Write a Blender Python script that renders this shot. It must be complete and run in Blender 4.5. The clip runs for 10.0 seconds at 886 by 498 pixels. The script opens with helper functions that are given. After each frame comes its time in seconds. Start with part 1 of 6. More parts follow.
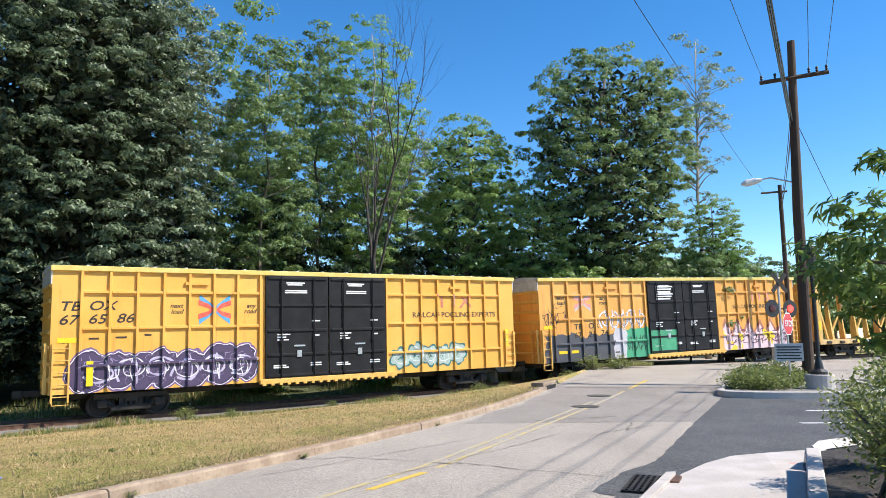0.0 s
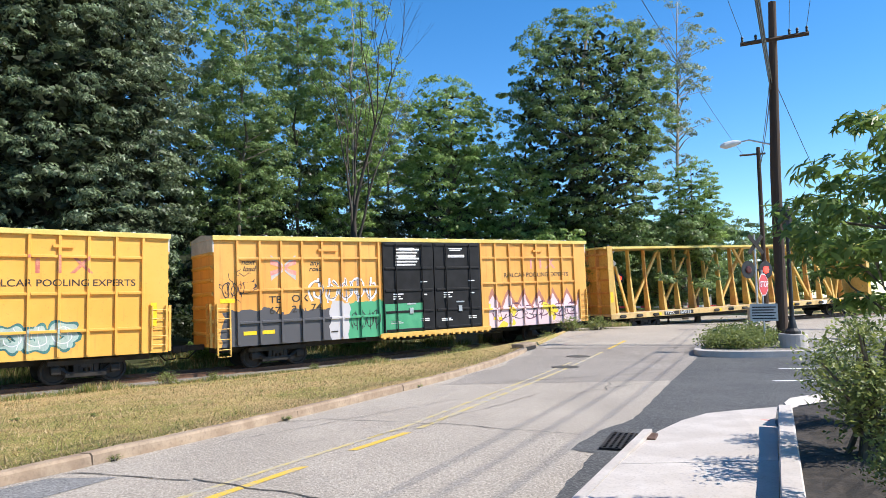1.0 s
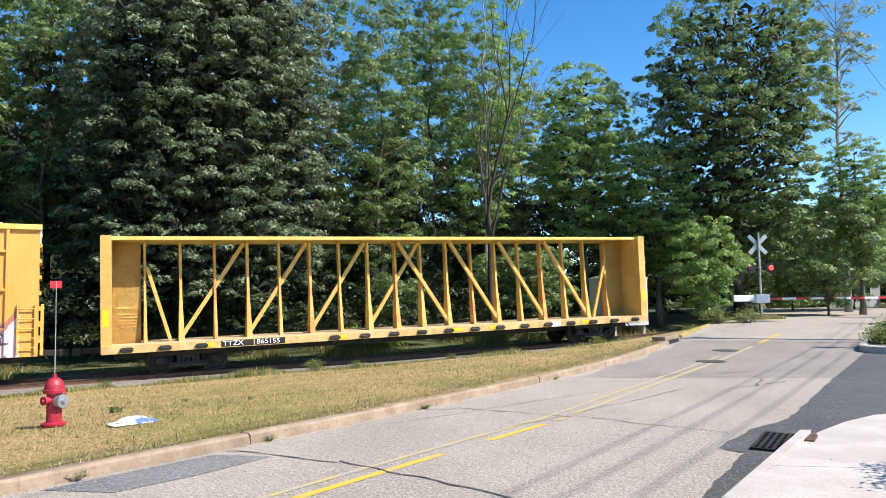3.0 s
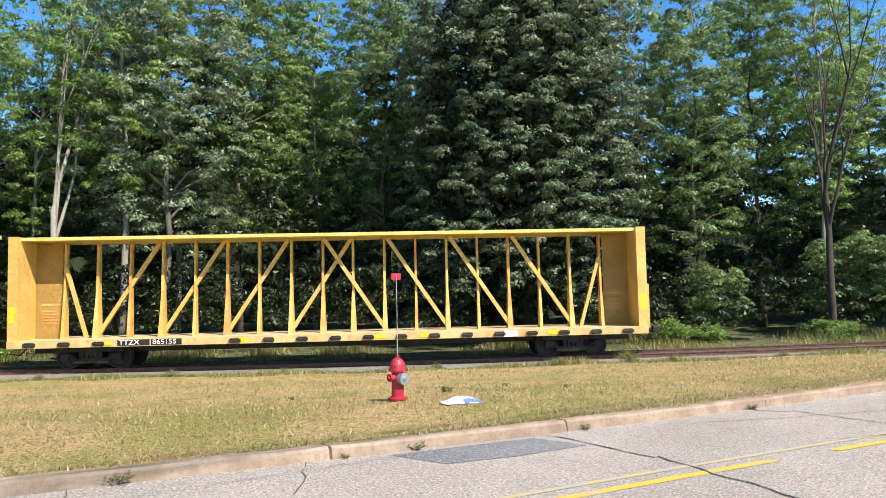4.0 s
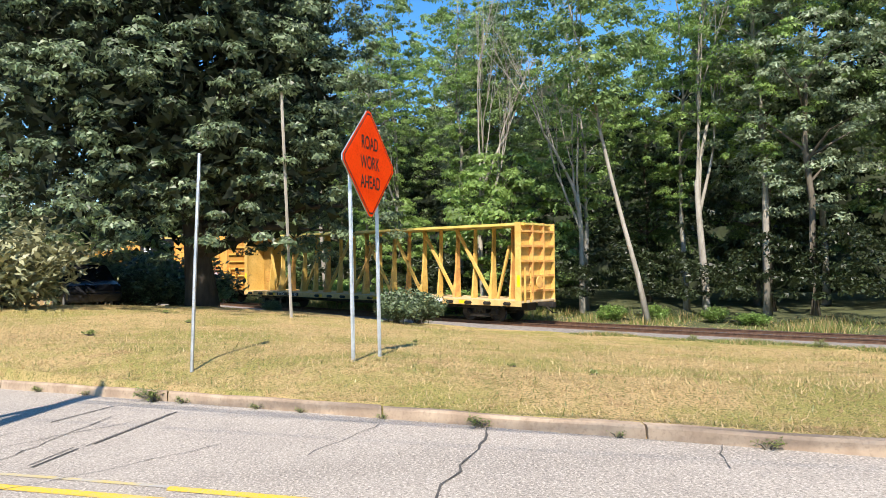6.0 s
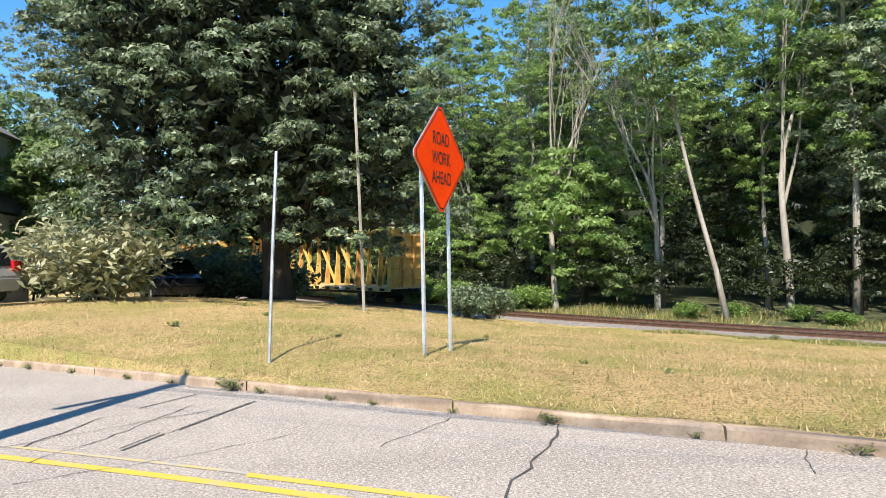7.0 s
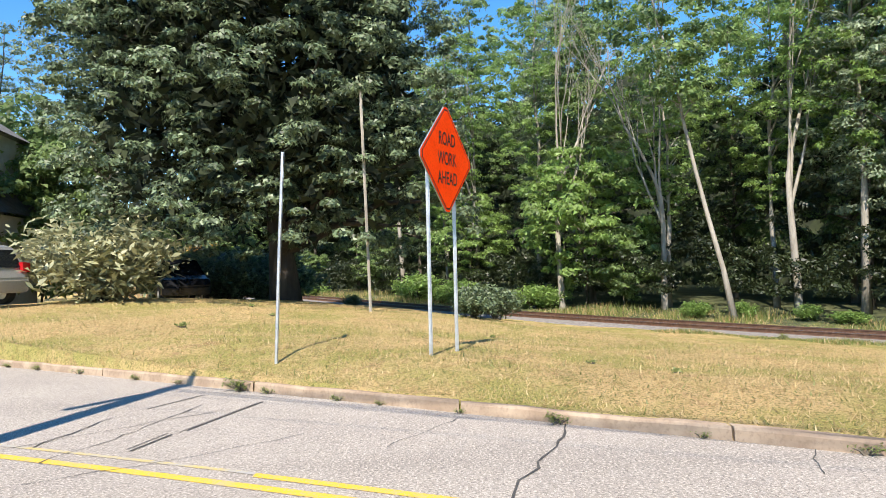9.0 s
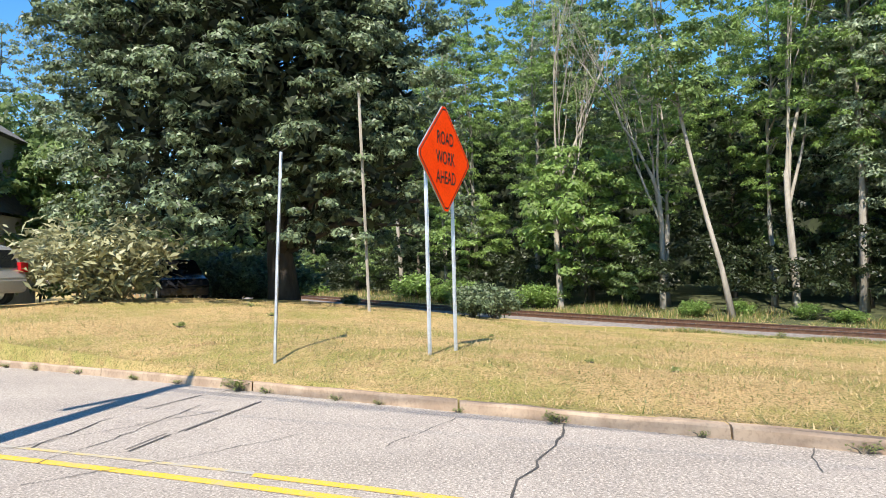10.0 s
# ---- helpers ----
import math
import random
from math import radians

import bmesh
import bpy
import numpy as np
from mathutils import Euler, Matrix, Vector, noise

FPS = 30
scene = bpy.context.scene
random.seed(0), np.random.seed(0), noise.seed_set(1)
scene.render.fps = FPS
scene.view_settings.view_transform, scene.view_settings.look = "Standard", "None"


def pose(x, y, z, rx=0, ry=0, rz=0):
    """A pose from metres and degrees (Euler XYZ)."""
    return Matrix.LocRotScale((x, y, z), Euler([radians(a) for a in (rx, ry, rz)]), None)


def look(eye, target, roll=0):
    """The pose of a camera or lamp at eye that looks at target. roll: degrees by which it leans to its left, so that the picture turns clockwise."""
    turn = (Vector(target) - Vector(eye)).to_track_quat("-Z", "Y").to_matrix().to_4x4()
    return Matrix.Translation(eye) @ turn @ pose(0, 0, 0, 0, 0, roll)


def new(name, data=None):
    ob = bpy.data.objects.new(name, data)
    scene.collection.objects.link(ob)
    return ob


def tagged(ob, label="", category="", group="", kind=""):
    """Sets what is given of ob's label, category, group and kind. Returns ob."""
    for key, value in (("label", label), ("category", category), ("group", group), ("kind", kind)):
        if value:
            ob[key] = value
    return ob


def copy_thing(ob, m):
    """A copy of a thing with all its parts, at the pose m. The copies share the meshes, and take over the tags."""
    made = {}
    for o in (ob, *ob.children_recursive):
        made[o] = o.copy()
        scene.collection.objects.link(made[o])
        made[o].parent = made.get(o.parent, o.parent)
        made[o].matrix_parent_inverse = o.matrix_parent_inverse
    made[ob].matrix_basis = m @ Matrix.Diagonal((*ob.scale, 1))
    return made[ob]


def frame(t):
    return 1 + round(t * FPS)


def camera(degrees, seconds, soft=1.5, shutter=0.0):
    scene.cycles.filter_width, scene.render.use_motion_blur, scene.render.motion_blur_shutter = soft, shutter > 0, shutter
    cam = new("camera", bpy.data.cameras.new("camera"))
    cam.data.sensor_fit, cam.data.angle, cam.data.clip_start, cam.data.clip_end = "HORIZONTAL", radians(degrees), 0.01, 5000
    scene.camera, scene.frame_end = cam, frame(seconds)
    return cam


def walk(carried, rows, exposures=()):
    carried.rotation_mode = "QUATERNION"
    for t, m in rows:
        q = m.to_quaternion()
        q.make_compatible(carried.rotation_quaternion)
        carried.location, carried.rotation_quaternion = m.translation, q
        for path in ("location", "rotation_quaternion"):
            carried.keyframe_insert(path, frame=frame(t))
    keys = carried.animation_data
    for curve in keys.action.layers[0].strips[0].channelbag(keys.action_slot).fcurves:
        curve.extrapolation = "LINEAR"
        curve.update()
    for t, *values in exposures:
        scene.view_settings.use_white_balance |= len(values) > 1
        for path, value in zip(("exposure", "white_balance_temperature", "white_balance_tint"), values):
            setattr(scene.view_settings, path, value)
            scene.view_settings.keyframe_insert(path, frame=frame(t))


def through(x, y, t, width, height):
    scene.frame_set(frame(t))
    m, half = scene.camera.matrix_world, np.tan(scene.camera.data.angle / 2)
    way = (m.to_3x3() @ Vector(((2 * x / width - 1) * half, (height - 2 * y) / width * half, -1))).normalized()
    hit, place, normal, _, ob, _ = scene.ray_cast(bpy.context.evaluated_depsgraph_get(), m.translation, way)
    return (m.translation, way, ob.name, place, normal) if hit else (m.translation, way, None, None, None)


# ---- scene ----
cam = camera(64.6, 10.0, soft=0.8)
EYE = (0.0, 0.0, 1.75)
# seconds, yaw, pitch, roll of the panning camera
PAN = ((0.0, 0.2, 7.44, -0.5), (0.5, -1.64, 5.39, -1.4), (1.0, -1.33, 4.41, -0.91), (1.5, -0.91, 4.06, -0.56), (2.0, 0.15, 3.96, -0.47),
       (2.2, 1.04, 3.93, -0.4), (3.3, 15.53, 3.77, -1.01), (3.5, 20.37, 3.72, -0.93), (4.0, 34.73, 3.48, -0.81), (4.5, 50.35, 3.09, -1.0),
       (5.0, 64.9, 2.7, -0.98), (5.5, 76.41, 2.27, -1.34), (6.0, 83.98, 1.78, -1.36), (6.2, 85.96, 1.76, -1.35), (7.3, 90.21, 1.45, -1.0), (7.5, 90.37, 1.47, -0.98),
       (8.0, 90.51, 1.54, -1.1), (8.5, 90.44, 1.57, -1.2), (9.0, 90.29, 1.54, -1.29), (9.5, 90.18, 1.51, -1.37), (10.0, 90.17, 1.49, -1.38))


def cam_pose(yaw, pitch, roll):
    return Matrix.Translation(EYE) @ Euler((radians(90 + pitch), 0, radians(yaw))).to_matrix().to_4x4() @ pose(0, 0, 0, 0, 0, roll)


walk(cam, [(t, cam_pose(y, p, r)) for t, y, p, r in PAN], exposures=((0.0, 0.62, 6600, 11), (2.2, 0.67, 6650, 11), (4.5, 0.8, 6900, 12), (10.0, 0.9, 6900, 12)))

# ---- light ----
SUN_TO = Vector((0.65, -0.14, 0.735)).normalized()
world = bpy.data.worlds.new("world")
scene.world = world
world.use_nodes = True
wn = world.node_tree.nodes
sky = wn.new("ShaderNodeTexSky")
sky.sky_type, sky.sun_disc = "NISHITA", False
sky.sun_elevation = math.asin(SUN_TO.z)
sky.sun_rotation = math.atan2(SUN_TO.x, SUN_TO.y)
sky.air_density, sky.dust_density, sky.ozone_density = 0.8, 0.0, 1.6
wn["Background"].inputs["Strength"].default_value = 0.156
deep = wn.new("ShaderNodeHueSaturation")
deep.inputs["Saturation"].default_value = 1.35
world.node_tree.links.new(sky.outputs[0], deep.inputs["Color"])
world.node_tree.links.new(deep.outputs[0], wn["Background"].inputs["Color"])
sun_data = bpy.data.lights.new("sun", "SUN")
sun_data.energy, sun_data.angle, sun_data.color = 5.0, radians(0.5), (1.0, 0.95, 0.87)
sun = new("sun", sun_data)
sun.matrix_world = look(SUN_TO * 80, (0, 0, 0))


# ---- materials ----
class Nodes:
    """Short hands for building a node material."""

    def __init__(self, name):
        self.mat = bpy.data.materials.new(name)
        self.mat.use_nodes = True
        self.tree = self.mat.node_tree
        self.bsdf = self.tree.nodes["Principled BSDF"]
        self.out = self.tree.nodes["Material Output"]
        self.coord = self.tree.nodes.new("ShaderNodeTexCoord").outputs["Object"]
        self.geo = self.tree.nodes.new("ShaderNodeNewGeometry")

    def put(self, socket, value):
        if isinstance(value, bpy.types.NodeSocket):
            self.tree.links.new(value, socket)
        elif isinstance(value, tuple) and len(value) == 3 and socket.type == "RGBA":
            socket.default_value = (*value, 1)
        else:
            socket.default_value = value

    def m(self, op, a, b=0.0, c=0.0):
        n = self.tree.nodes.new("ShaderNodeMath")
        n.operation = op
        for i, v in enumerate((a, b, c)):
            self.put(n.inputs[i], v)
        return n.outputs[0]

    def mix(self, fac, a, b):
        n = self.tree.nodes.new("ShaderNodeMix")
        n.data_type = "RGBA"
        self.put(n.inputs[0], fac)
        self.put(n.inputs[6], a)
        self.put(n.inputs[7], b)
        return n.outputs[2]

    def noise(self, scale, detail=4.0, rough=0.55, vec=None, stretch=None):
        n = self.tree.nodes.new("ShaderNodeTexNoise")
        n.inputs["Scale"].default_value, n.inputs["Detail"].default_value, n.inputs["Roughness"].default_value = scale, detail, rough
        v = vec or self.coord
        if stretch:
            mp = self.tree.nodes.new("ShaderNodeMapping")
            mp.inputs["Scale"].default_value = stretch
            self.tree.links.new(v, mp.inputs[0])
            v = mp.outputs[0]
        self.tree.links.new(v, n.inputs["Vector"])
        return n.outputs[0]

    def ramp(self, v, lo, hi):
        n = self.tree.nodes.new("ShaderNodeMapRange")
        n.interpolation_type = "SMOOTHSTEP"
        n.inputs[1].default_value, n.inputs[2].default_value = lo, hi
        self.put(n.inputs[0], v)
        return n.outputs[0]

    def xyz(self, v=None):
        n = self.tree.nodes.new("ShaderNodeSeparateXYZ")
        self.tree.links.new(v or self.coord, n.inputs[0])
        return n.outputs

    def bump(self, height, strength=0.3, distance=0.02):
        n = self.tree.nodes.new("ShaderNodeBump")
        n.inputs["Strength"].default_value, n.inputs["Distance"].default_value = strength, distance
        self.put(n.inputs["Height"], height)
        self.tree.links.new(n.outputs[0], self.bsdf.inputs["Normal"])

    def done(self, color, rough=0.6, metal=0.0, spec=None):
        self.put(self.bsdf.inputs["Base Color"], color)
        self.put(self.bsdf.inputs["Roughness"], rough)
        self.put(self.bsdf.inputs["Metallic"], metal)
        if spec is not None:
            self.bsdf.inputs["Specular IOR Level"].default_value = spec
        return self.mat


def plain(name, a, b, scale=3.0, rough=0.6, metal=0.0, bump=0.15, fine=30.0, stretch=None):
    """Two tones mottled at two scales, with a fine relief."""
    n = Nodes(name)
    big = n.ramp(n.noise(scale, 5, stretch=stretch), 0.35, 0.7)
    small = n.noise(fine, 3, stretch=stretch)
    col = n.mix(big, a, b)
    col = n.mix(n.m("MULTIPLY", n.ramp(small, 0.45, 0.75), 0.45), col, tuple(c * 0.6 for c in a))
    n.bump(small, bump, 0.01)
    return n.done(col, rough, metal)


def leaf_material(name, dark, light, through=0.35):
    n = Nodes(name)
    col = n.mix(n.geo.outputs["Random Per Island"], dark, light)
    col = n.mix(n.m("MULTIPLY", n.ramp(n.noise(0.4, 4), 0.4, 0.7), 0.5), col, tuple(c * 0.75 for c in dark))
    n.done(col, 0.48, spec=0.5)
    tr = n.tree.nodes.new("ShaderNodeBsdfTranslucent")
    n.put(tr.inputs[0], n.mix(0.5, col, tuple(min(1, c * 1.6) for c in light)))
    sh = n.tree.nodes.new("ShaderNodeMixShader")
    sh.inputs[0].default_value = through
    n.tree.links.new(n.bsdf.outputs[0], sh.inputs[1])
    n.tree.links.new(tr.outputs[0], sh.inputs[2])
    n.tree.links.new(sh.outputs[0], n.out.inputs[0])
    return n.mat


def glow(name, color, strength):
    n = Nodes(name)
    n.put(n.bsdf.inputs["Emission Color"], color)
    n.bsdf.inputs["Emission Strength"].default_value = strength
    return n.done(color, 0.3)


def grass_ground_material():
    n = Nodes("dry_lawn")
    straw, green, soil, lush = (0.62, 0.43, 0.21), (0.36, 0.33, 0.1), (0.4, 0.235, 0.13), (0.13, 0.14, 0.04)
    patch = n.ramp(n.noise(0.3, 6, 0.7), 0.43, 0.6)
    col = n.mix(patch, straw, green)
    col = n.mix(n.m("MULTIPLY", n.ramp(n.noise(1.3, 6, 0.75), 0.55, 0.68), 0.8), col, soil)
    col = n.mix(n.m("MULTIPLY", n.ramp(n.noise(5, 5, 0.75), 0.52, 0.62), 0.55), col, (0.26, 0.15, 0.06))
    col = n.mix(n.m("MULTIPLY", n.ramp(n.noise(0.75, 6, 0.8), 0.52, 0.66), 0.6), col, (0.25, 0.24, 0.07))
    blade = n.noise(24, 5, 0.75)
    col = n.mix(n.m("MULTIPLY", n.ramp(blade, 0.48, 0.6), 0.8), col, lush)
    col = n.mix(n.m("MULTIPLY", n.ramp(n.noise(50, 3), 0.52, 0.66), 0.75), col, (0.66, 0.49, 0.22))
    n.bump(n.noise(35, 5, 0.75), 1.0, 0.06)
    return n.done(col, 0.9, spec=0.1)


def asphalt_material(name, base, light, stain=0.5):
    n = Nodes(name)
    col = n.mix(n.ramp(n.noise(0.5, 5, 0.6), 0.3, 0.75), base, light)
    col = n.mix(n.m("MULTIPLY", n.ramp(n.noise(0.25, 4, 0.6, stretch=(1.5, 0.25, 1)), 0.5, 0.72), stain), col, tuple(c * 0.7 for c in base))
    grit = n.noise(30, 4, 0.85)
    col = n.mix(n.m("MULTIPLY", n.ramp(grit, 0.52, 0.58), 0.62), col, tuple(c * 0.25 for c in base))
    col = n.mix(n.m("MULTIPLY", n.ramp(n.noise(38, 3, 0.7), 0.52, 0.6), 0.75), col, tuple(min(1, c * 1.55) for c in light))
    col = n.mix(n.m("MULTIPLY", n.ramp(n.noise(9, 5, 0.8), 0.5, 0.62), 0.28), col, tuple(c * 0.55 for c in base))
    col = n.mix(n.m("MULTIPLY", n.ramp(n.noise(3.1, 6, 0.75), 0.54, 0.66), 0.3), col, tuple(c * 0.7 for c in base))
    n.bump(grit, 0.7, 0.02)
    return n.done(col, 0.85, spec=0.2)


def worn_paint_material(name, paint, under, wear):
    n = Nodes(name)
    w = n.ramp(n.noise(2.5, 6, 0.75), wear - 0.12, wear + 0.12)
    w = n.m("MAXIMUM", w, n.m("MULTIPLY", n.ramp(n.noise(45, 3), 0.5, 0.65), 0.6))
    return n.done(n.mix(w, paint, under), 0.75)


FLOOR = plain("woodland_floor", (0.045, 0.055, 0.02), (0.1, 0.11, 0.04), 1.2, 0.95, 0, 1.0, 12)
GRASS = grass_ground_material()
ASPHALT = asphalt_material("old_asphalt", (0.33, 0.29, 0.247), (0.41, 0.362, 0.308))
DARK_ASPHALT = asphalt_material("fresh_asphalt", (0.075, 0.077, 0.08), (0.125, 0.125, 0.125))
WORN_ASPHALT = asphalt_material("resurfaced_asphalt", (0.25, 0.222, 0.196), (0.31, 0.277, 0.245))
PATCH = asphalt_material("patched_asphalt", (0.17, 0.17, 0.17), (0.24, 0.235, 0.23))
YELLOW_LINE = worn_paint_material("worn_yellow_line", (0.62, 0.4, 0.03), (0.34, 0.32, 0.29), 0.62)
FAINT_LINE = worn_paint_material("faint_yellow_line", (0.5, 0.38, 0.12), (0.35, 0.33, 0.3), 0.5)
WHITE_LINE = worn_paint_material("white_line", (0.7, 0.7, 0.68), (0.14, 0.14, 0.14), 0.72)
# dark of tar and cracks, also of the painted line shadows
TAR_AND_SHADOW = plain("tar_and_shadow_tone", (0.05, 0.047, 0.043), (0.1, 0.092, 0.08), 8, 0.7)
KERB = plain("old_concrete_kerb", (0.26, 0.185, 0.125), (0.39, 0.295, 0.205), 2.5, 0.85, 0, 0.4, 22)
CONCRETE = plain("pale_concrete", (0.44, 0.395, 0.36), (0.53, 0.485, 0.45), 1.5, 0.85, 0, 0.2, 40)
BALLAST = plain("ballast_stone", (0.16, 0.145, 0.13), (0.3, 0.27, 0.245), 9, 0.9, 0, 1.0, 24)
RAIL_STEEL = plain("rusty_rail", (0.1, 0.05, 0.03), (0.16, 0.09, 0.055), 6, 0.6, 0.3)
RAIL_TOP = plain("polished_rail_head", (0.45, 0.44, 0.43), (0.6, 0.6, 0.6), 3, 0.25, 0.9)
TIE = plain("creosoted_tie", (0.05, 0.04, 0.03), (0.1, 0.08, 0.06), 5, 0.9)
BLACK_STEEL = plain("grimy_black_steel", (0.016, 0.014, 0.012), (0.04, 0.032, 0.026), 3, 0.65, 0.2)
BARK = plain("grey_brown_bark", (0.09, 0.075, 0.055), (0.17, 0.145, 0.11), 4, 0.9, 0, 0.8, 18, (1, 1, 0.25))
PALE_BARK = plain("pale_grey_bark", (0.24, 0.215, 0.175), (0.36, 0.33, 0.28), 3, 0.85, 0, 0.5, 15, (1, 1, 0.3))
DARK_BARK = plain("dark_bark", (0.035, 0.028, 0.022), (0.07, 0.055, 0.042), 4, 0.9, 0, 0.8, 18, (1, 1, 0.25))
POLE_WOOD = plain("weathered_pole_wood", (0.05, 0.03, 0.02), (0.095, 0.058, 0.036), 2, 0.85, 0, 0.6, 30, (1, 1, 0.08))
GALV = plain("galvanised_steel", (0.45, 0.46, 0.47), (0.6, 0.61, 0.62), 4, 0.4, 0.7)
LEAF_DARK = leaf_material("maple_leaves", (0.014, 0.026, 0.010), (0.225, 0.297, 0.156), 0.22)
# near-black that stands for the shade inside crowns and deep wood
WOOD_SHADE = plain("deep_wood_shade", (0.012, 0.018, 0.008), (0.04, 0.055, 0.02), 0.8, 0.9, 0, 1.0, 3)
# shade under the trees is put into this leaf colour
LEAF_SHADE = leaf_material("deep_shade_leaves", (0.014, 0.022, 0.008), (0.042, 0.06, 0.02), 0.15)
LEAF_MID = leaf_material("green_leaves", (0.031, 0.050, 0.012), (0.261, 0.376, 0.132), 0.36)
LEAF_LIGHT = leaf_material("light_green_leaves", (0.063, 0.099, 0.019), (0.306, 0.455, 0.132), 0.42)
LEAF_GREY = leaf_material("grey_green_leaves", (0.045, 0.061, 0.024), (0.342, 0.426, 0.264), 0.32)
LEAF_FRESH = leaf_material("cherry_leaves", (0.07, 0.12, 0.02), (0.22, 0.32, 0.08), 0.4)
LEAF_WEED = leaf_material("weed_leaves", (0.1, 0.13, 0.03), (0.26, 0.3, 0.09))
LEAF_PALE = leaf_material("pale_shrub_leaves", (0.16, 0.17, 0.08), (0.46, 0.45, 0.27), 0.25)


# ---- mesh helpers ----
def part(name, bm, material, parent=None, label="", smooth=False):
    """Links a bmesh as one mesh object, under a thing or part where one is given."""
    me = bpy.data.meshes.new(name)
    bm.normal_update()
    bm.to_mesh(me)
    bm.free()
    if smooth:
        me.polygons.foreach_set("use_smooth", [True] * len(me.polygons))
    me.materials.append(material)
    ob = new(name, me)
    ob.parent = parent
    if label:
        tagged(ob, label)
    return ob


def empty(name, m, label, category, group="", kind=""):
    ob = new(name)
    ob.matrix_world = m
    return tagged(ob, label, category, group, kind)


def box(bm, x0, x1, y0, y1, z0, z1, bevel=0.0):
    r = bmesh.ops.create_cube(bm, size=1, matrix=Matrix.Translation(((x0 + x1) / 2, (y0 + y1) / 2, (z0 + z1) / 2)) @ Matrix.Diagonal((x1 - x0, y1 - y0, z1 - z0, 1)))
    if bevel:
        es = {e for v in r["verts"] for e in v.link_edges}
        bmesh.ops.bevel(bm, geom=list(es), offset=bevel, segments=2, affect="EDGES", profile=0.6)
    return bm


def tube(bm, points, radii, sides=8, caps=True):
    """A tapered tube along points."""
    rings = []
    for i, p in enumerate(points):
        p = Vector(p)
        a, b = Vector(points[max(0, i - 1)]), Vector(points[min(len(points) - 1, i + 1)])
        q = (b - a).to_track_quat("Z", "Y")
        rings.append([bm.verts.new(p + q @ Vector((radii[i] * math.cos(k * math.tau / sides), radii[i] * math.sin(k * math.tau / sides), 0))) for k in range(sides)])
    for r, s in zip(rings, rings[1:]):
        for k in range(sides):
            bm.faces.new((r[k], r[(k + 1) % sides], s[(k + 1) % sides], s[k]))
    if caps:
        bm.faces.new(rings[0][::-1])
        bm.faces.new(rings[-1])
    return bm


def lathe(bm, profile, sides=20, m=Matrix()):
    """Turns a profile of (radius, height) round the z axis."""
    rings = [[bm.verts.new(m @ Vector((r * math.cos(k * math.tau / sides), r * math.sin(k * math.tau / sides), z))) for k in range(sides)] for r, z in profile]
    for r, s in zip(rings, rings[1:]):
        for k in range(sides):
            bm.faces.new((r[k], r[(k + 1) % sides], s[(k + 1) % sides], s[k]))
    bm.faces.new(rings[0][::-1])
    bm.faces.new(rings[-1])
    return bm


def grid_mesh(name, pts, material, parent=None, smooth=True):
    """A sheet from a rows x columns x 3 array."""
    r, c, _ = pts.shape
    idx = np.arange(r * c).reshape(r, c)
    faces = np.stack([idx[:-1, :-1], idx[:-1, 1:], idx[1:, 1:], idx[1:, :-1]], -1).reshape(-1, 4)
    me = bpy.data.meshes.new(name)
    me.from_pydata(pts.reshape(-1, 3).tolist(), [], faces.tolist())
    me.polygons.foreach_set("use_smooth", [smooth] * len(me.polygons))
    me.materials.append(material)
    ob = new(name, me)
    ob.parent = parent
    return ob


def quads_mesh(name, verts, material, parent=None, label=""):
    """Loose blades from an n x corners x 3 array."""
    n, c = verts.shape[:2]
    me = bpy.data.meshes.new(name)
    me.vertices.add(c * n)
    me.vertices.foreach_set("co", np.ascontiguousarray(verts, dtype=np.float32).ravel())
    me.loops.add(c * n)
    me.loops.foreach_set("vertex_index", np.arange(c * n, dtype=np.int32))
    me.polygons.add(n)
    me.polygons.foreach_set("loop_start", np.arange(0, c * n, c, dtype=np.int32))
    me.update(calc_edges=True)
    me.materials.append(material)
    ob = new(name, me)
    ob.parent = parent
    if label:
        tagged(ob, label)
    return ob


def leaf_quads(rng, centers, size, up=0.4, facing=None, slim=0.55):
    """One folded leaf at each centre, facing up or as given."""
    n = len(centers)
    nrm = rng.normal(size=(n, 3))
    if facing is None:
        nrm[:, 2] = np.abs(nrm[:, 2]) + up
    else:
        nrm = facing + nrm * 0.38
    nrm /= np.linalg.norm(nrm, axis=1, keepdims=True)
    a = np.cross(nrm, rng.normal(size=(n, 3)))
    a /= np.linalg.norm(a, axis=1, keepdims=True)
    b = np.cross(nrm, a)
    s = (size * rng.uniform(0.6, 1.35, n))[:, None]
    return np.stack([centers - a * s * 0.5, centers + b * s * slim * 0.5 + nrm * s * 0.08, centers + a * s * 0.55, centers - b * s * slim * 0.5 + nrm * s * 0.08], 1)


def leaf_tris(rng, centers, size, up=0.4, facing=None, slim=0.62):
    """The far leaves: one pointed blade at each centre."""
    q = leaf_quads(rng, centers, size, up, facing, slim)
    base = q[:, 0] + (q[:, 1] - q[:, 3]) * rng.uniform(0.2, 0.6, (len(q), 1))
    return np.stack([base, q[:, 2], q[:, 3] + (q[:, 0] - q[:, 2]) * 0.25], 1)


# ---- the lie of the land ----
TY0, TY1, TY2, TY3 = 32.64, 0.6419, -0.0040007, -1.0651e-05
TZ0, TZ1, TZ2, TZ3 = -0.3987, 0.03128, 0.00048838, -3.9348e-06


def smooth01(t):
    t = np.clip(t, 0, 1)
    return t * t * (3 - 2 * t)


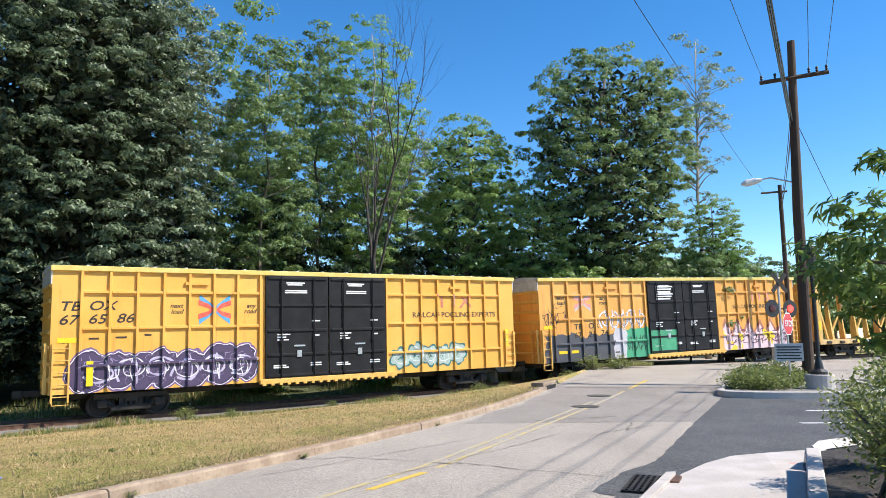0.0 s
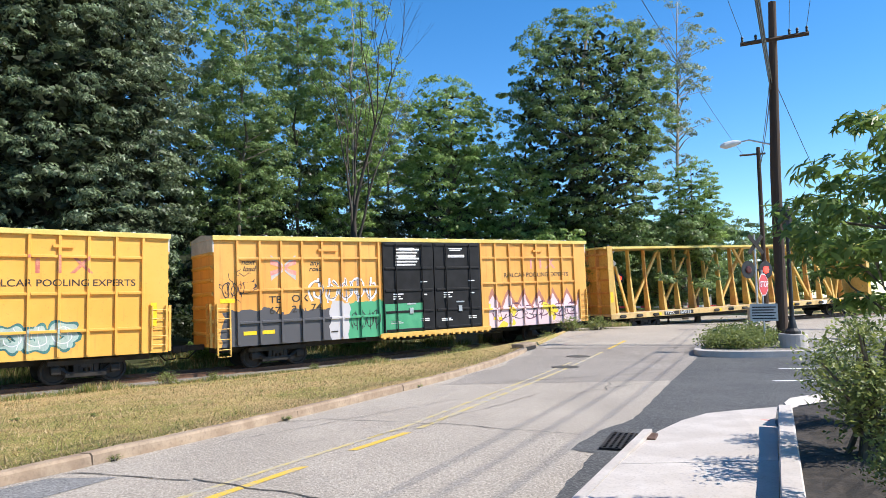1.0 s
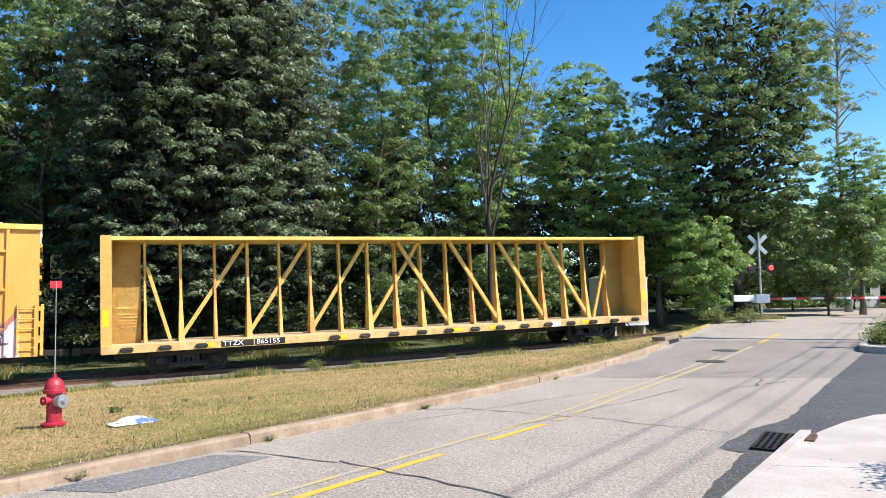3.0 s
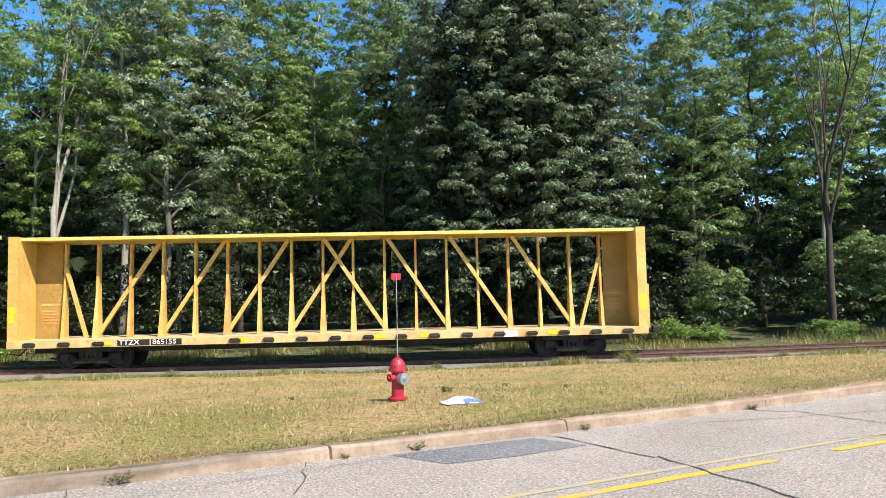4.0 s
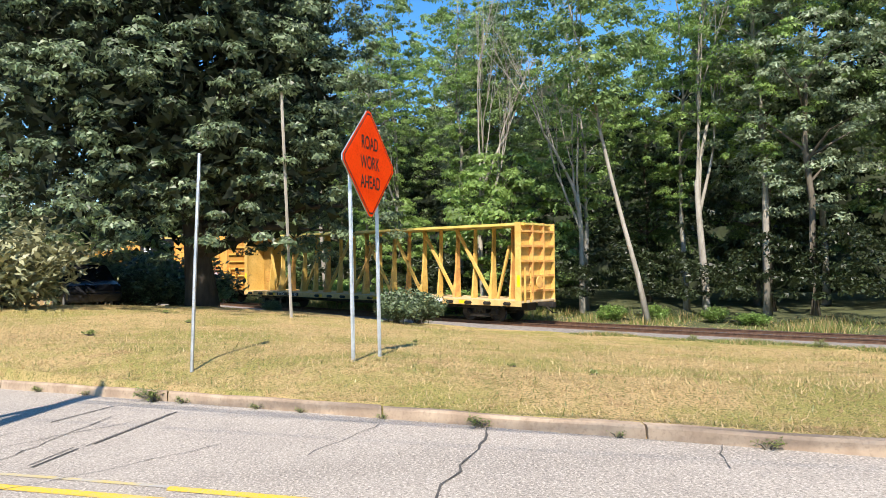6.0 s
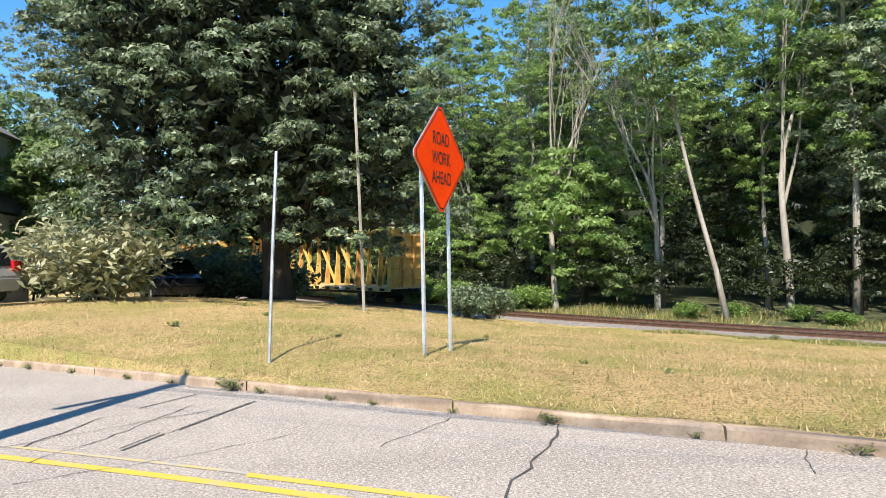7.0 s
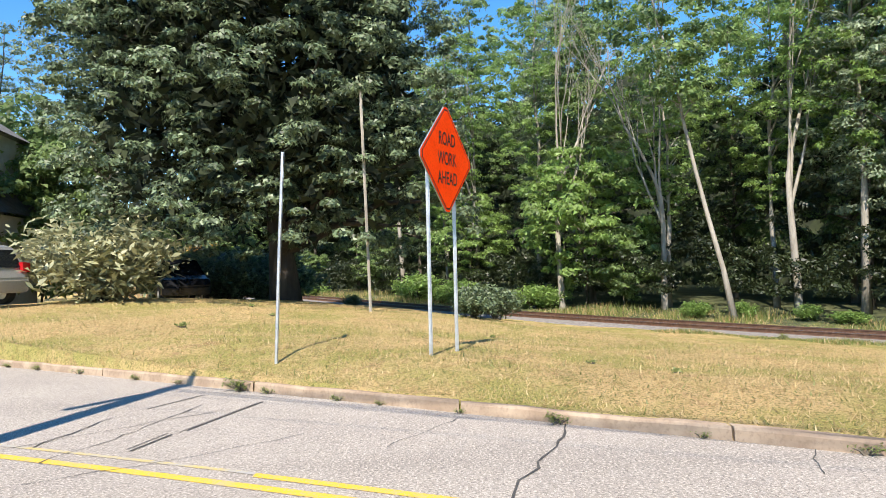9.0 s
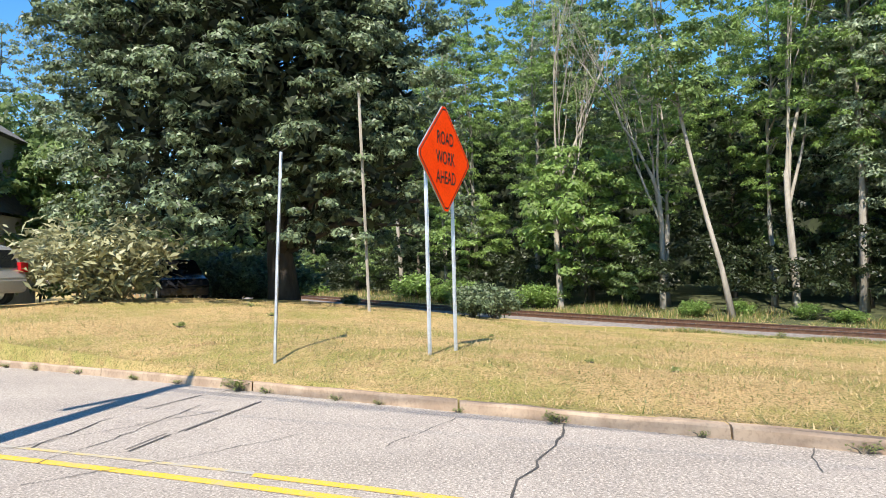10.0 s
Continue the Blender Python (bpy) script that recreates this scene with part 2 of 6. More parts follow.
def track_y(x):
    """The track's centre line, a wide curve."""
    xc = np.clip(x, -52, 22)
    return TY0 + TY1 * xc + TY2 * xc ** 2 + TY3 * xc ** 3 + (x - xc) * (TY1 + 2 * TY2 * xc + 3 * TY3 * xc ** 2)


def track_slope(x):
    xc = np.clip(x, -52, 22)
    return TY1 + 2 * TY2 * xc + 3 * TY3 * xc ** 2


def track_z(x):
    """The height of the rail heads."""
    xc = np.clip(x, -52, 22)
    return TZ0 + TZ1 * xc + TZ2 * xc ** 2 + TZ3 * xc ** 3 + np.clip(x - 22, 0, 20) * 0.02


def track_side(x, y):
    """Distance from the centre line, positive on the road's side."""
    return (track_y(x) - y) / np.sqrt(1 + track_slope(x) ** 2)


def kerb_x(y):
    yc = np.clip(y, -14, 22)
    return -8.56 + 0.6075 * yc - 0.00053 * yc ** 2 - 0.00017 * yc ** 3 + (y - yc) * (0.6075 - 0.00106 * yc - 0.00051 * yc ** 2)


def centre_x(y):
    return -5.3 + 0.45 * y + 0.0065 * np.clip(y, -12, 10) ** 2


def road_z(y):
    return 0.35 * smooth01((y - 16) / 24)


def lawn_z(x, y):
    q = np.maximum(kerb_x(y) - x, 0.0)
    d = track_side(x, y)
    rz = track_z(x - 0.6 * d)
    u = q / (q + np.maximum(d - 1.9, 0.001) * 1.15)
    base = (road_z(y) + 0.13) * (1 - u) + (rz - 0.22) * u
    beyond = np.maximum(-d - 2.5, 0)
    base = base + 0.03 * np.minimum(beyond, 12)
    knoll = 1.0 * np.exp(-((x + 25) ** 2 + (y + 10.5) ** 2) / 105) * smooth01((d - 2) / 6)
    rough = 0.04 * np.sin(x * 0.9 + 1.3 * np.sin(y * 0.7)) * np.sin(y * 0.8) * smooth01(q / 2)
    crown = (0.11 + 0.2 * np.exp(-((y + 1) / 6) ** 2)) * smooth01(q / 2.2) * smooth01((d - 3) / 9)
    return base + knoll + rough + crown


def ground_at(x, y):
    x, y = float(x), float(y)
    return float(lawn_z(np.array(x), np.array(y))) if x < kerb_x(y) - 0.05 else float(road_z(y))

# ---- ground, road, track ----
def build_ground():
    ys = np.concatenate([np.linspace(-400, -45, 12), np.arange(-40, 62, 0.6), np.linspace(65, 420, 14)])
    qs = np.concatenate([np.linspace(-400, -30, 10), np.linspace(-25, -1, 9), [0.0, 0.1, 0.25], np.arange(0.6, 50, 0.6), np.linspace(52, 420, 14)])
    Y, Q = np.meshgrid(ys, qs, indexing="ij")
    X = kerb_x(Y) - Q
    Z = np.where(Q > 0.05, lawn_z(X, Y), road_z(Y) - 0.08)
    ob = grid_mesh("ground", np.stack([X, Y, Z], -1), GRASS)
    ob.data.materials.append(FLOOR)
    d = track_side(X, Y)
    wood = (d[:-1, :-1] < -2.4) & (Q[:-1, :-1] > 0)
    ob.data.polygons.foreach_set("material_index", wood.astype(np.int32).ravel())
    tagged(ob, "sun-bleached lawn and rough ground with bare patches", "ground", kind="structure")


def strip(name, ys, left, right, lift, material, cols=6):
    """A paved sheet between two boundary functions of y."""
    rows = []
    for y in ys:
        a, b = left(y), right(y)
        rows.append([(a + (b - a) * k / (cols - 1), y, float(road_z(y)) + lift) for k in range(cols)])
    return grid_mesh(name, np.array(rows), material)


def walk_edge(y):
    return 1.25 + 0.508 * (y - 5.87)


def wall_x(y):
    return 2.45 + 0.5 * (y - 4.98)


def drive_edge(y):
    """The ragged seam between the street and the fresh asphalt, with the patch round the drain."""
    return float(np.interp(y, (3.0, 6.2, 7.1, 8.24, 8.3, 8.55, 9.55, 10.4, 15.5, 27.0), (-0.45, 1.02, 1.42, 1.92, 1.62, 1.74, 2.3, 3.0, 5.4, 11.04))) + 0.015 * math.sin(y * 7) + 0.01 * math.sin(y * 17)


def build_road():
    ys = np.concatenate([np.arange(-60, 64, 1.0)])
    tagged(strip("road", ys, lambda y: float(kerb_x(y)) - 0.02, lambda y: float(kerb_x(y)) + (6.8 if y < 24 else 8.4), 0.0, ASPHALT), "cracked pale grey asphalt street", "road", kind="structure")
    ob = strip("driveway", np.concatenate([np.arange(3.0, 12, 0.12), np.arange(12, 27.1, 0.5)]), drive_edge, lambda y: walk_edge(y) + 0.1 if y < 9.2 else 45.0, 0.006, DARK_ASPHALT)
    tagged(ob, "fresh dark asphalt of a side drive", "road", kind="structure")
    ob = strip("road_beyond", np.arange(27.0, 60, 1.0), lambda y: float(kerb_x(y)) + 8.4, lambda y: 60.0, -0.01, ASPHALT)
    tagged(ob, "pale asphalt yard beyond the planted island", "road", kind="structure")
    # yellow lines, worn into dashes
    for y0, y1, w, off, m in ((-40, 0.6, 0.13, 0.27, YELLOW_LINE), (-1.7, 1.2, 0.12, -0.03, YELLOW_LINE), (2.4, 7.8, 0.12, 0.02, YELLOW_LINE), (8.6, 9.7, 0.12, 0.02, YELLOW_LINE), (24, 27.5, 0.13, 0, YELLOW_LINE),
                              (-40, -1.7, 0.07, -0.07, FAINT_LINE), (1.2, 20, 0.08, -0.27, FAINT_LINE), (10, 23, 0.1, 0.0, FAINT_LINE)):
        ob = strip("road_line", np.linspace(y0, y1, max(3, int(y1 - y0) + 2)), lambda y: float(centre_x(y)) + off - w / 2, lambda y: float(centre_x(y)) + off + w / 2, 0.005, m, 2)
        tagged(ob, "worn yellow centre line on the street", "road marking", kind="structure")
    for y, x in ((14.65, 7.25), (17.1, 8.6)):
        ob = strip("stop_line", [y, y + 0.16], lambda yy: x, lambda yy: x + 4.5, 0.011, WHITE_LINE, 2)
        tagged(ob, "white painted bar on the drive", "road marking", kind="structure")
    ob = strip("road_patch", np.linspace(15.2, 25.2, 30), lambda y: float(kerb_x(y)) + 0.08 + 0.25 * math.sin(y * 0.9) ** 2, lambda y: drive_edge(y) + 0.3, 0.003, WORN_ASPHALT, 4)
    tagged(ob, "slightly darker resurfaced asphalt before the crossing", "road patch", kind="structure")
    ob = strip("road_patch", np.linspace(5.95, 7.5, 8), lambda y: float(kerb_x(y)) + 0.15, lambda y: float(kerb_x(y)) + 0.95 - 0.1 * abs(y - 6.6), 0.005, PATCH, 4)
    tagged(ob, "darker asphalt repair patch by the kerb", "road patch", kind="structure")


def crack(x0, y0, x1, y1, width, seed):
    """A wandering seam in the asphalt."""
    rng = random.Random(seed)
    bm = bmesh.new()
    n = max(6, int(math.hypot(x1 - x0, y1 - y0) / 0.18))
    wob, prev = 0.0, None
    dx, dy = x1 - x0, y1 - y0
    L = math.hypot(dx, dy)
    for i in range(n + 1):
        t = i / n
        wob = wob * 0.85 + rng.uniform(-0.05, 0.05)
        x, y = x0 + dx * t - dy / L * wob, y0 + dy * t + dx / L * wob
        w = width * rng.uniform(0.4, 1.3)
        z = float(road_z(y)) + 0.008
        pair = [bm.verts.new((x - dy / L * w, y + dx / L * w, z)), bm.verts.new((x + dy / L * w, y - dx / L * w, z))]
        if prev:
            bm.faces.new((prev[0], prev[1], pair[1], pair[0]))
        prev = pair
    ob = part("road_crack", bm, TAR_AND_SHADOW)
    tagged(ob, "dark crack across the asphalt", "crack", kind="structure")


def build_kerb():
    """Concrete kerb in worn lengths."""
    root = empty("kerb", Matrix(), "weathered concrete kerb in chipped lengths", "kerb", kind="structure")
    rng = random.Random(4)
    y = -30.0
    while y < 25.5:
        y1 = min(25.6, y + rng.uniform(2.6, 3.2))
        bm = bmesh.new()
        prev = None
        steps = 7
        for i in range(steps + 1):
            yy = y + 0.012 + (y1 - y - 0.024) * i / steps
            x, z = float(kerb_x(yy)), float(road_z(yy))
            h = 0.135 + rng.uniform(-0.008, 0.008)
            w = rng.uniform(-0.008, 0.008)
            ring = [bm.verts.new(p) for p in ((x + 0.015 + w, yy, z - 0.05), (x + w, yy, z + h - 0.03), (x - 0.025 + w, yy, z + h), (x - 0.145, yy, z + h + 0.004), (x - 0.15, yy, z - 0.05))]
            if prev:
                for k in range(4):
                    bm.faces.new((prev[k], prev[k + 1], ring[k + 1], ring[k]))
            else:
                bm.faces.new(ring)
            prev = ring
        bm.faces.new(prev[::-1])
        part("kerb_stone", bm, KERB, root)
        y = y1


def build_track():
    xs = np.arange(-110, 70, 1.0)
    prof = ((-2.7, -0.6), (-1.7, -0.19), (-1.2, -0.16), (1.2, -0.16), (1.7, -0.19), (2.7, -0.6))
    rows = []
    for x in xs:
        s = float(track_slope(x))
        nx, ny = -s / math.hypot(1, s), 1 / math.hypot(1, s)
        rows.append([(x + nx * d, float(track_y(x)) + ny * d, float(track_z(x)) + h) for d, h in prof])
    tagged(grid_mesh("track_bed", np.array(rows), BALLAST), "grey stone ballast of the single railway track", "track bed", kind="structure")
    for side in (-0.755, 0.755):
        root = empty("rail", Matrix(), "rusty steel rail with a polished head", "rail", "rails of the track")
        bm, bt = bmesh.new(), bmesh.new()
        for b, ring_of in ((bm, ((-0.07, -0.17), (0.07, -0.17), (0.02, -0.13), (0.02, -0.05), (0.037, -0.04), (0.037, -0.006), (-0.037, -0.006), (-0.037, -0.04), (-0.02, -0.05), (-0.02, -0.13))),
                           (bt, ((-0.03, -0.005), (0.03, -0.005), (0.022, 0.0), (-0.022, 0.0)))):
            prev = None
            for x in np.arange(-105, 65, 2.0):
                s = float(track_slope(x))
                nx, ny = -s / math.hypot(1, s), 1 / math.hypot(1, s)
                ring = [b.verts.new((x + nx * (side + d), float(track_y(x)) + ny * (side + d), float(track_z(x)) + h)) for d, h in ring_of]
                if prev:
                    for k in range(len(ring)):
                        j = (k + 1) % len(ring)
                        b.faces.new((prev[k], prev[j], ring[j], ring[k]))
                prev = ring
        part("web", bm, RAIL_STEEL, root)
        part("head", bt, RAIL_TOP, root, "polished running surface")


# ---- train ----
def boxcar_paint(name, which):
    """Faded yellow paint with rust runs and sprayed graffiti, laid out along the car."""
    n = Nodes(name)
    x, y, z = n.xyz()
    fade = n.ramp(n.noise(0.5, 5), 0.3, 0.75)
    base = ((0.72, 0.36, 0.055), (0.78, 0.43, 0.09)) if which == 1 else ((0.66, 0.31, 0.06), (0.74, 0.4, 0.1))
    col = n.mix(fade, *base)
    runs = n.ramp(n.noise(2.2, 5, 0.6, stretch=(2.5, 1, 0.12)), 0.58 if which == 1 else 0.52, 0.75)
    col = n.mix(n.m("MULTIPLY", runs, 0.5), col, (0.3, 0.13, 0.04))
    col = n.mix(n.m("MULTIPLY", n.ramp(n.noise(14, 4), 0.6, 0.75), 0.35), col, (0.35, 0.16, 0.05))
    wob = n.m("MULTIPLY", n.m("SUBTRACT", n.noise(1.6, 2), 0.5), 0.5)
    near = n.m("LESS_THAN", y, -1.2)

    def blob(cx, cz, rx, rz):
        a = n.m("DIVIDE", n.m("SUBTRACT", n.m("ADD", x, wob), cx), rx)
        b = n.m("DIVIDE", n.m("SUBTRACT", n.m("ADD", z, wob), cz), rz)
        return n.m("SQRT", n.m("ADD", n.m("MULTIPLY", a, a), n.m("MULTIPLY", b, b)))

    def lay(color, mask, amount=1.0):
        return n.mix(n.m("MULTIPLY", n.m("MULTIPLY", mask, near), amount), col, color)

    def below(v, t):
        return n.m("LESS_THAN", v, t)

    def between(v, lo, hi):
        return n.m("MULTIPLY", n.m("GREATER_THAN", v, lo), n.m("LESS_THAN", v, hi))

    def letters(row, fill, edge, inner, hole):
        nonlocal col
        fields = [blob(*r) for r in row]
        total = fields[0]
        for f in fields[1:]:
            total = n.m("MINIMUM", total, f)
        col = lay(edge, below(total, 1.14))
        col = lay((0.78, 0.74, 0.8), below(total, 1.05))
        col = lay(fill, below(total, 1.01))
        for f in fields:
            col = lay(inner, n.m("MULTIPLY", between(f, 0.92, 0.99), below(total, 1.0)))
            col = lay(inner, between(f, hole, hole + 0.13))
        return total

    if which == 1:
        row = [(-8.35, 1.55, 0.62, 0.62), (-7.45, 1.6, 0.55, 0.62), (-6.75, 1.5, 0.4, 0.6), (-6.1, 1.55, 0.55, 0.62), (-5.15, 1.5, 0.6, 0.65), (-4.15, 1.62, 0.62, 0.68), (-3.3, 1.6, 0.55, 0.62)]
        letters(row, (0.07, 0.048, 0.105), (0.16, 0.1, 0.22), (0.05, 0.035, 0.08), 0.34)
        swirl = n.noise(2.4, 1.0, 0.4)
        area = n.m("MULTIPLY", between(x, -8.7, -3.0), between(z, 1.0, 2.05))
        col = lay((0.3, 0.25, 0.38), n.m("MULTIPLY", between(swirl, 0.495, 0.507), area))
    else:
        edge = n.m("ADD", z, n.m("MULTIPLY", n.m("SUBTRACT", n.noise(1.1, 2), 0.5), 1.1))
        col = lay((0.075, 0.075, 0.085), n.m("MULTIPLY", between(n.m("ADD", x, wob), -9.25, -4.5), below(edge, 2.15)))
        col = lay((0.5, 0.48, 0.5), n.m("MULTIPLY", between(n.m("ADD", x, wob), -4.9, -4.05), below(edge, 2.5)))
        col = lay((0.06, 0.33, 0.17), n.m("MULTIPLY", between(n.m("ADD", x, wob), -4.1, -0.1), below(n.m("ADD", z, wob), 2.3)))
        scr = n.noise(2.0, 1.0, 0.4)
        col = lay((0.05, 0.03, 0.03), n.m("MULTIPLY", between(scr, 0.49, 0.515), below(blob(-8.6, 3.1, 0.75, 0.6), 1.0)))
        saw = n.m("ABSOLUTE", n.m("SUBTRACT", n.m("FRACT", n.m("MULTIPLY", x, 1.05)), 0.5))
        top = n.m("SUBTRACT", 2.45, n.m("MULTIPLY", saw, 1.5))
        area = between(x, 3.1, 9.0)
        top = n.m("ADD", top, n.m("MULTIPLY", wob, 0.8))
        col = lay((0.3, 0.1, 0.12), n.m("MULTIPLY", below(z, n.m("ADD", top, 0.2)), area), 0.75)
        col = lay((0.7, 0.52, 0.54), n.m("MULTIPLY", below(z, n.m("ADD", top, -0.06)), area))
        col = lay((0.75, 0.55, 0.05), n.m("MULTIPLY", n.m("GREATER_THAN", n.noise(1.7, 0.0), 0.69), n.m("MULTIPLY", below(z, 2.0), area)))
    n.bump(n.noise(9, 4), 0.12, 0.01)
    return n.done(col, 0.55)


YELLOW_CAR = plain("yellow_car_paint", (0.64, 0.37, 0.075), (0.74, 0.45, 0.12), 0.8, 0.55, 0, 0.1, 12)
YELLOW_EDGE = plain("pale_yellow_roof_edge", (0.62, 0.47, 0.11), (0.72, 0.57, 0.19), 1.5, 0.5)
BEAM_YELLOW = plain("worn_centrebeam_yellow", (0.58, 0.36, 0.09), (0.7, 0.47, 0.15), 1.2, 0.55, 0, 0.1, 9)
BEAM_RUST = plain("rust_streaked_yellow", (0.55, 0.26, 0.08), (0.74, 0.44, 0.12), 1.6, 0.65, 0, 0.1, 7)
SILL_TAN = plain("dirty_sill_yellow", (0.55, 0.36, 0.14), (0.7, 0.5, 0.22), 1.6, 0.65, 0, 0.1, 6)
DECK_TAN = plain("dusty_deck", (0.5, 0.36, 0.2), (0.62, 0.48, 0.3), 2, 0.8)
DOOR_BLACK = plain("black_plug_door_paint", (0.008, 0.008, 0.009), (0.016, 0.016, 0.018), 2, 0.6)
DOOR_BLACK.node_tree.nodes["Principled BSDF"].inputs["Specular IOR Level"].default_value = 0.25
DOOR_GREEN = plain("green_sprayed_door", (0.05, 0.3, 0.15), (0.08, 0.36, 0.19), 2, 0.5)
ROOF_GREY = plain("galvanised_roof", (0.5, 0.5, 0.48), (0.66, 0.65, 0.62), 2, 0.5, 0.3)
LETTER_BLACK = plain("black_stencil", (0.02, 0.018, 0.016), (0.05, 0.04, 0.03), 8, 0.6)
LETTER_WHITE = plain("white_stencil", (0.7, 0.7, 0.7), (0.82, 0.82, 0.82), 8, 0.6)
LOGO_RED = plain("faded_red_mark", (0.5, 0.13, 0.1), (0.62, 0.3, 0.18), 6, 0.6)
LOGO_RED_FRESH = plain("red_mark", (0.72, 0.09, 0.06), (0.75, 0.16, 0.1), 6, 0.6)
LOGO_BLUE = plain("blue_mark", (0.06, 0.3, 0.62), (0.12, 0.38, 0.68), 6, 0.6)
LOGO_PINK = plain("sun_faded_pink_mark", (0.7, 0.25, 0.22), (0.72, 0.38, 0.3), 6, 0.6)
LOGO_PALE = plain("sun_faded_blue_mark", (0.42, 0.45, 0.5), (0.62, 0.5, 0.4), 6, 0.6)
SPRAY_PALE = plain("lavender_spray", (0.42, 0.36, 0.5), (0.6, 0.54, 0.68), 3, 0.5)
SPRAY_WHITE = plain("white_spray", (0.68, 0.66, 0.7), (0.8, 0.78, 0.82), 3, 0.5)
SPRAY_SAGE = plain("sage_spray", (0.3, 0.4, 0.37), (0.42, 0.52, 0.48), 3, 0.5)
SPRAY_TEAL = plain("teal_spray", (0.03, 0.13, 0.13), (0.06, 0.2, 0.19), 3, 0.5)
SPRAY_MAUVE = plain("mauve_spray", (0.1, 0.03, 0.06), (0.2, 0.08, 0.12), 3, 0.5)
SPRAY_BLACK = plain("black_spray", (0.02, 0.015, 0.02), (0.05, 0.04, 0.05), 3, 0.5)
TAPE_YELLOW = plain("reflective_yellow_tape", (0.85, 0.55, 0.01), (0.9, 0.62, 0.03), 8, 0.4)


def lettering(text, x, z, height, y, material, parent, name="lettering", shear=0.0, stretch=1.0):
    """Built-in font as a thin mesh on the car's near side."""
    cu = bpy.data.curves.new("text", "FONT")
    cu.body, cu.size, cu.extrude, cu.align_x, cu.align_y, cu.shear, cu.offset = text, height * 1.35, 0.003, "LEFT", "CENTER", shear, 0.004 * height / 0.3
    tmp = bpy.data.objects.new("text", cu)
    me = bpy.data.meshes.new_from_object(tmp)
    bpy.data.objects.remove(tmp)
    me.name = name
    me.transform(Matrix.Diagonal((stretch, 1, 1, 1)))
    me.materials.clear()
    me.materials.append(material)
    ob = new(name, me)
    ob.parent = parent
    ob.matrix_local = pose(x, y, z, 90, 0, 0)
    return ob


def side_paint(name, bm, material, car, W, posts, label=""):
    """Paint drawn flat (x along the car, y up), laid on the side sheet and over the faces of the posts."""
    bmesh.ops.triangulate(bm, faces=bm.faces[:])
    over = bmesh.new()
    for p in posts:
        if not min(v.co.x for v in bm.verts) - 0.05 < p < max(v.co.x for v in bm.verts) + 0.05:
            continue
        b = bm.copy()
        for at, way in ((p - 0.034, -1), (p + 0.034, 1)):
            bmesh.ops.bisect_plane(b, geom=b.verts[:] + b.edges[:] + b.faces[:], plane_co=(at, 0, 0), plane_no=(way, 0, 0), clear_outer=True)
        me = bpy.data.meshes.new("cut")
        b.to_mesh(me)
        b.free()
        over.from_mesh(me)
        bpy.data.meshes.remove(me)
    for b, y in ((bm, -W - 0.006), (over, -W - 0.089)):
        if b.faces:
            b.transform(pose(0, y, 0, 90, 0, 0))
            part(name, b, material, car, label)
        else:
            b.free()


def text_shape(text, x, z, height, shear=0.0, stretch=1.0):
    """Built-in font as flat faces."""
    cu = bpy.data.curves.new("text", "FONT")
    cu.body, cu.size, cu.align_x, cu.align_y, cu.shear, cu.offset = text, height * 1.35, "LEFT", "CENTER", shear, 0.004 * height / 0.3
    tmp = bpy.data.objects.new("text", cu)
    me = bpy.data.meshes.new_from_object(tmp)
    bpy.data.objects.remove(tmp)
    bm = bmesh.new()
    bm.from_mesh(me)
    bpy.data.meshes.remove(me)
    bm.transform(Matrix.Translation((x, z, 0)) @ Matrix.Diagonal((stretch, 1, 1, 1)))
    return bm


def spray_stroke(bm, knots, width, lift=0.0):
    """A rounded ribbon through the knots, as a can leaves it."""
    k = np.array(knots, float)
    ext = np.vstack([2 * k[0] - k[1], k, 2 * k[-1] - k[-2]])
    pts = []
    for i in range(1, len(ext) - 2):
        for t in np.linspace(0, 1, 6, endpoint=i == len(ext) - 3):
            a, b, c, d = ext[i - 1:i + 3]
            pts.append(0.5 * (2 * b + (c - a) * t + (2 * a - 5 * b + 4 * c - d) * t * t + (3 * b - a - 3 * c + d) * t ** 3))
    prev = None
    for i, p in enumerate(pts):
        q = pts[min(i + 1, len(pts) - 1)] - pts[max(i - 1, 0)]
        n = np.array([-q[1], q[0]]) / (np.hypot(*q) + 1e-6) * width * (0.75 + 0.25 * math.sin(i * 0.9)) / 2
        pair = [bm.verts.new((*(p + n), lift)), bm.verts.new((*(p - n), lift))]
        if prev:
            bm.faces.new((prev[0], prev[1], pair[1], pair[0]))
        prev = pair


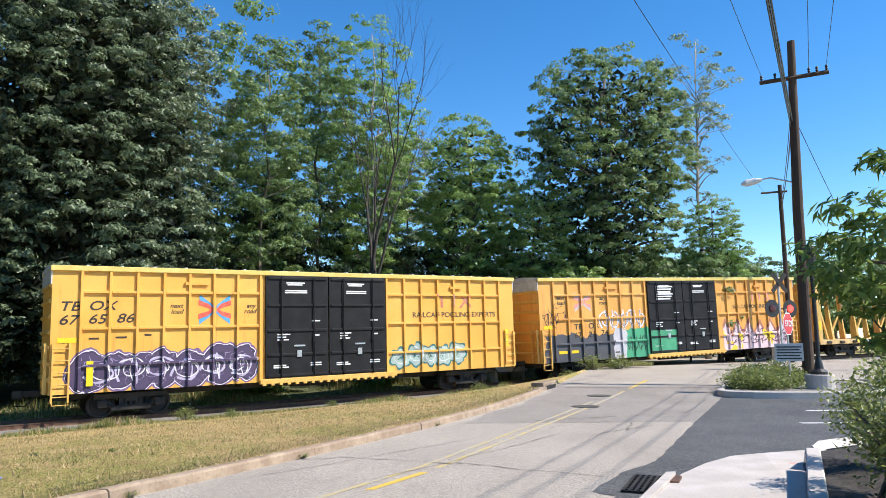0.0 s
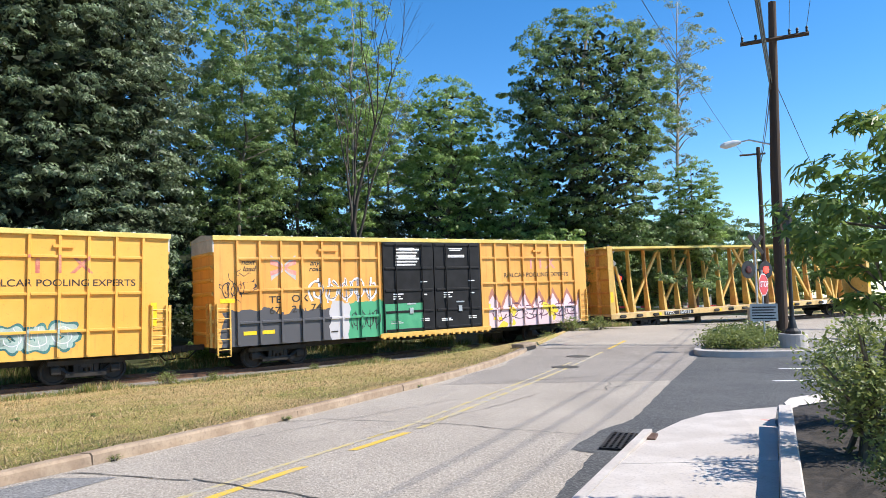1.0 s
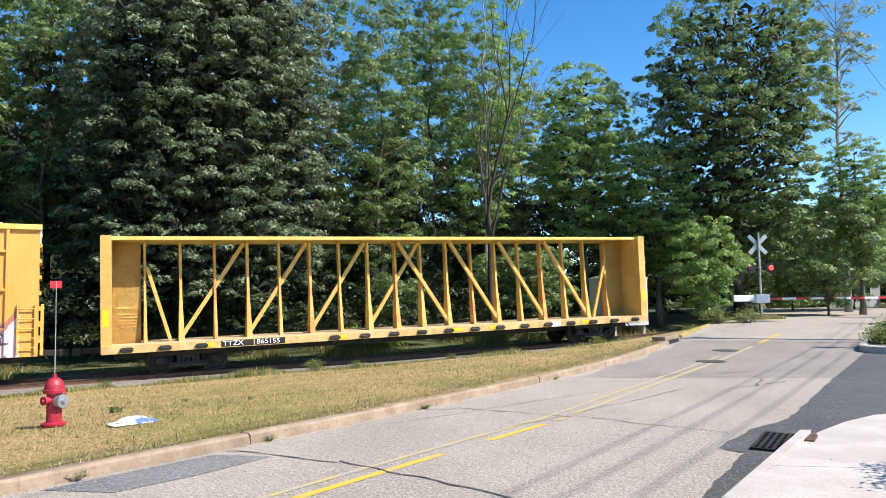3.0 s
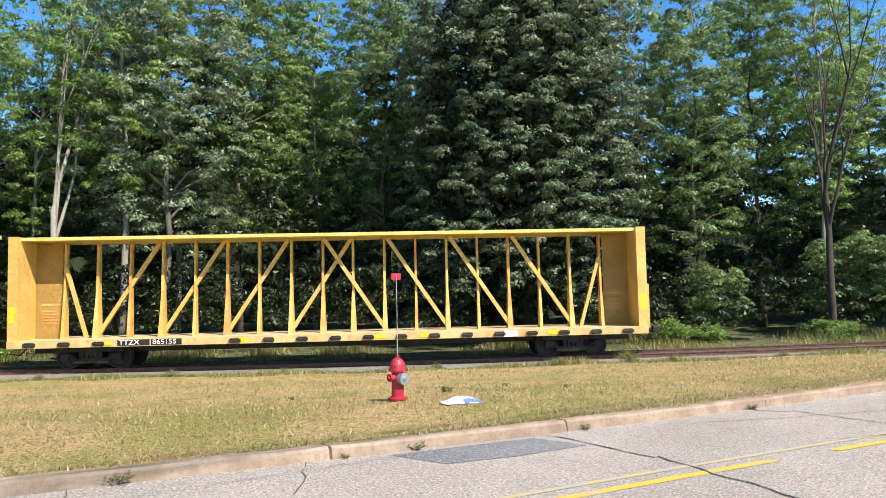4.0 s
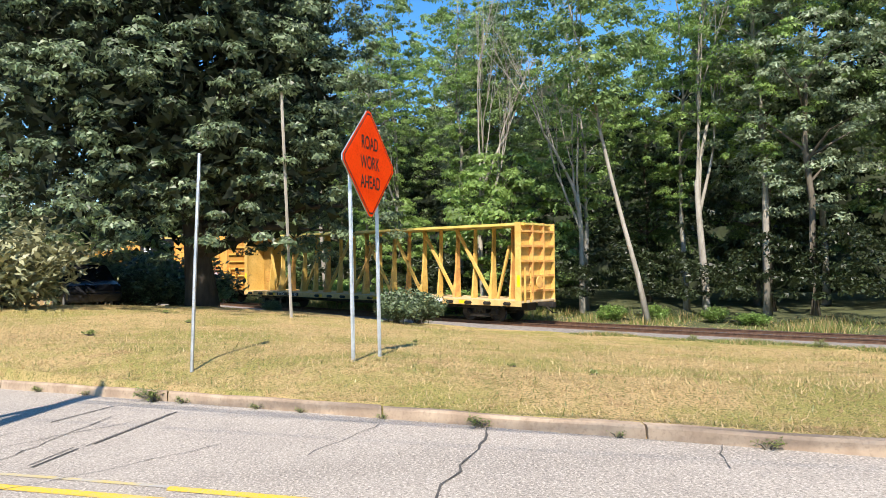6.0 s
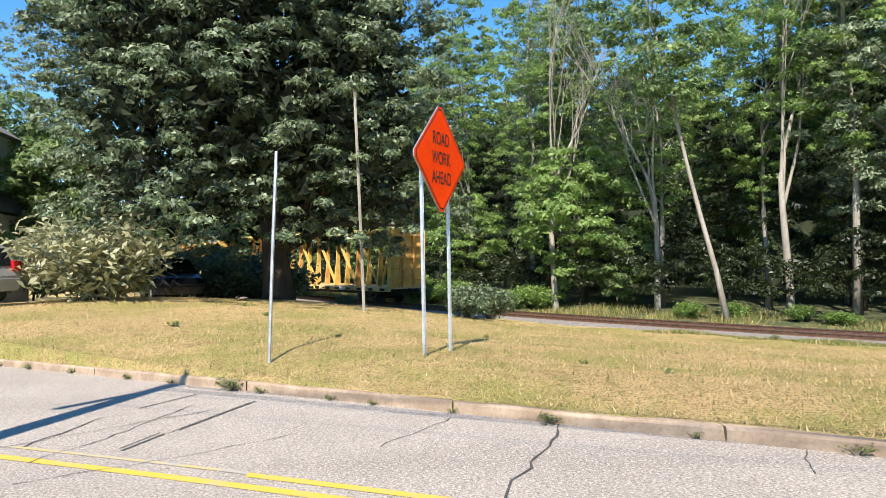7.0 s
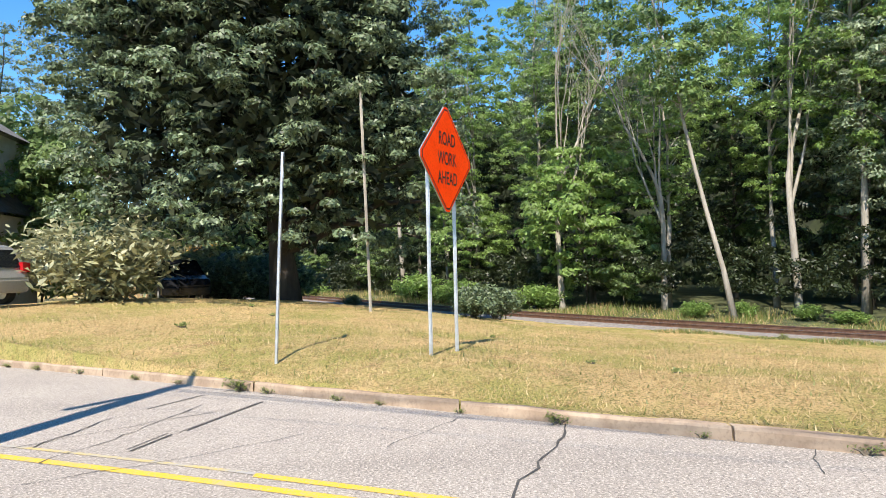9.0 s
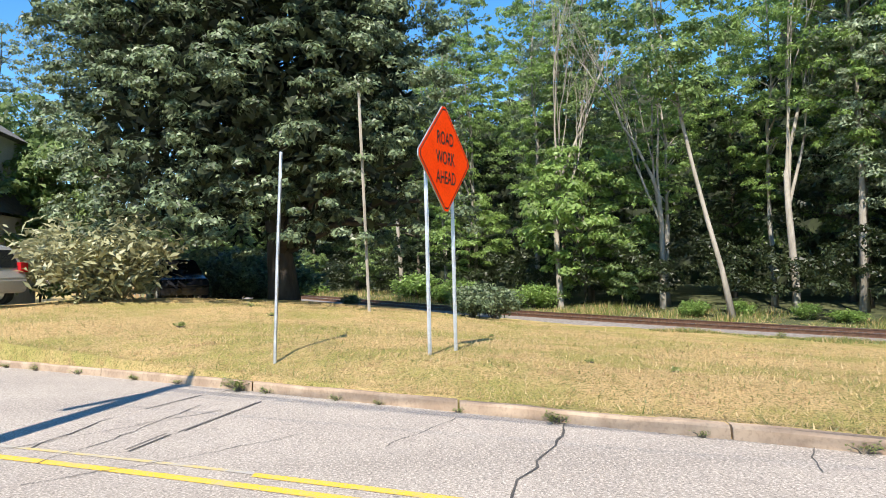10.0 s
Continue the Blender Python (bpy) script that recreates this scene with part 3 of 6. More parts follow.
def tag_strokes(rng, loops, x0, x1, z0, z1, width, lift=0.0):
    """A row of overlapping sprayed loops and hooks that spell nothing, one shape each."""
    shapes = []
    step = (x1 - x0) / loops
    for i in range(loops):
        cx, cz = x0 + step * (i + 0.5), (z0 + z1) / 2 + rng.uniform(-0.05, 0.05)
        turn, sweep, way = rng.uniform(0, math.tau), rng.uniform(4.6, 8.5), rng.choice((-1, 1))
        knots = []
        for k in range(8):
            a = turn + way * sweep * k / 7
            r = (1.0 - 0.085 * k) * rng.uniform(0.85, 1.1)
            knots.append((cx + step * 0.56 * r * math.cos(a), cz + (z1 - z0) * 0.5 * r * math.sin(a)))
        bm = bmesh.new()
        spray_stroke(bm, knots, width, lift + 0.0004 * i)
        shapes.append(bm)
        if rng.random() < 0.7:
            h = rng.uniform(-0.3, 0.3) * step
            bm = bmesh.new()
            shapes.append(bm)
            spray_stroke(bm, [(cx + h, z0), (cx + h + rng.uniform(-0.1, 0.1), (z0 + z1) / 2), (cx + h * 0.4, z1)], width * 0.8, lift + 0.0004 * i + 0.0002)
    return shapes


def truck(car, x, wheels):
    """A three-piece freight truck: side frames, bolster, two turning wheelsets."""
    root = new("truck")
    root.parent = car
    root.matrix_local = pose(x, 0, 0)
    for s in (-1, 1):
        bm = bmesh.new()
        box(bm, -1.15, 1.15, s * 1.02 - 0.09, s * 1.02 + 0.09, 0.62, 0.8, 0.03)
        box(bm, -0.62, 0.62, s * 1.02 - 0.08, s * 1.02 + 0.08, 0.22, 0.4, 0.03)
        for k in (-1, 1):
            tube(bm, [(k * 0.5, s * 1.02, 0.3), (k * 1.05, s * 1.02, 0.72)], [0.09, 0.09], 6)
            box(bm, k * 0.3 - 0.07, k * 0.3 + 0.07, s * 1.02 - 0.07, s * 1.02 + 0.07, 0.3, 0.7)
            box(bm, k * 0.89 - 0.15, k * 0.89 + 0.15, s * 1.02 - 0.12, s * 1.02 + 0.12, 0.34, 0.58, 0.04)
        for k in (-0.16, 0, 0.16):
            tube(bm, [(k, s * 1.04, 0.38), (k, s * 1.04, 0.6)], [0.065, 0.065], 8)
        part("side_frame", bm, BLACK_STEEL, root)
    bm = bmesh.new()
    box(bm, -0.2, 0.2, -1.1, 1.1, 0.5, 0.78, 0.03)
    tube(bm, [(0, 0, 0.75), (0, 0, 0.95)], [0.3, 0.3], 12)
    part("bolster", bm, BLACK_STEEL, root)
    for k in (-0.89, 0.89):
        bm = bmesh.new()
        rot = Matrix.Rotation(radians(90), 4, "X")
        for s in (-1, 1):
            pr = [(0.07, s * 0.69), (0.455, s * 0.69), (0.455, s * 0.72), (0.42, s * 0.725), (0.42, s * 0.83), (0.36, s * 0.83), (0.33, s * 0.79), (0.14, s * 0.78), (0.12, s * 0.86), (0.07, s * 0.86)]
            lathe(bm, pr, 20, rot)
        tube(bm, [(0, -1.0, 0), (0, 1.0, 0)], [0.08, 0.08], 8)
        w = part("wheelset", bm, BLACK_STEEL, root)
        w.matrix_local = pose(k, 0, 0.42)
        wheels.append((w, k))
    return root


def coupler(car, x, d):
    bm = bmesh.new()
    box(bm, *sorted((x, x + d * 0.7)), -0.09, 0.09, 0.78, 0.98, 0.03)
    box(bm, *sorted((x + d * 0.6, x + d * 0.9)), -0.16, 0.12, 0.74, 1.0, 0.05)
    tube(bm, [(x + d * 0.2, 0.35, 0.75), (x + d * 0.5, 0.4, 0.45), (x + d * 0.85, 0.3, 0.5)], [0.025] * 3, 6)
    return part("coupler", bm, BLACK_STEEL, car, "rusty knuckle coupler with a hanging air hose")


def ladder(car, x0, x1, y, z0, z1, n, material, name="ladder"):
    bm = bmesh.new()
    for x in (x0, x1):
        box(bm, x - 0.025, x + 0.025, y - 0.03, y + 0.06, z0, z1)
    for k in range(n):
        z = z0 + (z1 - z0) * (k + 0.5) / n
        tube(bm, [(x0, y - 0.02, z), (x1, y - 0.02, z)], [0.018, 0.018], 6)
    return part(name, bm, material, car)


CARS, WHEELS = [], []


def boxcar(which, label):
    car = empty("boxcar", Matrix(), label, "boxcar", "cars of the freight train")
    paint = boxcar_paint("boxcar_paint_%s" % ("clean" if which == 1 else "faded"), which)
    L, W, z0, z1 = 9.5, 1.47, 0.88, 4.88
    bm = bmesh.new()
    box(bm, -L, L, -W, W, z0, z1)
    part("body", bm, paint, car)
    bm = bmesh.new()
    prof = [(-W - 0.06, z1), (-W - 0.06, z1 + 0.1), (0, z1 + 0.24), (W + 0.06, z1 + 0.1), (W + 0.06, z1)]
    ends = [[bm.verts.new((x, a, b)) for a, b in prof] for x in (-L - 0.05, L + 0.05)]
    for k in range(5):
        bm.faces.new((ends[0][k], ends[0][(k + 1) % 5], ends[1][(k + 1) % 5], ends[1][k]))
    bm.faces.new(ends[0][::-1])
    bm.faces.new(ends[1])
    for k in range(1, 18):
        x = -L + k * 2 * L / 18
        box(bm, x - 0.04, x + 0.04, -W + 0.3, W - 0.3, z1 + 0.05, z1 + 0.18)
    part("roof", bm, ROOF_GREY, car, "galvanised ribbed roof")
    for s in (-1, 1):
        bm = bmesh.new()
        box(bm, -L - 0.06, L + 0.06, *sorted((s * (W + 0.03), s * (W + 0.1))), z1 - 0.06, z1 + 0.11, 0.015)
        part("eave_rail", bm, YELLOW_EDGE, car, "pale yellow roof edge")
    # side posts and stiffeners
    xs = [-9.5 + 0.852 * i for i in range(1, 9)]
    for sgn in (1, -1):
        for x in xs:
            xx = x * sgn
            bm = bmesh.new()
            box(bm, xx - 0.045, xx + 0.045, -W - 0.085, -W + 0.01, z0 + 0.05, z1 - 0.04, 0.012)
            part("side_post", bm, paint, car)
        for z in (4.14, 2.95, 1.75):
            for a, b in zip(xs, xs[1:]):
                a, b = sorted((a * sgn, b * sgn))
                bm = bmesh.new()
                box(bm, a + 0.05, b - 0.05, -W - 0.08, -W + 0.01, z - 0.045, z + 0.045, 0.012)
                part("stiffener", bm, paint, car)
    for sgn in (1, -1):
        for x in xs:
            bm = bmesh.new()
            box(bm, x * sgn - 0.045, x * sgn + 0.045, W - 0.01, W + 0.055, z0, z1)
            part("side_post", bm, YELLOW_CAR, car)
    # ends with corrugations
    for s in (-1, 1):
        bm = bmesh.new()
        for k in range(7):
            z = 1.35 + k * 0.5
            tube(bm, [(s * (L + 0.0), -W + 0.12, z), (s * (L + 0.0), W - 0.12, z)], [0.08, 0.08], 8)
        part("end_corrugation", bm, YELLOW_CAR, car)
        bm = bmesh.new()
        box(bm, *sorted((s * L, s * (L + 0.04))), -W, W, z1 - 0.5, z1 - 0.02)
        part("end_cap", bm, ROOF_GREY, car, "bare pale metal upper end panel")
    # plug doors
    for a, b, text_x in ((-2.5, 0.03, -1), (0.07, 2.6, 1)):
        bm = bmesh.new()
        box(bm, a, b, -W - 0.09, -W + 0.02, z0 + 0.12, z1 - 0.06, 0.02)
        door = part("plug_door", bm, DOOR_BLACK, car, "black-painted steel plug door")
        for z in (z0 + 0.2, 1.85, 2.75, 3.7, z1 - 0.16):
            bm = bmesh.new()
            box(bm, a + 0.08, b - 0.08, -W - 0.13, -W - 0.085, z - 0.05, z + 0.05, 0.015)
            part("door_rib", bm, DOOR_BLACK, door)
        for f in (0.24, 0.76):
            bm = bmesh.new()
            x = a + (b - a) * f
            tube(bm, [(x, -W - 0.15, z0 + 0.15), (x, -W - 0.15, z1 - 0.12)], [0.028, 0.028], 6)
            box(bm, x - 0.06, x + 0.06, -W - 0.17, -W - 0.12, 2.3, 2.42)
            part("lock_rod", bm, DOOR_BLACK, door)
        bm = bmesh.new()
        c = a + (b - a) * 0.52
        box(bm, c - 0.09, c + 0.09, -W - 0.14, -W - 0.09, 1.75, 2.0)
        box(bm, c - 0.2, c + 0.24, -W - 0.12, -W - 0.09, 2.14, 2.2)
        part("operating_handle", bm, GALV, door, "white door handle plate")
        for z, w, x in ((4.55, 0.75, a + 0.8), (4.48, 0.6, a + 0.85), (4.25, 0.9, a + 0.75), (4.18, 0.9, a + 0.75), (2.6, 0.5, a + 0.45), (2.5, 0.35, a + 0.45), (2.4, 0.45, a + 0.45),
                        (2.55, 0.22, b - 0.6), (1.45, 0.5, a + 0.3), (1.38, 0.6, a + 0.3), (1.5, 0.45, b - 0.75), (1.42, 0.45, b - 0.75), (3.1, 0.35, b - 0.7)):
            bm = bmesh.new()
            box(bm, x, x + w, -W - 0.1, -W - 0.092, z - 0.024, z + 0.024)
            part("stencil_line", bm, LETTER_WHITE, door)
        if which == 2 and a < 0:
            for k in range(6):
                bm = bmesh.new()
                box(bm, a + 0.6, a + 1.8 - 0.1 * (k % 3), -W - 0.104, -W - 0.096, 4.5 - 0.13 * k - 0.035, 4.5 - 0.13 * k + 0.035)
                part("stencil_line", bm, LETTER_WHITE, door)
        if which == 2 and a < 0:
            bm = bmesh.new()
            box(bm, a + 0.05, a + 1.9, -W - 0.1, -W - 0.091, z0 + 0.14, 2.2)
            part("sprayed_patch", bm, DOOR_GREEN, door, "green spray paint over the door")
    bm = bmesh.new()
    box(bm, -2.7, 3.1, -W - 0.12, -W + 0.05, z0 - 0.08, z0 + 0.1, 0.02)
    for k in range(18):
        box(bm, -2.6 + k * 0.32, -2.48 + k * 0.32, -W - 0.13, -W, z0 - 0.14, z0 - 0.06)
    part("door_sill", bm, YELLOW_CAR, car, "yellow lower door track")
    bm = bmesh.new()
    box(bm, -L + 0.3, L - 0.3, -0.4, 0.4, 0.62, z0 + 0.01)
    for x in (-3.2, -1.4, 1.2, 3.4):
        box(bm, x - 0.09, x + 0.09, -1.35, 1.35, 0.75, z0 + 0.01)
    tube(bm, [(-1.2, -0.7, 0.78), (0.2, -0.7, 0.78)], [0.2, 0.2], 12)
    part("underframe", bm, BLACK_STEEL, car, "black centre sill and brake gear")
    for a, b in ((-9.42, -8.95), (8.95, 9.42)):
        ladder(car, a, b, -W - 0.06, 0.62 if a < 0 else 1.0, 2.5, 5, YELLOW_CAR)
    for s in (-1, 1):
        ob = ladder(car, -0.23, 0.23, 0, 0.9, 2.5, 5, YELLOW_CAR, "end_ladder")
        ob.matrix_local = pose(s * (L + 0.12), -1.1, 0, 0, 0, 90 * s)
    bm = bmesh.new()
    tube(bm, [(-9.4, -W - 0.05, 1.0), (-9.4, -W - 0.06, 0.55), (-8.95, -W - 0.06, 0.55), (-8.95, -W - 0.05, 1.0)], [0.02] * 4, 6)
    part("sill_step", bm, YELLOW_CAR, car)
    bm = bmesh.new()
    box(bm, -9.3, -8.75, -W - 0.012, -W - 0.002, 2.5, 2.66)
    part("reflector", bm, TAPE_YELLOW, car, "yellow placard")
    bm = bmesh.new()
    box(bm, -5.4, -4.6, -W - 0.08, -W, 4.42, 4.52)
    part("roof_hatch_bracket", bm, paint, car)
    bm = bmesh.new()
    box(bm, 5.9, 6.5, -W - 0.08, -W, 4.42, 4.52)
    part("roof_hatch_bracket", bm, paint, car)
    tape = ((-8.35, 1.5), (9.0, 2.2)) if which == 1 else ((-8.2, 1.35), (-7.5, 1.35), (7.2, 1.5), (3.6, 1.3))
    for x, z in tape:
        bm = bmesh.new()
        if which == 1:
            box(bm, x - 0.1, x + 0.1, -W - 0.07, -W - 0.058, z - 0.4, z + 0.4)
        else:
            box(bm, x - 0.25, x + 0.25, -W - 0.012, -W - 0.003, z - 0.07, z + 0.07)
        part("reflector", bm, TAPE_YELLOW, car, "yellow reflective strip")
    y = -W - 0.006
    rib_xs = xs + [-x for x in xs]
    if which == 1:
        for txt, x, z in (("TB", -9.3, 3.66), ("OX", -8.45, 3.68), ("67", -9.3, 3.22), ("65", -8.45, 3.24), ("86", -7.6, 3.26)):
            lettering(txt, x, z, 0.32, y, LETTER_BLACK, car, "car_number", 0.25, 1.25)
        for txt, x, z in (("next", -5.9, 3.68), ("load", -5.87, 3.48), ("any", -3.2, 3.68), ("road", -3.3, 3.48)):
            lettering(txt, x, z, 0.17, y, LETTER_BLACK, car, "slogan", 0.3, 1.05)
        red, blue, cx, cz, size = LOGO_RED_FRESH, LOGO_BLUE, -4.35, 3.55, 0.55
        side_paint("slogan", text_shape("RAILCAR POOLING EXPERTS", 3.95, 3.28, 0.23, 0, 1.12), LETTER_BLACK, car, W, rib_xs)
        rng = random.Random(3)
        for mark in tag_strokes(rng, 6, -8.5, -2.95, 1.1, 2.02, 0.09):
            side_paint("graffiti", mark, SPRAY_PALE, car, W, rib_xs, "pale lavender sprayed outlines")
        for mark in tag_strokes(rng, 6, -8.4, -3.05, 1.2, 1.92, 0.045, 0.004):
            side_paint("graffiti", mark, SPRAY_WHITE, car, W, rib_xs, "thin white sprayed lines")
        for wide, lift, can, lab in ((0.6, 0.0, SPRAY_TEAL, "dark teal sprayed outlines"), (0.4, 0.003, SPRAY_SAGE, "pale grey-green sprayed letters"), (0.03, 0.006, SPRAY_WHITE, "thin white sprayed lines")):
            for mark in tag_strokes(random.Random(4), 5, 2.95, 6.6, 1.22, 1.92, wide, lift):
                side_paint("graffiti", mark, can, car, W, rib_xs, lab)
        tx, tm = 5.2, LOGO_RED
    else:
        for txt, x, z in (("TB", -7.45, 2.55), ("OX", -6.55, 2.57), ("67", -7.45, 2.14), ("21", -6.55, 2.16), ("74", -5.75, 2.2)):
            lettering(txt, x, z, 0.28, y, LETTER_BLACK, car, "car_number", 0, 1.2)
        for txt, x, z in (("next", -8.5, 4.0), ("load", -8.45, 3.75), ("any", -5.75, 3.95), ("road", -5.8, 3.72)):
            lettering(txt, x, z, 0.2, y, LETTER_BLACK, car, "slogan", 0.3, 1.05)
        red, blue, cx, cz, size = LOGO_PINK, LOGO_PALE, -6.85, 3.78, 0.5
        side_paint("slogan", text_shape("RAILCAR POOLING EXPERTS", 4.05, 3.3, 0.22, 0, 1.1), LETTER_BLACK, car, W, rib_xs)
        rng = random.Random(8)
        for mark in tag_strokes(rng, 6, 3.2, 8.9, 1.15, 2.05, 0.07):
            side_paint("graffiti", mark, SPRAY_MAUVE, car, W, rib_xs, "dark mauve sprayed outlines")
        for mark in tag_strokes(rng, 5, 3.3, 8.8, 1.25, 1.75, 0.04):
            side_paint("graffiti", mark, SPRAY_BLACK, car, W, rib_xs, "thin black sprayed lines")
        for loops, x0, x1, z0, z1, wide, lift, can, lab in ((5, -5.8, -2.7, 2.35, 3.35, 0.13, 0.0, SPRAY_WHITE, "broad white sprayed outlines"), (5, -5.75, -2.75, 2.4, 3.3, 0.03, 0.004, SPRAY_BLACK, "thin black sprayed lines"),
                                                           (4, -4.0, -2.65, 1.2, 2.0, 0.04, 0.004, SPRAY_BLACK, "thin black tag over green paint"), (3, -9.2, -8.4, 2.7, 3.3, 0.035, 0.0, SPRAY_BLACK, "small black tag")):
            for mark in tag_strokes(random.Random(12), loops, x0, x1, z0, z1, wide, lift):
                side_paint("graffiti", mark, can, car, W, rib_xs, lab)
        tx, tm = 5.5, LOGO_PINK
    # crossed swoosh mark and three-stroke mark as plain shapes
    for mat_, outer, inner, lift in ((blue, (1.0, 0.8), (0.1, 0.16), 0.0), (red, (1.05, 0.45), (0.16, 0.03), 0.002)):
        for e in (-1, 1):
            for f in (-1, 1):
                bm = bmesh.new()
                pts = [(cx + e * size * outer[0], cz + f * size * outer[1]), (cx + e * size * 0.45, cz + f * size * (outer[1] * 0.45 + 0.05)), (cx + e * size * inner[0], cz + f * size * inner[1])]
                prev = None
                for p, w in zip(pts, (0.09, 0.08, 0.06)):
                    pair = [bm.verts.new((p[0], p[1] + w, lift + 0.0005 * (e + 2 * f))), bm.verts.new((p[0], p[1] - w, lift + 0.0005 * (e + 2 * f)))]
                    if prev:
                        bm.faces.new((prev[0], prev[1], pair[1], pair[0]))
                    prev = pair
                side_paint("painted_mark", bm, mat_, car, W, rib_xs, "crossed painted stroke")

    def bar(knots):
        bm = bmesh.new()
        bm.faces.new([bm.verts.new((*p, 0.0004 * len(knots[0]))) for p in knots])
        side_paint("painted_mark", bm, tm, car, W, rib_xs, "faded red painted stroke")

    for x in (tx, tx + 0.62):
        bar(((x, 4.08), (x + 0.56, 4.08), (x + 0.56, 4.18), (x, 4.18)))
        bar(((x + 0.22, 3.6), (x + 0.34, 3.6), (x + 0.34, 4.078), (x + 0.22, 4.078)))
    bar(((tx + 1.2, 3.6), (tx + 1.34, 3.6), (tx + 1.9, 4.18), (tx + 1.76, 4.18)))
    bar(((tx + 1.76, 3.6), (tx + 1.9, 3.6), (tx + 1.62, 3.89), (tx + 1.55, 3.82)))
    bar(((tx + 1.2, 4.18), (tx + 1.34, 4.18), (tx + 1.55, 3.96), (tx + 1.48, 3.89)))
    for x, z, w in ((-8.4, 2.62, 0.3), (-7.6, 2.64, 0.34), (-6.7, 2.7, 0.22)) if which == 1 else ((-4.9, 1.2, 0.3),):
        bm = bmesh.new()
        box(bm, x, x + w, y - 0.002, y + 0.004, z - 0.03, z + 0.03)
        part("stencil", bm, LETTER_BLACK, car)
    coupler(car, -L, -1)
    coupler(car, L, 1)
    ws = []
    truck(car, -7.0, ws)
    truck(car, 7.0, ws)
    WHEELS.extend(ws)
    return car


def centerbeam():
    car = empty("centerbeam_flatcar", Matrix(), "empty yellow centre-beam lumber car with bulkhead ends", "flatcar", "cars of the freight train")
    L, W, zd, zt = 11.3, 1.4, 1.06, 4.68
    bm = bmesh.new()
    box(bm, -L, L, -W, W, zd - 0.1, zd, 0.01)
    part("deck", bm, DECK_TAN, car, "dusty tan deck")
    for s in (-1, 1):
        bm = bmesh.new()
        box(bm, -L, L, *sorted((s * W, s * (W + 0.06))), zd - 0.26, zd + 0.01, 0.01)
        part("side_sill", bm, SILL_TAN, car, "worn tan-yellow side sill")
    bm = bmesh.new()
    box(bm, -L + 0.4, L - 0.4, -0.35, 0.35, 0.55, zd - 0.1)
    for k in range(-8, 9):
        box(bm, k * 1.17 - 0.06, k * 1.17 + 0.06, -1.35, 1.35, 0.72, zd - 0.1)
    part("underframe", bm, BLACK_STEEL, car, "black centre sill and cross bearers")
    for k in range(-9, 10):
        x = k * 1.17
        if -7.5 < x < -4.6:
            continue
        bm = bmesh.new()
        box(bm, x - 0.16, x + 0.16, -W - 0.14, -W - 0.06, zd - 0.22, zd - 0.06, 0.02)
        tube(bm, [(x - 0.2, -W - 0.1, zd - 0.14), (x + 0.2, -W - 0.1, zd - 0.14)], [0.05, 0.05], 8)
        part("strap_winch", bm, BLACK_STEEL, car)
    for x in (-8.3, -3.6, 1.2, 3.0, 7.6):
        bm = bmesh.new()
        box(bm, x, x + 0.55, -W - 0.07, -W - 0.062, zd - 0.2, zd - 0.06)
        part("reflector", bm, TAPE_YELLOW, car, "yellow reflective strip")
    # white reporting marks as bars and characters on the sill
    bm = bmesh.new()
    box(bm, -7.55, -6.45, -W - 0.068, -W - 0.061, zd - 0.23, zd - 0.02)
    box(bm, -6.4, -5.35, -W - 0.068, -W - 0.061, zd - 0.23, zd - 0.02)
    part("number_panel", bm, BLACK_STEEL, car, "dark panel behind the car number")
    for txt, x in (("TTZX", -7.5), ("865155", -6.35)):
        lettering(txt, x, zd - 0.125, 0.17, -W - 0.07, LETTER_WHITE, car, "car_number", 0, 1.2)
    bm = bmesh.new()
    box(bm, 6.0, 6.5, -W - 0.07, -W - 0.062, zd - 0.25, zd - 0.02)
    part("data_panel", bm, LETTER_WHITE, car, "white data panel")
    # top chord
    bm = bmesh.new()
    box(bm, -L, L, -1.1, 1.1, zt - 0.1, zt, 0.015)
    for s in (-1, 1):
        box(bm, -L, L, *sorted((s * 1.1, s * 1.15)), zt - 0.11, zt + 0.01)
    part("top_chord", bm, YELLOW_EDGE, car, "bright yellow top chord")
    # posts, tapered towards the deck
    posts = [0.56 + 1.17 * k for k in range(9)]
    for i, p in enumerate(posts):
        for s in (-1, 1):
            x = s * p
            tall = i % 2 == 1 or i == 0
            bm = bmesh.new()
            w0, w1, dep = (0.2, 0.09, 0.24) if tall else (0.12, 0.08, 0.2)
            lo = [bm.verts.new((x + a * w0 / 2, b * dep - 0.24, zd)) for a, b in ((-1, -1), (1, -1), (1, 1), (-1, 1))]
            mid = [bm.verts.new((x + a * w1 / 2, b * dep * 0.62 - 0.15, 2.6)) for a, b in ((-1, -1), (1, -1), (1, 1), (-1, 1))]
            hi = [bm.verts.new((x + a * w1 / 2, b * 0.1 - 0.1, zt - 0.12)) for a, b in ((-1, -1), (1, -1), (1, 1), (-1, 1))]
            for r, q in ((lo, mid), (mid, hi)):
                for k in range(4):
                    bm.faces.new((r[k], r[(k + 1) % 4], q[(k + 1) % 4], q[k]))
            bm.faces.new(lo[::-1])
            bm.faces.new(hi)
            part("post", bm, BEAM_RUST if (i + (s > 0)) % 3 == 0 else BEAM_YELLOW, car)
    # diagonals
    for j in range(4):
        for s in (-1, 1):
            a, b = s * (1.8 + 2.34 * j), s * (1.8 + 2.34 * j - 2.3)
            bm = bmesh.new()
            d = Vector((b - a, 0, zt - 0.15 - zd))
            ln = d.length
            box(bm, -0.07, 0.07, -0.065, 0.065, 0, ln)
            ob = part("diagonal_brace", bm, BEAM_YELLOW, car)
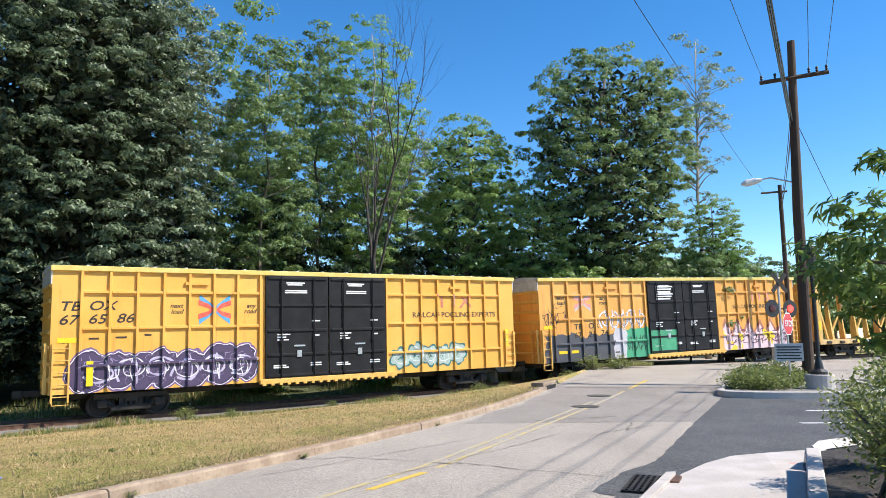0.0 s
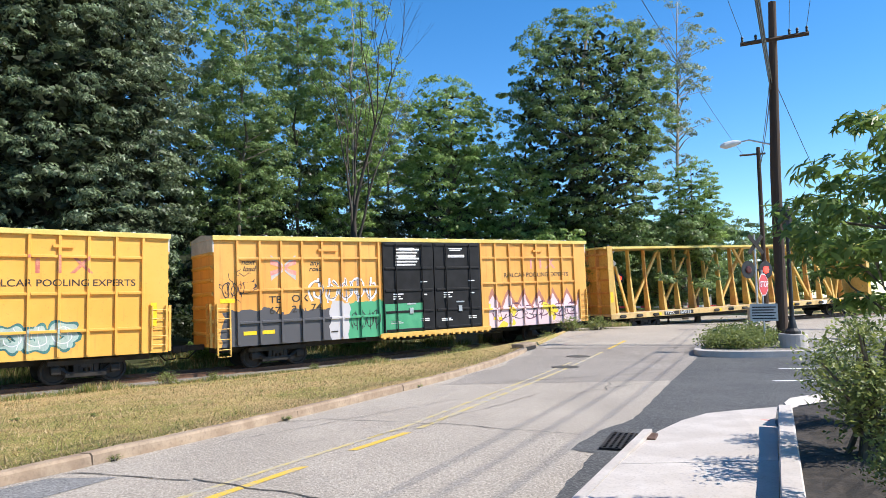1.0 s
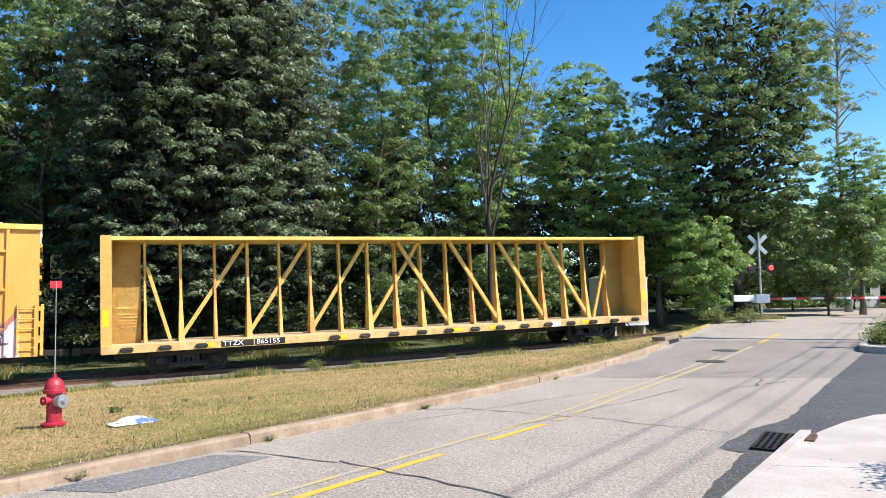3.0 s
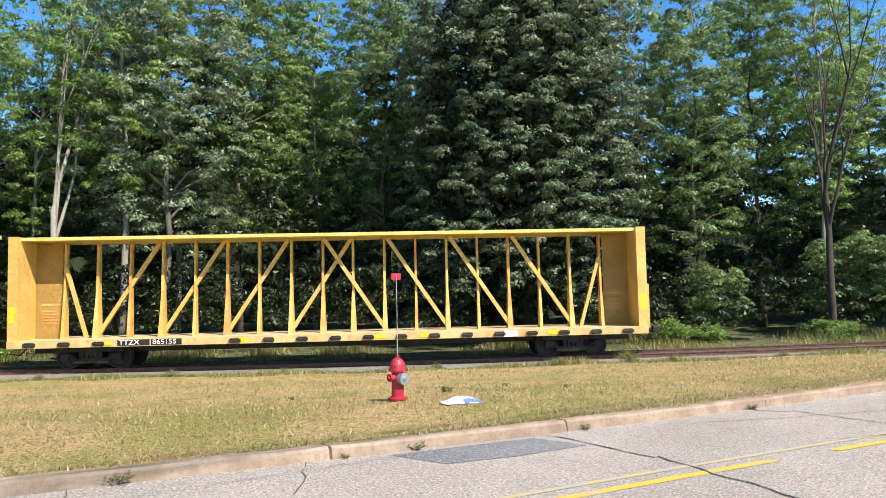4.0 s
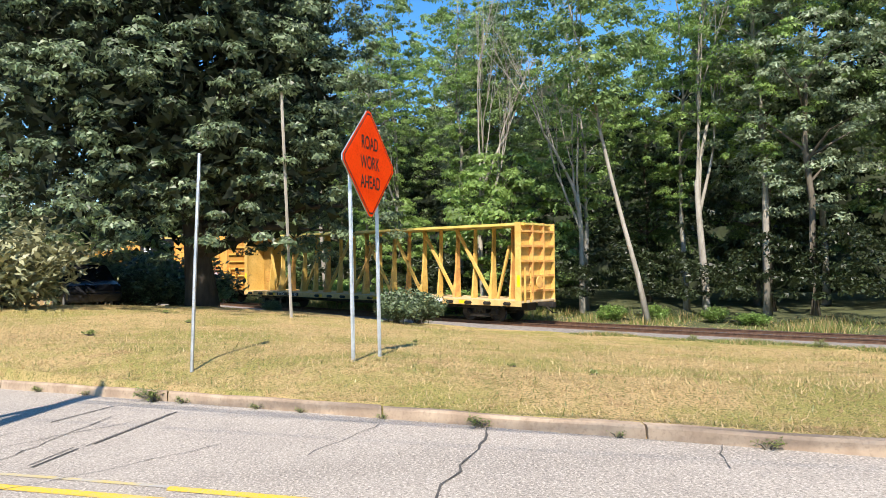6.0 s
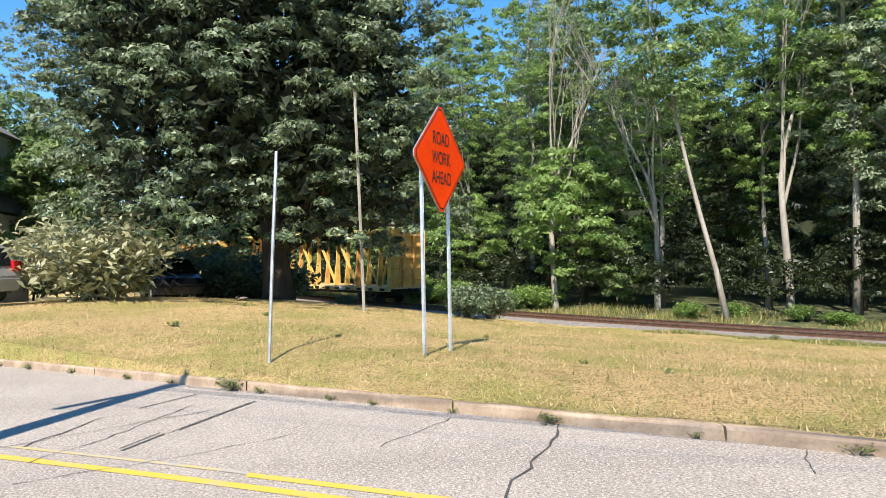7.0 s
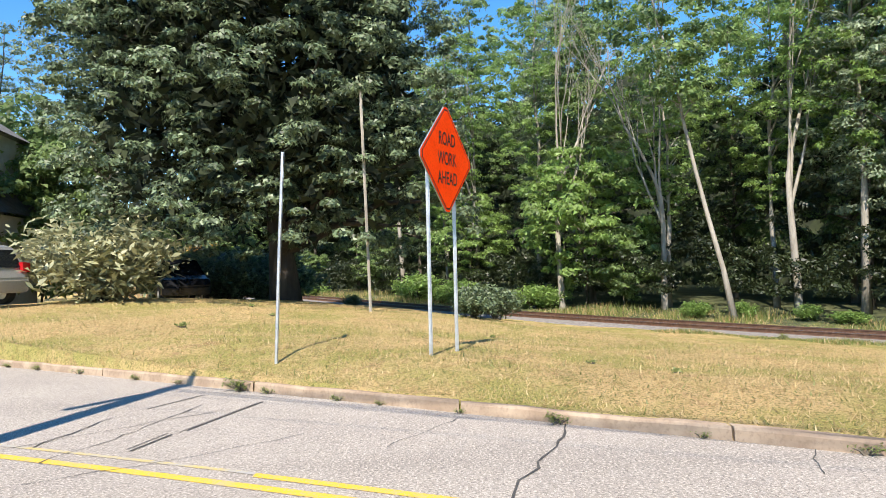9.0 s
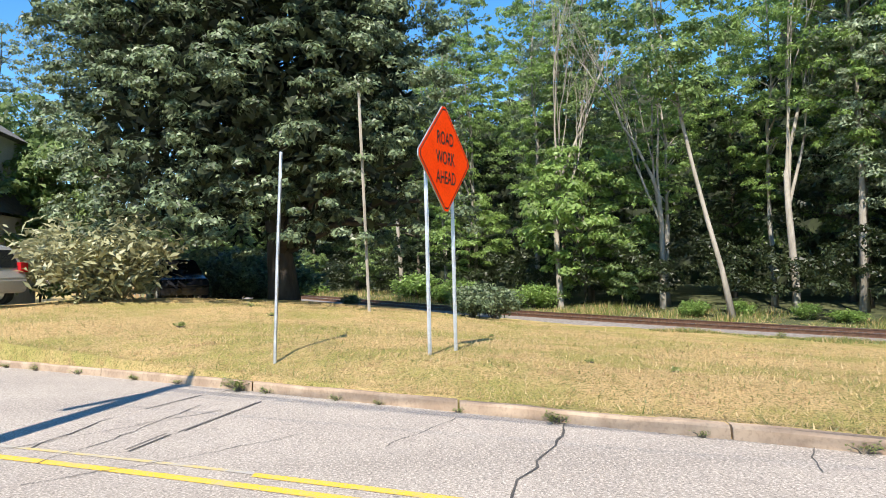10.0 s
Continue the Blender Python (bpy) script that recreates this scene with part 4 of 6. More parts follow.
            d2 = d.to_track_quat("Z", "X").to_matrix().to_4x4()
            ob.matrix_local = Matrix.Translation((a, -0.14 if s < 0 else -0.34, zd)) @ d2
    for s in (-1, 1):
        bm = bmesh.new()
        d = Vector((s * 0.75, 0, 2.6))
        box(bm, -0.06, 0.06, -0.06, 0.06, 0, d.length)
        ob = part("diagonal_brace", bm, BEAM_YELLOW, car)
        ob.matrix_local = Matrix.Translation((s * 9.1, -0.3, zd)) @ d.to_track_quat("Z", "X").to_matrix().to_4x4()
    # bulkheads: a tapered end wall with side plates and end ribs
    for s in (-1, 1):
        bm = bmesh.new()
        box(bm, *sorted((s * (L - 0.28), s * (L - 0.22))), -W, W, zd, zt + 0.02)
        head = part("bulkhead", bm, BEAM_YELLOW, car, "yellow plate bulkhead with ribbed outer side")
        for yy in (-0.46, 0.46):
            bm = bmesh.new()
            box(bm, *sorted((s * (L - 0.22), s * L)), yy, yy + 0.09, zd, zt + 0.02)
            part("upright_rib", bm, BEAM_RUST, head)
        for z in (1.5, 2.2, 2.9, 3.6, 4.3):
            bm = bmesh.new()
            box(bm, *sorted((s * (L - 0.22), s * (L - 0.02))), -1.39, 1.39, z - 0.05, z + 0.05)
            part("cross_rib", bm, BEAM_RUST, head)
        for yy in (-1, 1):
            bm = bmesh.new()
            box(bm, *sorted((s * (L - 0.34), s * L)), *sorted((yy * W, yy * (W + 0.03))), zd, zt + 0.02)
            part("side_plate", bm, BEAM_YELLOW, head)
        bm = bmesh.new()
        x0, x1 = s * (L - 0.28), s * (L - 1.25)
        vs = [bm.verts.new(p) for p in ((x0, -0.1, zd), (x1, -0.1, zd), (x1, -0.1, zt - 0.15), (x0, -0.1, zt - 0.15))]
        bm.faces.new(vs)
        bmesh.ops.solidify(bm, geom=bm.faces[:], thickness=0.08)
        part("gusset_plate", bm, BEAM_YELLOW, car, "yellow stencilled plate behind the bulkhead")
        bm = bmesh.new()
        for k in range(6):
            box(bm, *sorted((s * (L - 1.15), s * (L - 0.5 - 0.05 * (k % 3)))), -0.112, -0.102, 2.15 - 0.11 * k - (0.0 if k else -0.1), 2.19 - 0.11 * k + (0.0 if k else 0.14))
        part("stencil", bm, BEAM_RUST, car, "faded warning stencil")
        bm = bmesh.new()
        box(bm, *sorted((s * (L - 0.24), s * (L - 0.05))), -W - 0.034, -W - 0.022, 1.7, 2.25)
        part("reflector", bm, TAPE_YELLOW, car, "yellow reflective strip")
    ob = ladder(car, -0.23, 0.23, 0, 1.0, 2.6, 5, BEAM_YELLOW, "end_ladder")
    ob.matrix_local = pose(L + 0.1, -1.0, 0, 0, 0, 90)
    bm = bmesh.new()
    lathe(bm, [(0.28, -0.03), (0.3, 0), (0.28, 0.03)], 16, Matrix.Translation((L + 0.2, -0.2, 1.9)) @ Matrix.Rotation(radians(90), 4, "Y"))
    part("brake_wheel", bm, BEAM_RUST, car)
    coupler(car, -L, -1)
    coupler(car, L, 1)
    ws = []
    truck(car, -8.6, ws)
    truck(car, 8.6, ws)
    WHEELS.extend(ws)
    return car


# ---- trees ----
def trunk_and_limbs(rng, height, base_r, clear, tips, wander=0.25, lean=(0, 0), sides=9):
    """A tapered, wandering trunk with limbs that reach to the tips."""
    bm = bmesh.new()
    n = 8
    pts = []
    for i in range(n + 1):
        t = i / n
        pts.append(Vector((lean[0] * height * t + rng.normal() * wander * t, lean[1] * height * t + rng.normal() * wander * t, height * t)))
    rad = [base_r * (1.35 if i == 0 else 1.0) * (1 - 0.86 * i / n) for i in range(n + 1)]
    pts[0].z = -0.25
    tube(bm, pts, rad, sides)
    for tip in tips:
        tip = Vector(tip)
        t = min(0.93, max(clear, (tip.z - 0.35 * math.hypot(tip.x - lean[0] * tip.z, tip.y - lean[1] * tip.z) - 0.4) / height))
        k = t * n
        i = int(k)
        a = pts[i].lerp(pts[min(n, i + 1)], k - i)
        r = base_r * (1 - 0.86 * t) * 0.55
        mid = a.lerp(tip, 0.5) + Vector((rng.normal() * 0.25, rng.normal() * 0.25, 0.12 * (tip - a).length))
        tube(bm, [a, a.lerp(mid, 0.6), mid, tip], [r, r * 0.75, r * 0.5, 0.012], 5, False)
    return bm


def crown_centres(rng, n, height, low, radius, shape):
    """Clump centres inside a crown outline."""
    out = []
    while len(out) < n:
        u = rng.uniform(-1, 1, 3)
        if np.dot(u, u) > 1 or (np.dot(u, u) < 0.25 and rng.uniform() < 0.3):
            continue
        t = (u[2] + 1) / 2
        w = {"dome": min(1.0, 0.75 + 0.6 * t) if t < 0.6 else 1.0, "cone": 1.15 - 0.55 * t, "spread": 0.7 + 0.45 * t, "skirt": 0.95 / max(0.42, math.sqrt(1 - u[2] ** 2)) if t < 0.5 else 1.0}[shape]
        out.append((u[0] * radius * w, u[1] * radius * w, low + t * (height - low)))
    return np.array(out)


def rosettes(rng, cc, per, radius, lean=(0, 0)):
    """Leaf places and facings on the upper, outer skin of each spray."""
    c = np.repeat(cc, per, 0)
    r = np.repeat(radius, per)[:, None]
    d = rng.normal(size=c.shape)
    out = c - np.stack([lean[0] * c[:, 2], lean[1] * c[:, 2], c[:, 2]], 1)
    out /= np.linalg.norm(out, axis=1, keepdims=True) + 1e-6
    d = d / np.linalg.norm(d, axis=1, keepdims=True) + 0.45 * out
    d[:, 2] = np.where(d[:, 2] < -0.2, -0.7 * d[:, 2], d[:, 2])
    d /= np.linalg.norm(d, axis=1, keepdims=True)
    pts = c + d * r * rng.uniform(0.55, 1.1, len(c))[:, None] * np.array([1, 1, 0.62])
    return pts, d + np.array([0, 0, 0.3])


def tree(seed, height, low, radius, clumps, per, leaf, size, bark, base_r, shape="dome", label="", category="tree", spread=0.62, clear=0.25, lean=(0, 0), limbs=22, up=0.5, name="tree", slim=0.55, core=0, far=True):
    rng = np.random.default_rng(seed)
    root = empty(name, Matrix(), label, category)
    cc = crown_centres(rng, clumps, height, low, radius, shape)
    cc[:, 0] += lean[0] * cc[:, 2]
    cc[:, 1] += lean[1] * cc[:, 2]
    tips = cc[rng.choice(len(cc), min(limbs, len(cc)), replace=False)]
    part("trunk", trunk_and_limbs(rng, height * 0.94, base_r, clear, tips, lean=lean), bark, root, smooth=True)
    scale = rng.uniform(0.6, 1.4, len(cc))
    pts, facing = rosettes(rng, cc, per * (2 if far else 1), scale * spread * 1.2, lean)
    quads_mesh("crown", leaf_tris(rng, pts, size * 0.78, up, facing) if far else leaf_quads(rng, pts, size, up, facing, slim), leaf, root)
    # dark blades added inside the crown as its inner shade
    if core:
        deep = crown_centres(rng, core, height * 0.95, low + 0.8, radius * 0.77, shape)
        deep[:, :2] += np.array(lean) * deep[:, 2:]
        quads_mesh("crown_shade", leaf_tris(rng, deep, 0.5, 0.3), WOOD_SHADE, root)
    return root


def bare_tree(seed, height, base_r, bark, label, depth=4, spread=0.42, name="dead_tree"):
    """A leafless tree that forks again and again."""
    rng = np.random.default_rng(seed)
    root = empty(name, Matrix(), label, "tree")
    bm = bmesh.new()

    def grow(p, d, ln, r, lev):
        pts, rad = [p], [r]
        q = p
        dd = d
        for i in range(4):
            dd = (dd + Vector(rng.normal(size=3)) * (0.025 if lev == 0 else 0.08)).normalized()
            q = q + dd * ln / 4
            pts.append(q)
            rad.append(r * (1 - 0.085 * (i + 1)))
        tube(bm, pts, rad, 7 if lev < 2 else 4, False)
        if lev < depth:
            for k in range(3 if lev else 4):
                v = Vector(rng.normal(size=3))
                v.z = abs(v.z) * 0.3
                nd = (dd + v * spread).normalized()
                nd.z = max(nd.z, 1.7 if lev < 2 else 0.9)
                j = 4 if k < 2 else 3
                grow(pts[j], nd.normalized(), ln * rng.uniform(0.55, 0.8), rad[j] * (0.8 if k == 0 else 0.6), lev + 1)

    grow(Vector((0, 0, -0.3)), Vector((0, 0, 1)), height * 0.36, base_r, 0)
    part("trunk", bm, bark, root, smooth=True)
    return root


def shrub(seed, radius, height, leaves, leaf, size, label, name="shrub", clumps=26, slim=0.55):
    rng = np.random.default_rng(seed)
    root = empty(name, Matrix(), label, "shrub")
    cc = crown_centres(rng, clumps, height, height * 0.12, radius, "dome")
    bm = bmesh.new()
    for c in cc:
        tube(bm, [(rng.normal() * 0.1, rng.normal() * 0.1, -0.1), (c[0] * 0.5, c[1] * 0.5, c[2] * 0.65), tuple(c)], [0.025, 0.018, 0.006], 4, False)
    part("stem", bm, BARK, root)
    per = leaves // clumps
    cs = np.repeat(cc, per, 0)
    pts = cs + rng.normal(size=cs.shape) * radius * 0.2 * np.array([1, 1, 0.7])
    pts[:, 2] = np.abs(pts[:, 2]) + 0.02
    quads_mesh("crown", leaf_quads(rng, pts, size, 0.5, slim=slim), leaf, root)
    return root


def place(ob, x, y, rz=0.0, s=1.0, z=None):
    ob.matrix_world = Matrix.Translation((x, y, ground_at(x, y) if z is None else z)) @ Matrix.Rotation(radians(rz), 4, "Z") @ Matrix.Scale(s, 4)
    return ob


def again(ob, x, y, rz, s=1.0):
    """A copy of a tree on the ground, turned and scaled."""
    c = copy_thing(ob, Matrix())
    return place(c, x, y, rz, s)


def behind(x, d):
    """A place d metres beyond the track's centre line at x."""
    s = float(track_slope(x))
    h = math.hypot(1, s)
    return x - s / h * d, float(track_y(x)) + d / h


def woods(name, seed, count, d0, d1, h0, h1, size, leaf, label, x1=32):
    """A belt of far foliage nobody could count."""
    rng = np.random.default_rng(seed)
    k = count // 60
    xs, ds = rng.uniform(-105, x1, k), rng.uniform(d0, d1, k)
    s = track_slope(xs)
    h = np.hypot(1, s)
    top = h1 * (0.72 + 0.28 * np.sin(xs * 0.31 + 2 * np.sin(xs * 0.13)) * np.sin(xs * 0.83))
    cx = xs - s / h * ds
    top = top * (1 - 0.22 * smooth01((cx + 16) / 10) - 0.22 * smooth01((cx - 2) / 6) - 0.42 * smooth01((cx - 12) / 6))
    c = np.stack([cx, track_y(xs) + ds / h, h0 + (top - h0) * rng.uniform(0, 1, k) ** 0.9], 1)
    pts, facing = rosettes(rng, c, 120, rng.uniform(1.6, 3.2, k) * size)
    pts[:, 2] = np.maximum(pts[:, 2], 0.1)
    ob = quads_mesh(name, leaf_tris(rng, pts, size * 0.74, 0.5, facing), leaf)
    tagged(ob, label, "woods", kind="stuff")


def build_trees():
    dense = "tall deciduous woodland tree in full green leaf"
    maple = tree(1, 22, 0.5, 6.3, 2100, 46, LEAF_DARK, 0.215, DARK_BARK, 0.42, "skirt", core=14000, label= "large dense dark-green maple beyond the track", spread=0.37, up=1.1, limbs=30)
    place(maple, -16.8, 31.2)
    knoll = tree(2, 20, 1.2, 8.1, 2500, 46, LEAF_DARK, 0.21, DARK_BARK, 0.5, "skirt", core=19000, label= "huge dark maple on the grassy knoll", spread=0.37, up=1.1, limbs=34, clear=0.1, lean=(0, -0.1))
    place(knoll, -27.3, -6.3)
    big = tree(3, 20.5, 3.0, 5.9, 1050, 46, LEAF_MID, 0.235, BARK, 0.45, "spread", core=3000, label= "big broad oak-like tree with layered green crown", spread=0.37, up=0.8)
    place(big, 10.4, 44.5)
    rnd = tree(4, 16.5, 4.0, 3.3, 420, 42, LEAF_LIGHT, 0.23, BARK, 0.25, "dome", core=300, label= "rounded olive-green tree with a light crown", spread=0.4)
    place(rnd, 1.4, 43.5)
    slim_a = tree(5, 23, 3.5, 3.5, 330, 37, LEAF_MID, 0.25, BARK, 0.2, "cone", dense, spread=0.42)
    slim_b = tree(6, 25, 6.0, 3.6, 330, 37, LEAF_LIGHT, 0.24, PALE_BARK, 0.2, "dome", "tall slender tree with light green leaves and pale trunk", spread=0.43)
    slim_c = tree(7, 22, 3.0, 3.7, 330, 37, LEAF_GREY, 0.24, BARK, 0.2, "dome", "tall grey-green woodland tree with fine leaves", spread=0.43)
    low_a = tree(8, 8, 0.6, 3.0, 125, 48, LEAF_LIGHT, 0.31, BARK, 0.1, "dome", "young bright-green understorey tree", spread=0.5)
    low_b = tree(9, 7, 0.4, 3.2, 125, 48, LEAF_MID, 0.31, BARK, 0.1, "dome", "dense low understorey tree", spread=0.5)
    dead = bare_tree(11, 19, 0.18, DARK_BARK, "tall bare dying tree with grey forked limbs", depth=5, spread=0.26)
    place(dead, -3.6, 35.4)
    pale_dead = bare_tree(14, 19, 0.2, PALE_BARK, "pale bare-limbed tree at the edge of the wood", spread=0.13)
    place(pale_dead, -40.5, 6.6)
    for x, d, rz, s in ((-50, 6.5, 80, 1.0), (-45, 7.5, 200, 0.9), (-34, 7, 150, 0.95), (-29, 8, 20, 1.05)):
        px, py = behind(x, d)
        again(pale_dead, px, py, rz, s)
    lean = tree(13, 20, 9, 2.6, 110, 40, LEAF_MID, 0.3, PALE_BARK, 0.135, "dome", "leaning pale trunk at the edge of the wood", spread=0.7, lean=(-0.05, -0.21))
    place(lean, -31.8, 13.0)
    rng = random.Random(21)
    kinds = (slim_a, slim_b, slim_c)
    used = set()
    for row, (d0, step, x0, x1) in enumerate(((9.0, 3.9, -74, 0), (14.5, 8.6, -84, 12))):
        x = x0
        while x < x1:
            px, py = behind(x + rng.uniform(-1.2, 1.2), d0 + rng.uniform(-1.8, 1.8))
            k = rng.randrange(3)
            if not (row == 0 and -25 < x < -13):
                rz, s = rng.uniform(0, 360), rng.uniform(0.8, 1.08)
                if k not in used:
                    used.add(k)
                    place(kinds[k], px, py, rz, s)
                else:
                    again(kinds[k], px, py, rz, s)
            x += step * rng.uniform(0.75, 1.25)
    x, first = -74, set()
    while x < 8:
        px, py = behind(x, rng.uniform(5.6, 8.2))
        ob = (low_a, low_b)[rng.randrange(2)]
        if -27 < x < -9:
            pass
        elif ob.name in first:
            again(ob, px, py, rng.uniform(0, 360), rng.uniform(0.5, 1.05) * (1.0 if x < -34 else 0.7))
        else:
            first.add(ob.name)
            place(ob, px, py, 0, 0.9)
        x += rng.uniform(4.0, 9.5)
    for ob, x, d, rz, s in ((slim_b, -46, 6.0, 10, 0.85), (slim_b, -40.5, 7.0, 120, 0.9), (low_a, -37, 5.5, 40, 1.2), (slim_c, -27.5, 11.5, 200, 1.0), (slim_a, -23.5, 13.5, 80, 1.0), (slim_a, -11.5, 10.5, 30, 0.95), (slim_c, -25.5, 9.5, 60, 1.05), (slim_a, -22.0, 17.0, 150, 1.1), (slim_b, -26.5, 16.0, 250, 1.05)):
        px, py = behind(x, d)
        again(ob, px, py, rz, s)
    for x, y, s in ((13, 50, 1.1), (15.6, 52, 1.2), (18.2, 53, 1.15), (20.8, 55.5, 1.2), (28.5, 60, 0.95), (31, 62, 1.1), (36, 66, 1.3), (24, 76, 1.5), (43, 70, 1.4), (29, 77, 1.5), (33, 74, 1.4)):
        again(low_b, x, y, x * 20, s)
    woods("far_woods", 41, 104000, 16, 27, 0.3, 30, 0.5, LEAF_MID, "deep green woodland filling the background")
    # dark sheet behind the belt, standing in for the wood's deep shade
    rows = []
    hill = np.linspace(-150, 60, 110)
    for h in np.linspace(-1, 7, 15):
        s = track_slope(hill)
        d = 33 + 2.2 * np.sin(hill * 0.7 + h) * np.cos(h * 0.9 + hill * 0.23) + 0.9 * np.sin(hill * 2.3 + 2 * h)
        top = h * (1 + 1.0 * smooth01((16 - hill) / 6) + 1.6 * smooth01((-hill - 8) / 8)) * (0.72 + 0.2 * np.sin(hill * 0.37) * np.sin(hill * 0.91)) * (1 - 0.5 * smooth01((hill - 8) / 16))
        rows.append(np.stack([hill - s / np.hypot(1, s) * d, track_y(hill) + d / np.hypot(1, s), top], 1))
    tagged(grid_mesh("far_woods", np.array(rows), WOOD_SHADE), "dark sheet standing in for the shade deep in the wood", "woods", kind="stuff")
    # brush in a leaf colour darkened for the shade inside the wood
    woods("undergrowth", 42, 110000, 10, 22, 0.1, 15.5, 0.42, LEAF_SHADE, "undergrowth between the trunks, leaves darkened for deep shade", 14)
    woods("brushwood", 43, 66000, 4.2, 10.0, 0.1, 3.4, 0.25, LEAF_SHADE, "low brush at the foot of the wood, leaves darkened for shade", 3)
    bush = shrub(31, 1.1, 1.5, 2600, LEAF_LIGHT, 0.18, "bright green roadside shrub")
    bx, by = behind(-43, 3.6)
    place(bush, bx, by)
    for x, d, n, k in ((-66, 4.5, 3, 0.9), (-57, 4.0, 2, 0.8), (-45.5, 4.2, 4, 1.1), (-39.5, 4.4, 3, 1.0), (-31, 4.8, 2, 0.6), (-27.5, 4.4, 2, 0.55), (-6, 4.5, 3, 0.8), (-1, 4.6, 2, 0.7)):
        for _ in range(n):
            px, py = behind(x + rng.uniform(-1.7, 1.7), d + rng.uniform(-0.5, 0.9))
            c = again(bush, px, py, rng.uniform(0, 360), 1.0)
            c.matrix_world = c.matrix_world @ Matrix.Diagonal((k * rng.uniform(0.7, 1.3), k * rng.uniform(0.7, 1.3), k * rng.uniform(0.6, 1.1), 1))
    dark_bush = shrub(32, 1.2, 1.5, 3600, LEAF_DARK, 0.17, "dark round shrub at the lawn's edge")
    place(dark_bush, -24.3, 0.9, 0, 0.68)
    for x, y, s in ((-26.5, 1.8, 0.75), (-31.5, -7.6, 0.6), (-30.5, -9.5, 1.0), (-29.5, -11.5, 1.1), (-33, -4.5, 0.35)):
        again(dark_bush, x, y, x * 50, s)
    pale = shrub(33, 2.2, 2.5, 5200, LEAF_PALE, 0.32, "large pale-leaved shrub on the knoll", slim=0.35, clumps=60)
    place(pale, -22.2, -11.0, 0, 0.95)
    for x, y, s in ((-40, -13, 0.75), (-45, -17.5, 0.9), (-50, -23, 1.0), (-56, -29, 1.1), (-43, -22, 1.0), (-36, -19, 1.3), (-37, -22.5, 1.6), (-41, -27.5, 1.7), (-33.5, -19.5, 1.2)):
        again(low_b, x, y, x * 37, s)
    for x, y, s in ((-41, -26, 0.8), (-47, -33, 0.85), (-33.5, -16.0, 0.8)):
        again(slim_c, x, y, x * 31, s)
    for x, y, s in ((-38, -9.5, 1.8), (-35.5, -11, 1.7), (-33.0, -12.5, 1.5)):
        again(dark_bush, x, y, x * 50, s)
    for ob, x, y, s in ((slim_a, -25.0, 30.5, 1.0), (slim_c, -28.5, 35.0, 1.1), (slim_a, -7.6, 41.5, 0.95), (slim_c, -2.5, 47.0, 0.75), (low_b, 5.0, 46.0, 1.1), (low_a, 8.5, 47.0, 1.0)):
        again(ob, x, y, x * 23, s)
    sparse = tree(16, 24, 10, 2.9, 90, 40, LEAF_GREY, 0.22, PALE_BARK, 0.2, "spread", "dying tree with bare grey limbs and sparse leaves", spread=0.42, limbs=60)
    place(sparse, 17.9, 48.5)
    again(rnd, 16.6, 43.0, 200, 0.62)
    again(low_b, 14.6, 42.5, 80, 0.95)
    again(rnd, 29, 78, 40, 0.62)
    again(rnd, 34, 84, 10, 0.75)
    again(rnd, 25, 82, 90, 0.6)
    again(rnd, 44, 80, 190, 0.8)
    again(pale_dead, 30, 40, 60, 0.62)
    again(rnd, 5.5, 42.5, 60, 0.72)
    again(low_a, 7.5, 40.5, 60, 0.8)
    again(low_b, -1.5, 38.5, 60, 0.7)


# ---- things by the road ----
RED_PAINT = plain("red_hydrant_paint", (0.33, 0.012, 0.03), (0.45, 0.03, 0.05), 9, 0.5)
ORANGE = plain("orange_retroreflective_sheet", (0.95, 0.055, 0.003), (1.0, 0.07, 0.005), 3, 0.5, 0, 0.03)
ORANGE.node_tree.nodes["Principled BSDF"].inputs["Specular IOR Level"].default_value = 0.15
SIGN_BLACK = plain("sign_black", (0.012, 0.012, 0.012), (0.025, 0.025, 0.025), 5, 0.5)
SIGN_RED = plain("sign_red", (0.55, 0.02, 0.03), (0.62, 0.04, 0.05), 5, 0.4)
SIGN_WHITE = plain("sign_white", (0.75, 0.75, 0.75), (0.82, 0.82, 0.82), 5, 0.4)
SHED_GREY = plain("pale_grey_cabinet_paint", (0.5, 0.5, 0.5), (0.6, 0.6, 0.6), 2, 0.5)
MULCH = plain("dark_mulch", (0.02, 0.016, 0.013), (0.05, 0.04, 0.032), 9, 0.95, 0, 1.0, 35)
GLASS_GREY = plain("smoky_lantern_glass", (0.05, 0.05, 0.05), (0.09, 0.09, 0.09), 4, 0.15)
DULL_LENS = plain("unlit_red_lens", (0.05, 0.004, 0.004), (0.08, 0.006, 0.006), 6, 0.3)
LAMP_RED = glow("lit_red_signal", (1.0, 0.03, 0.02), 3.5)


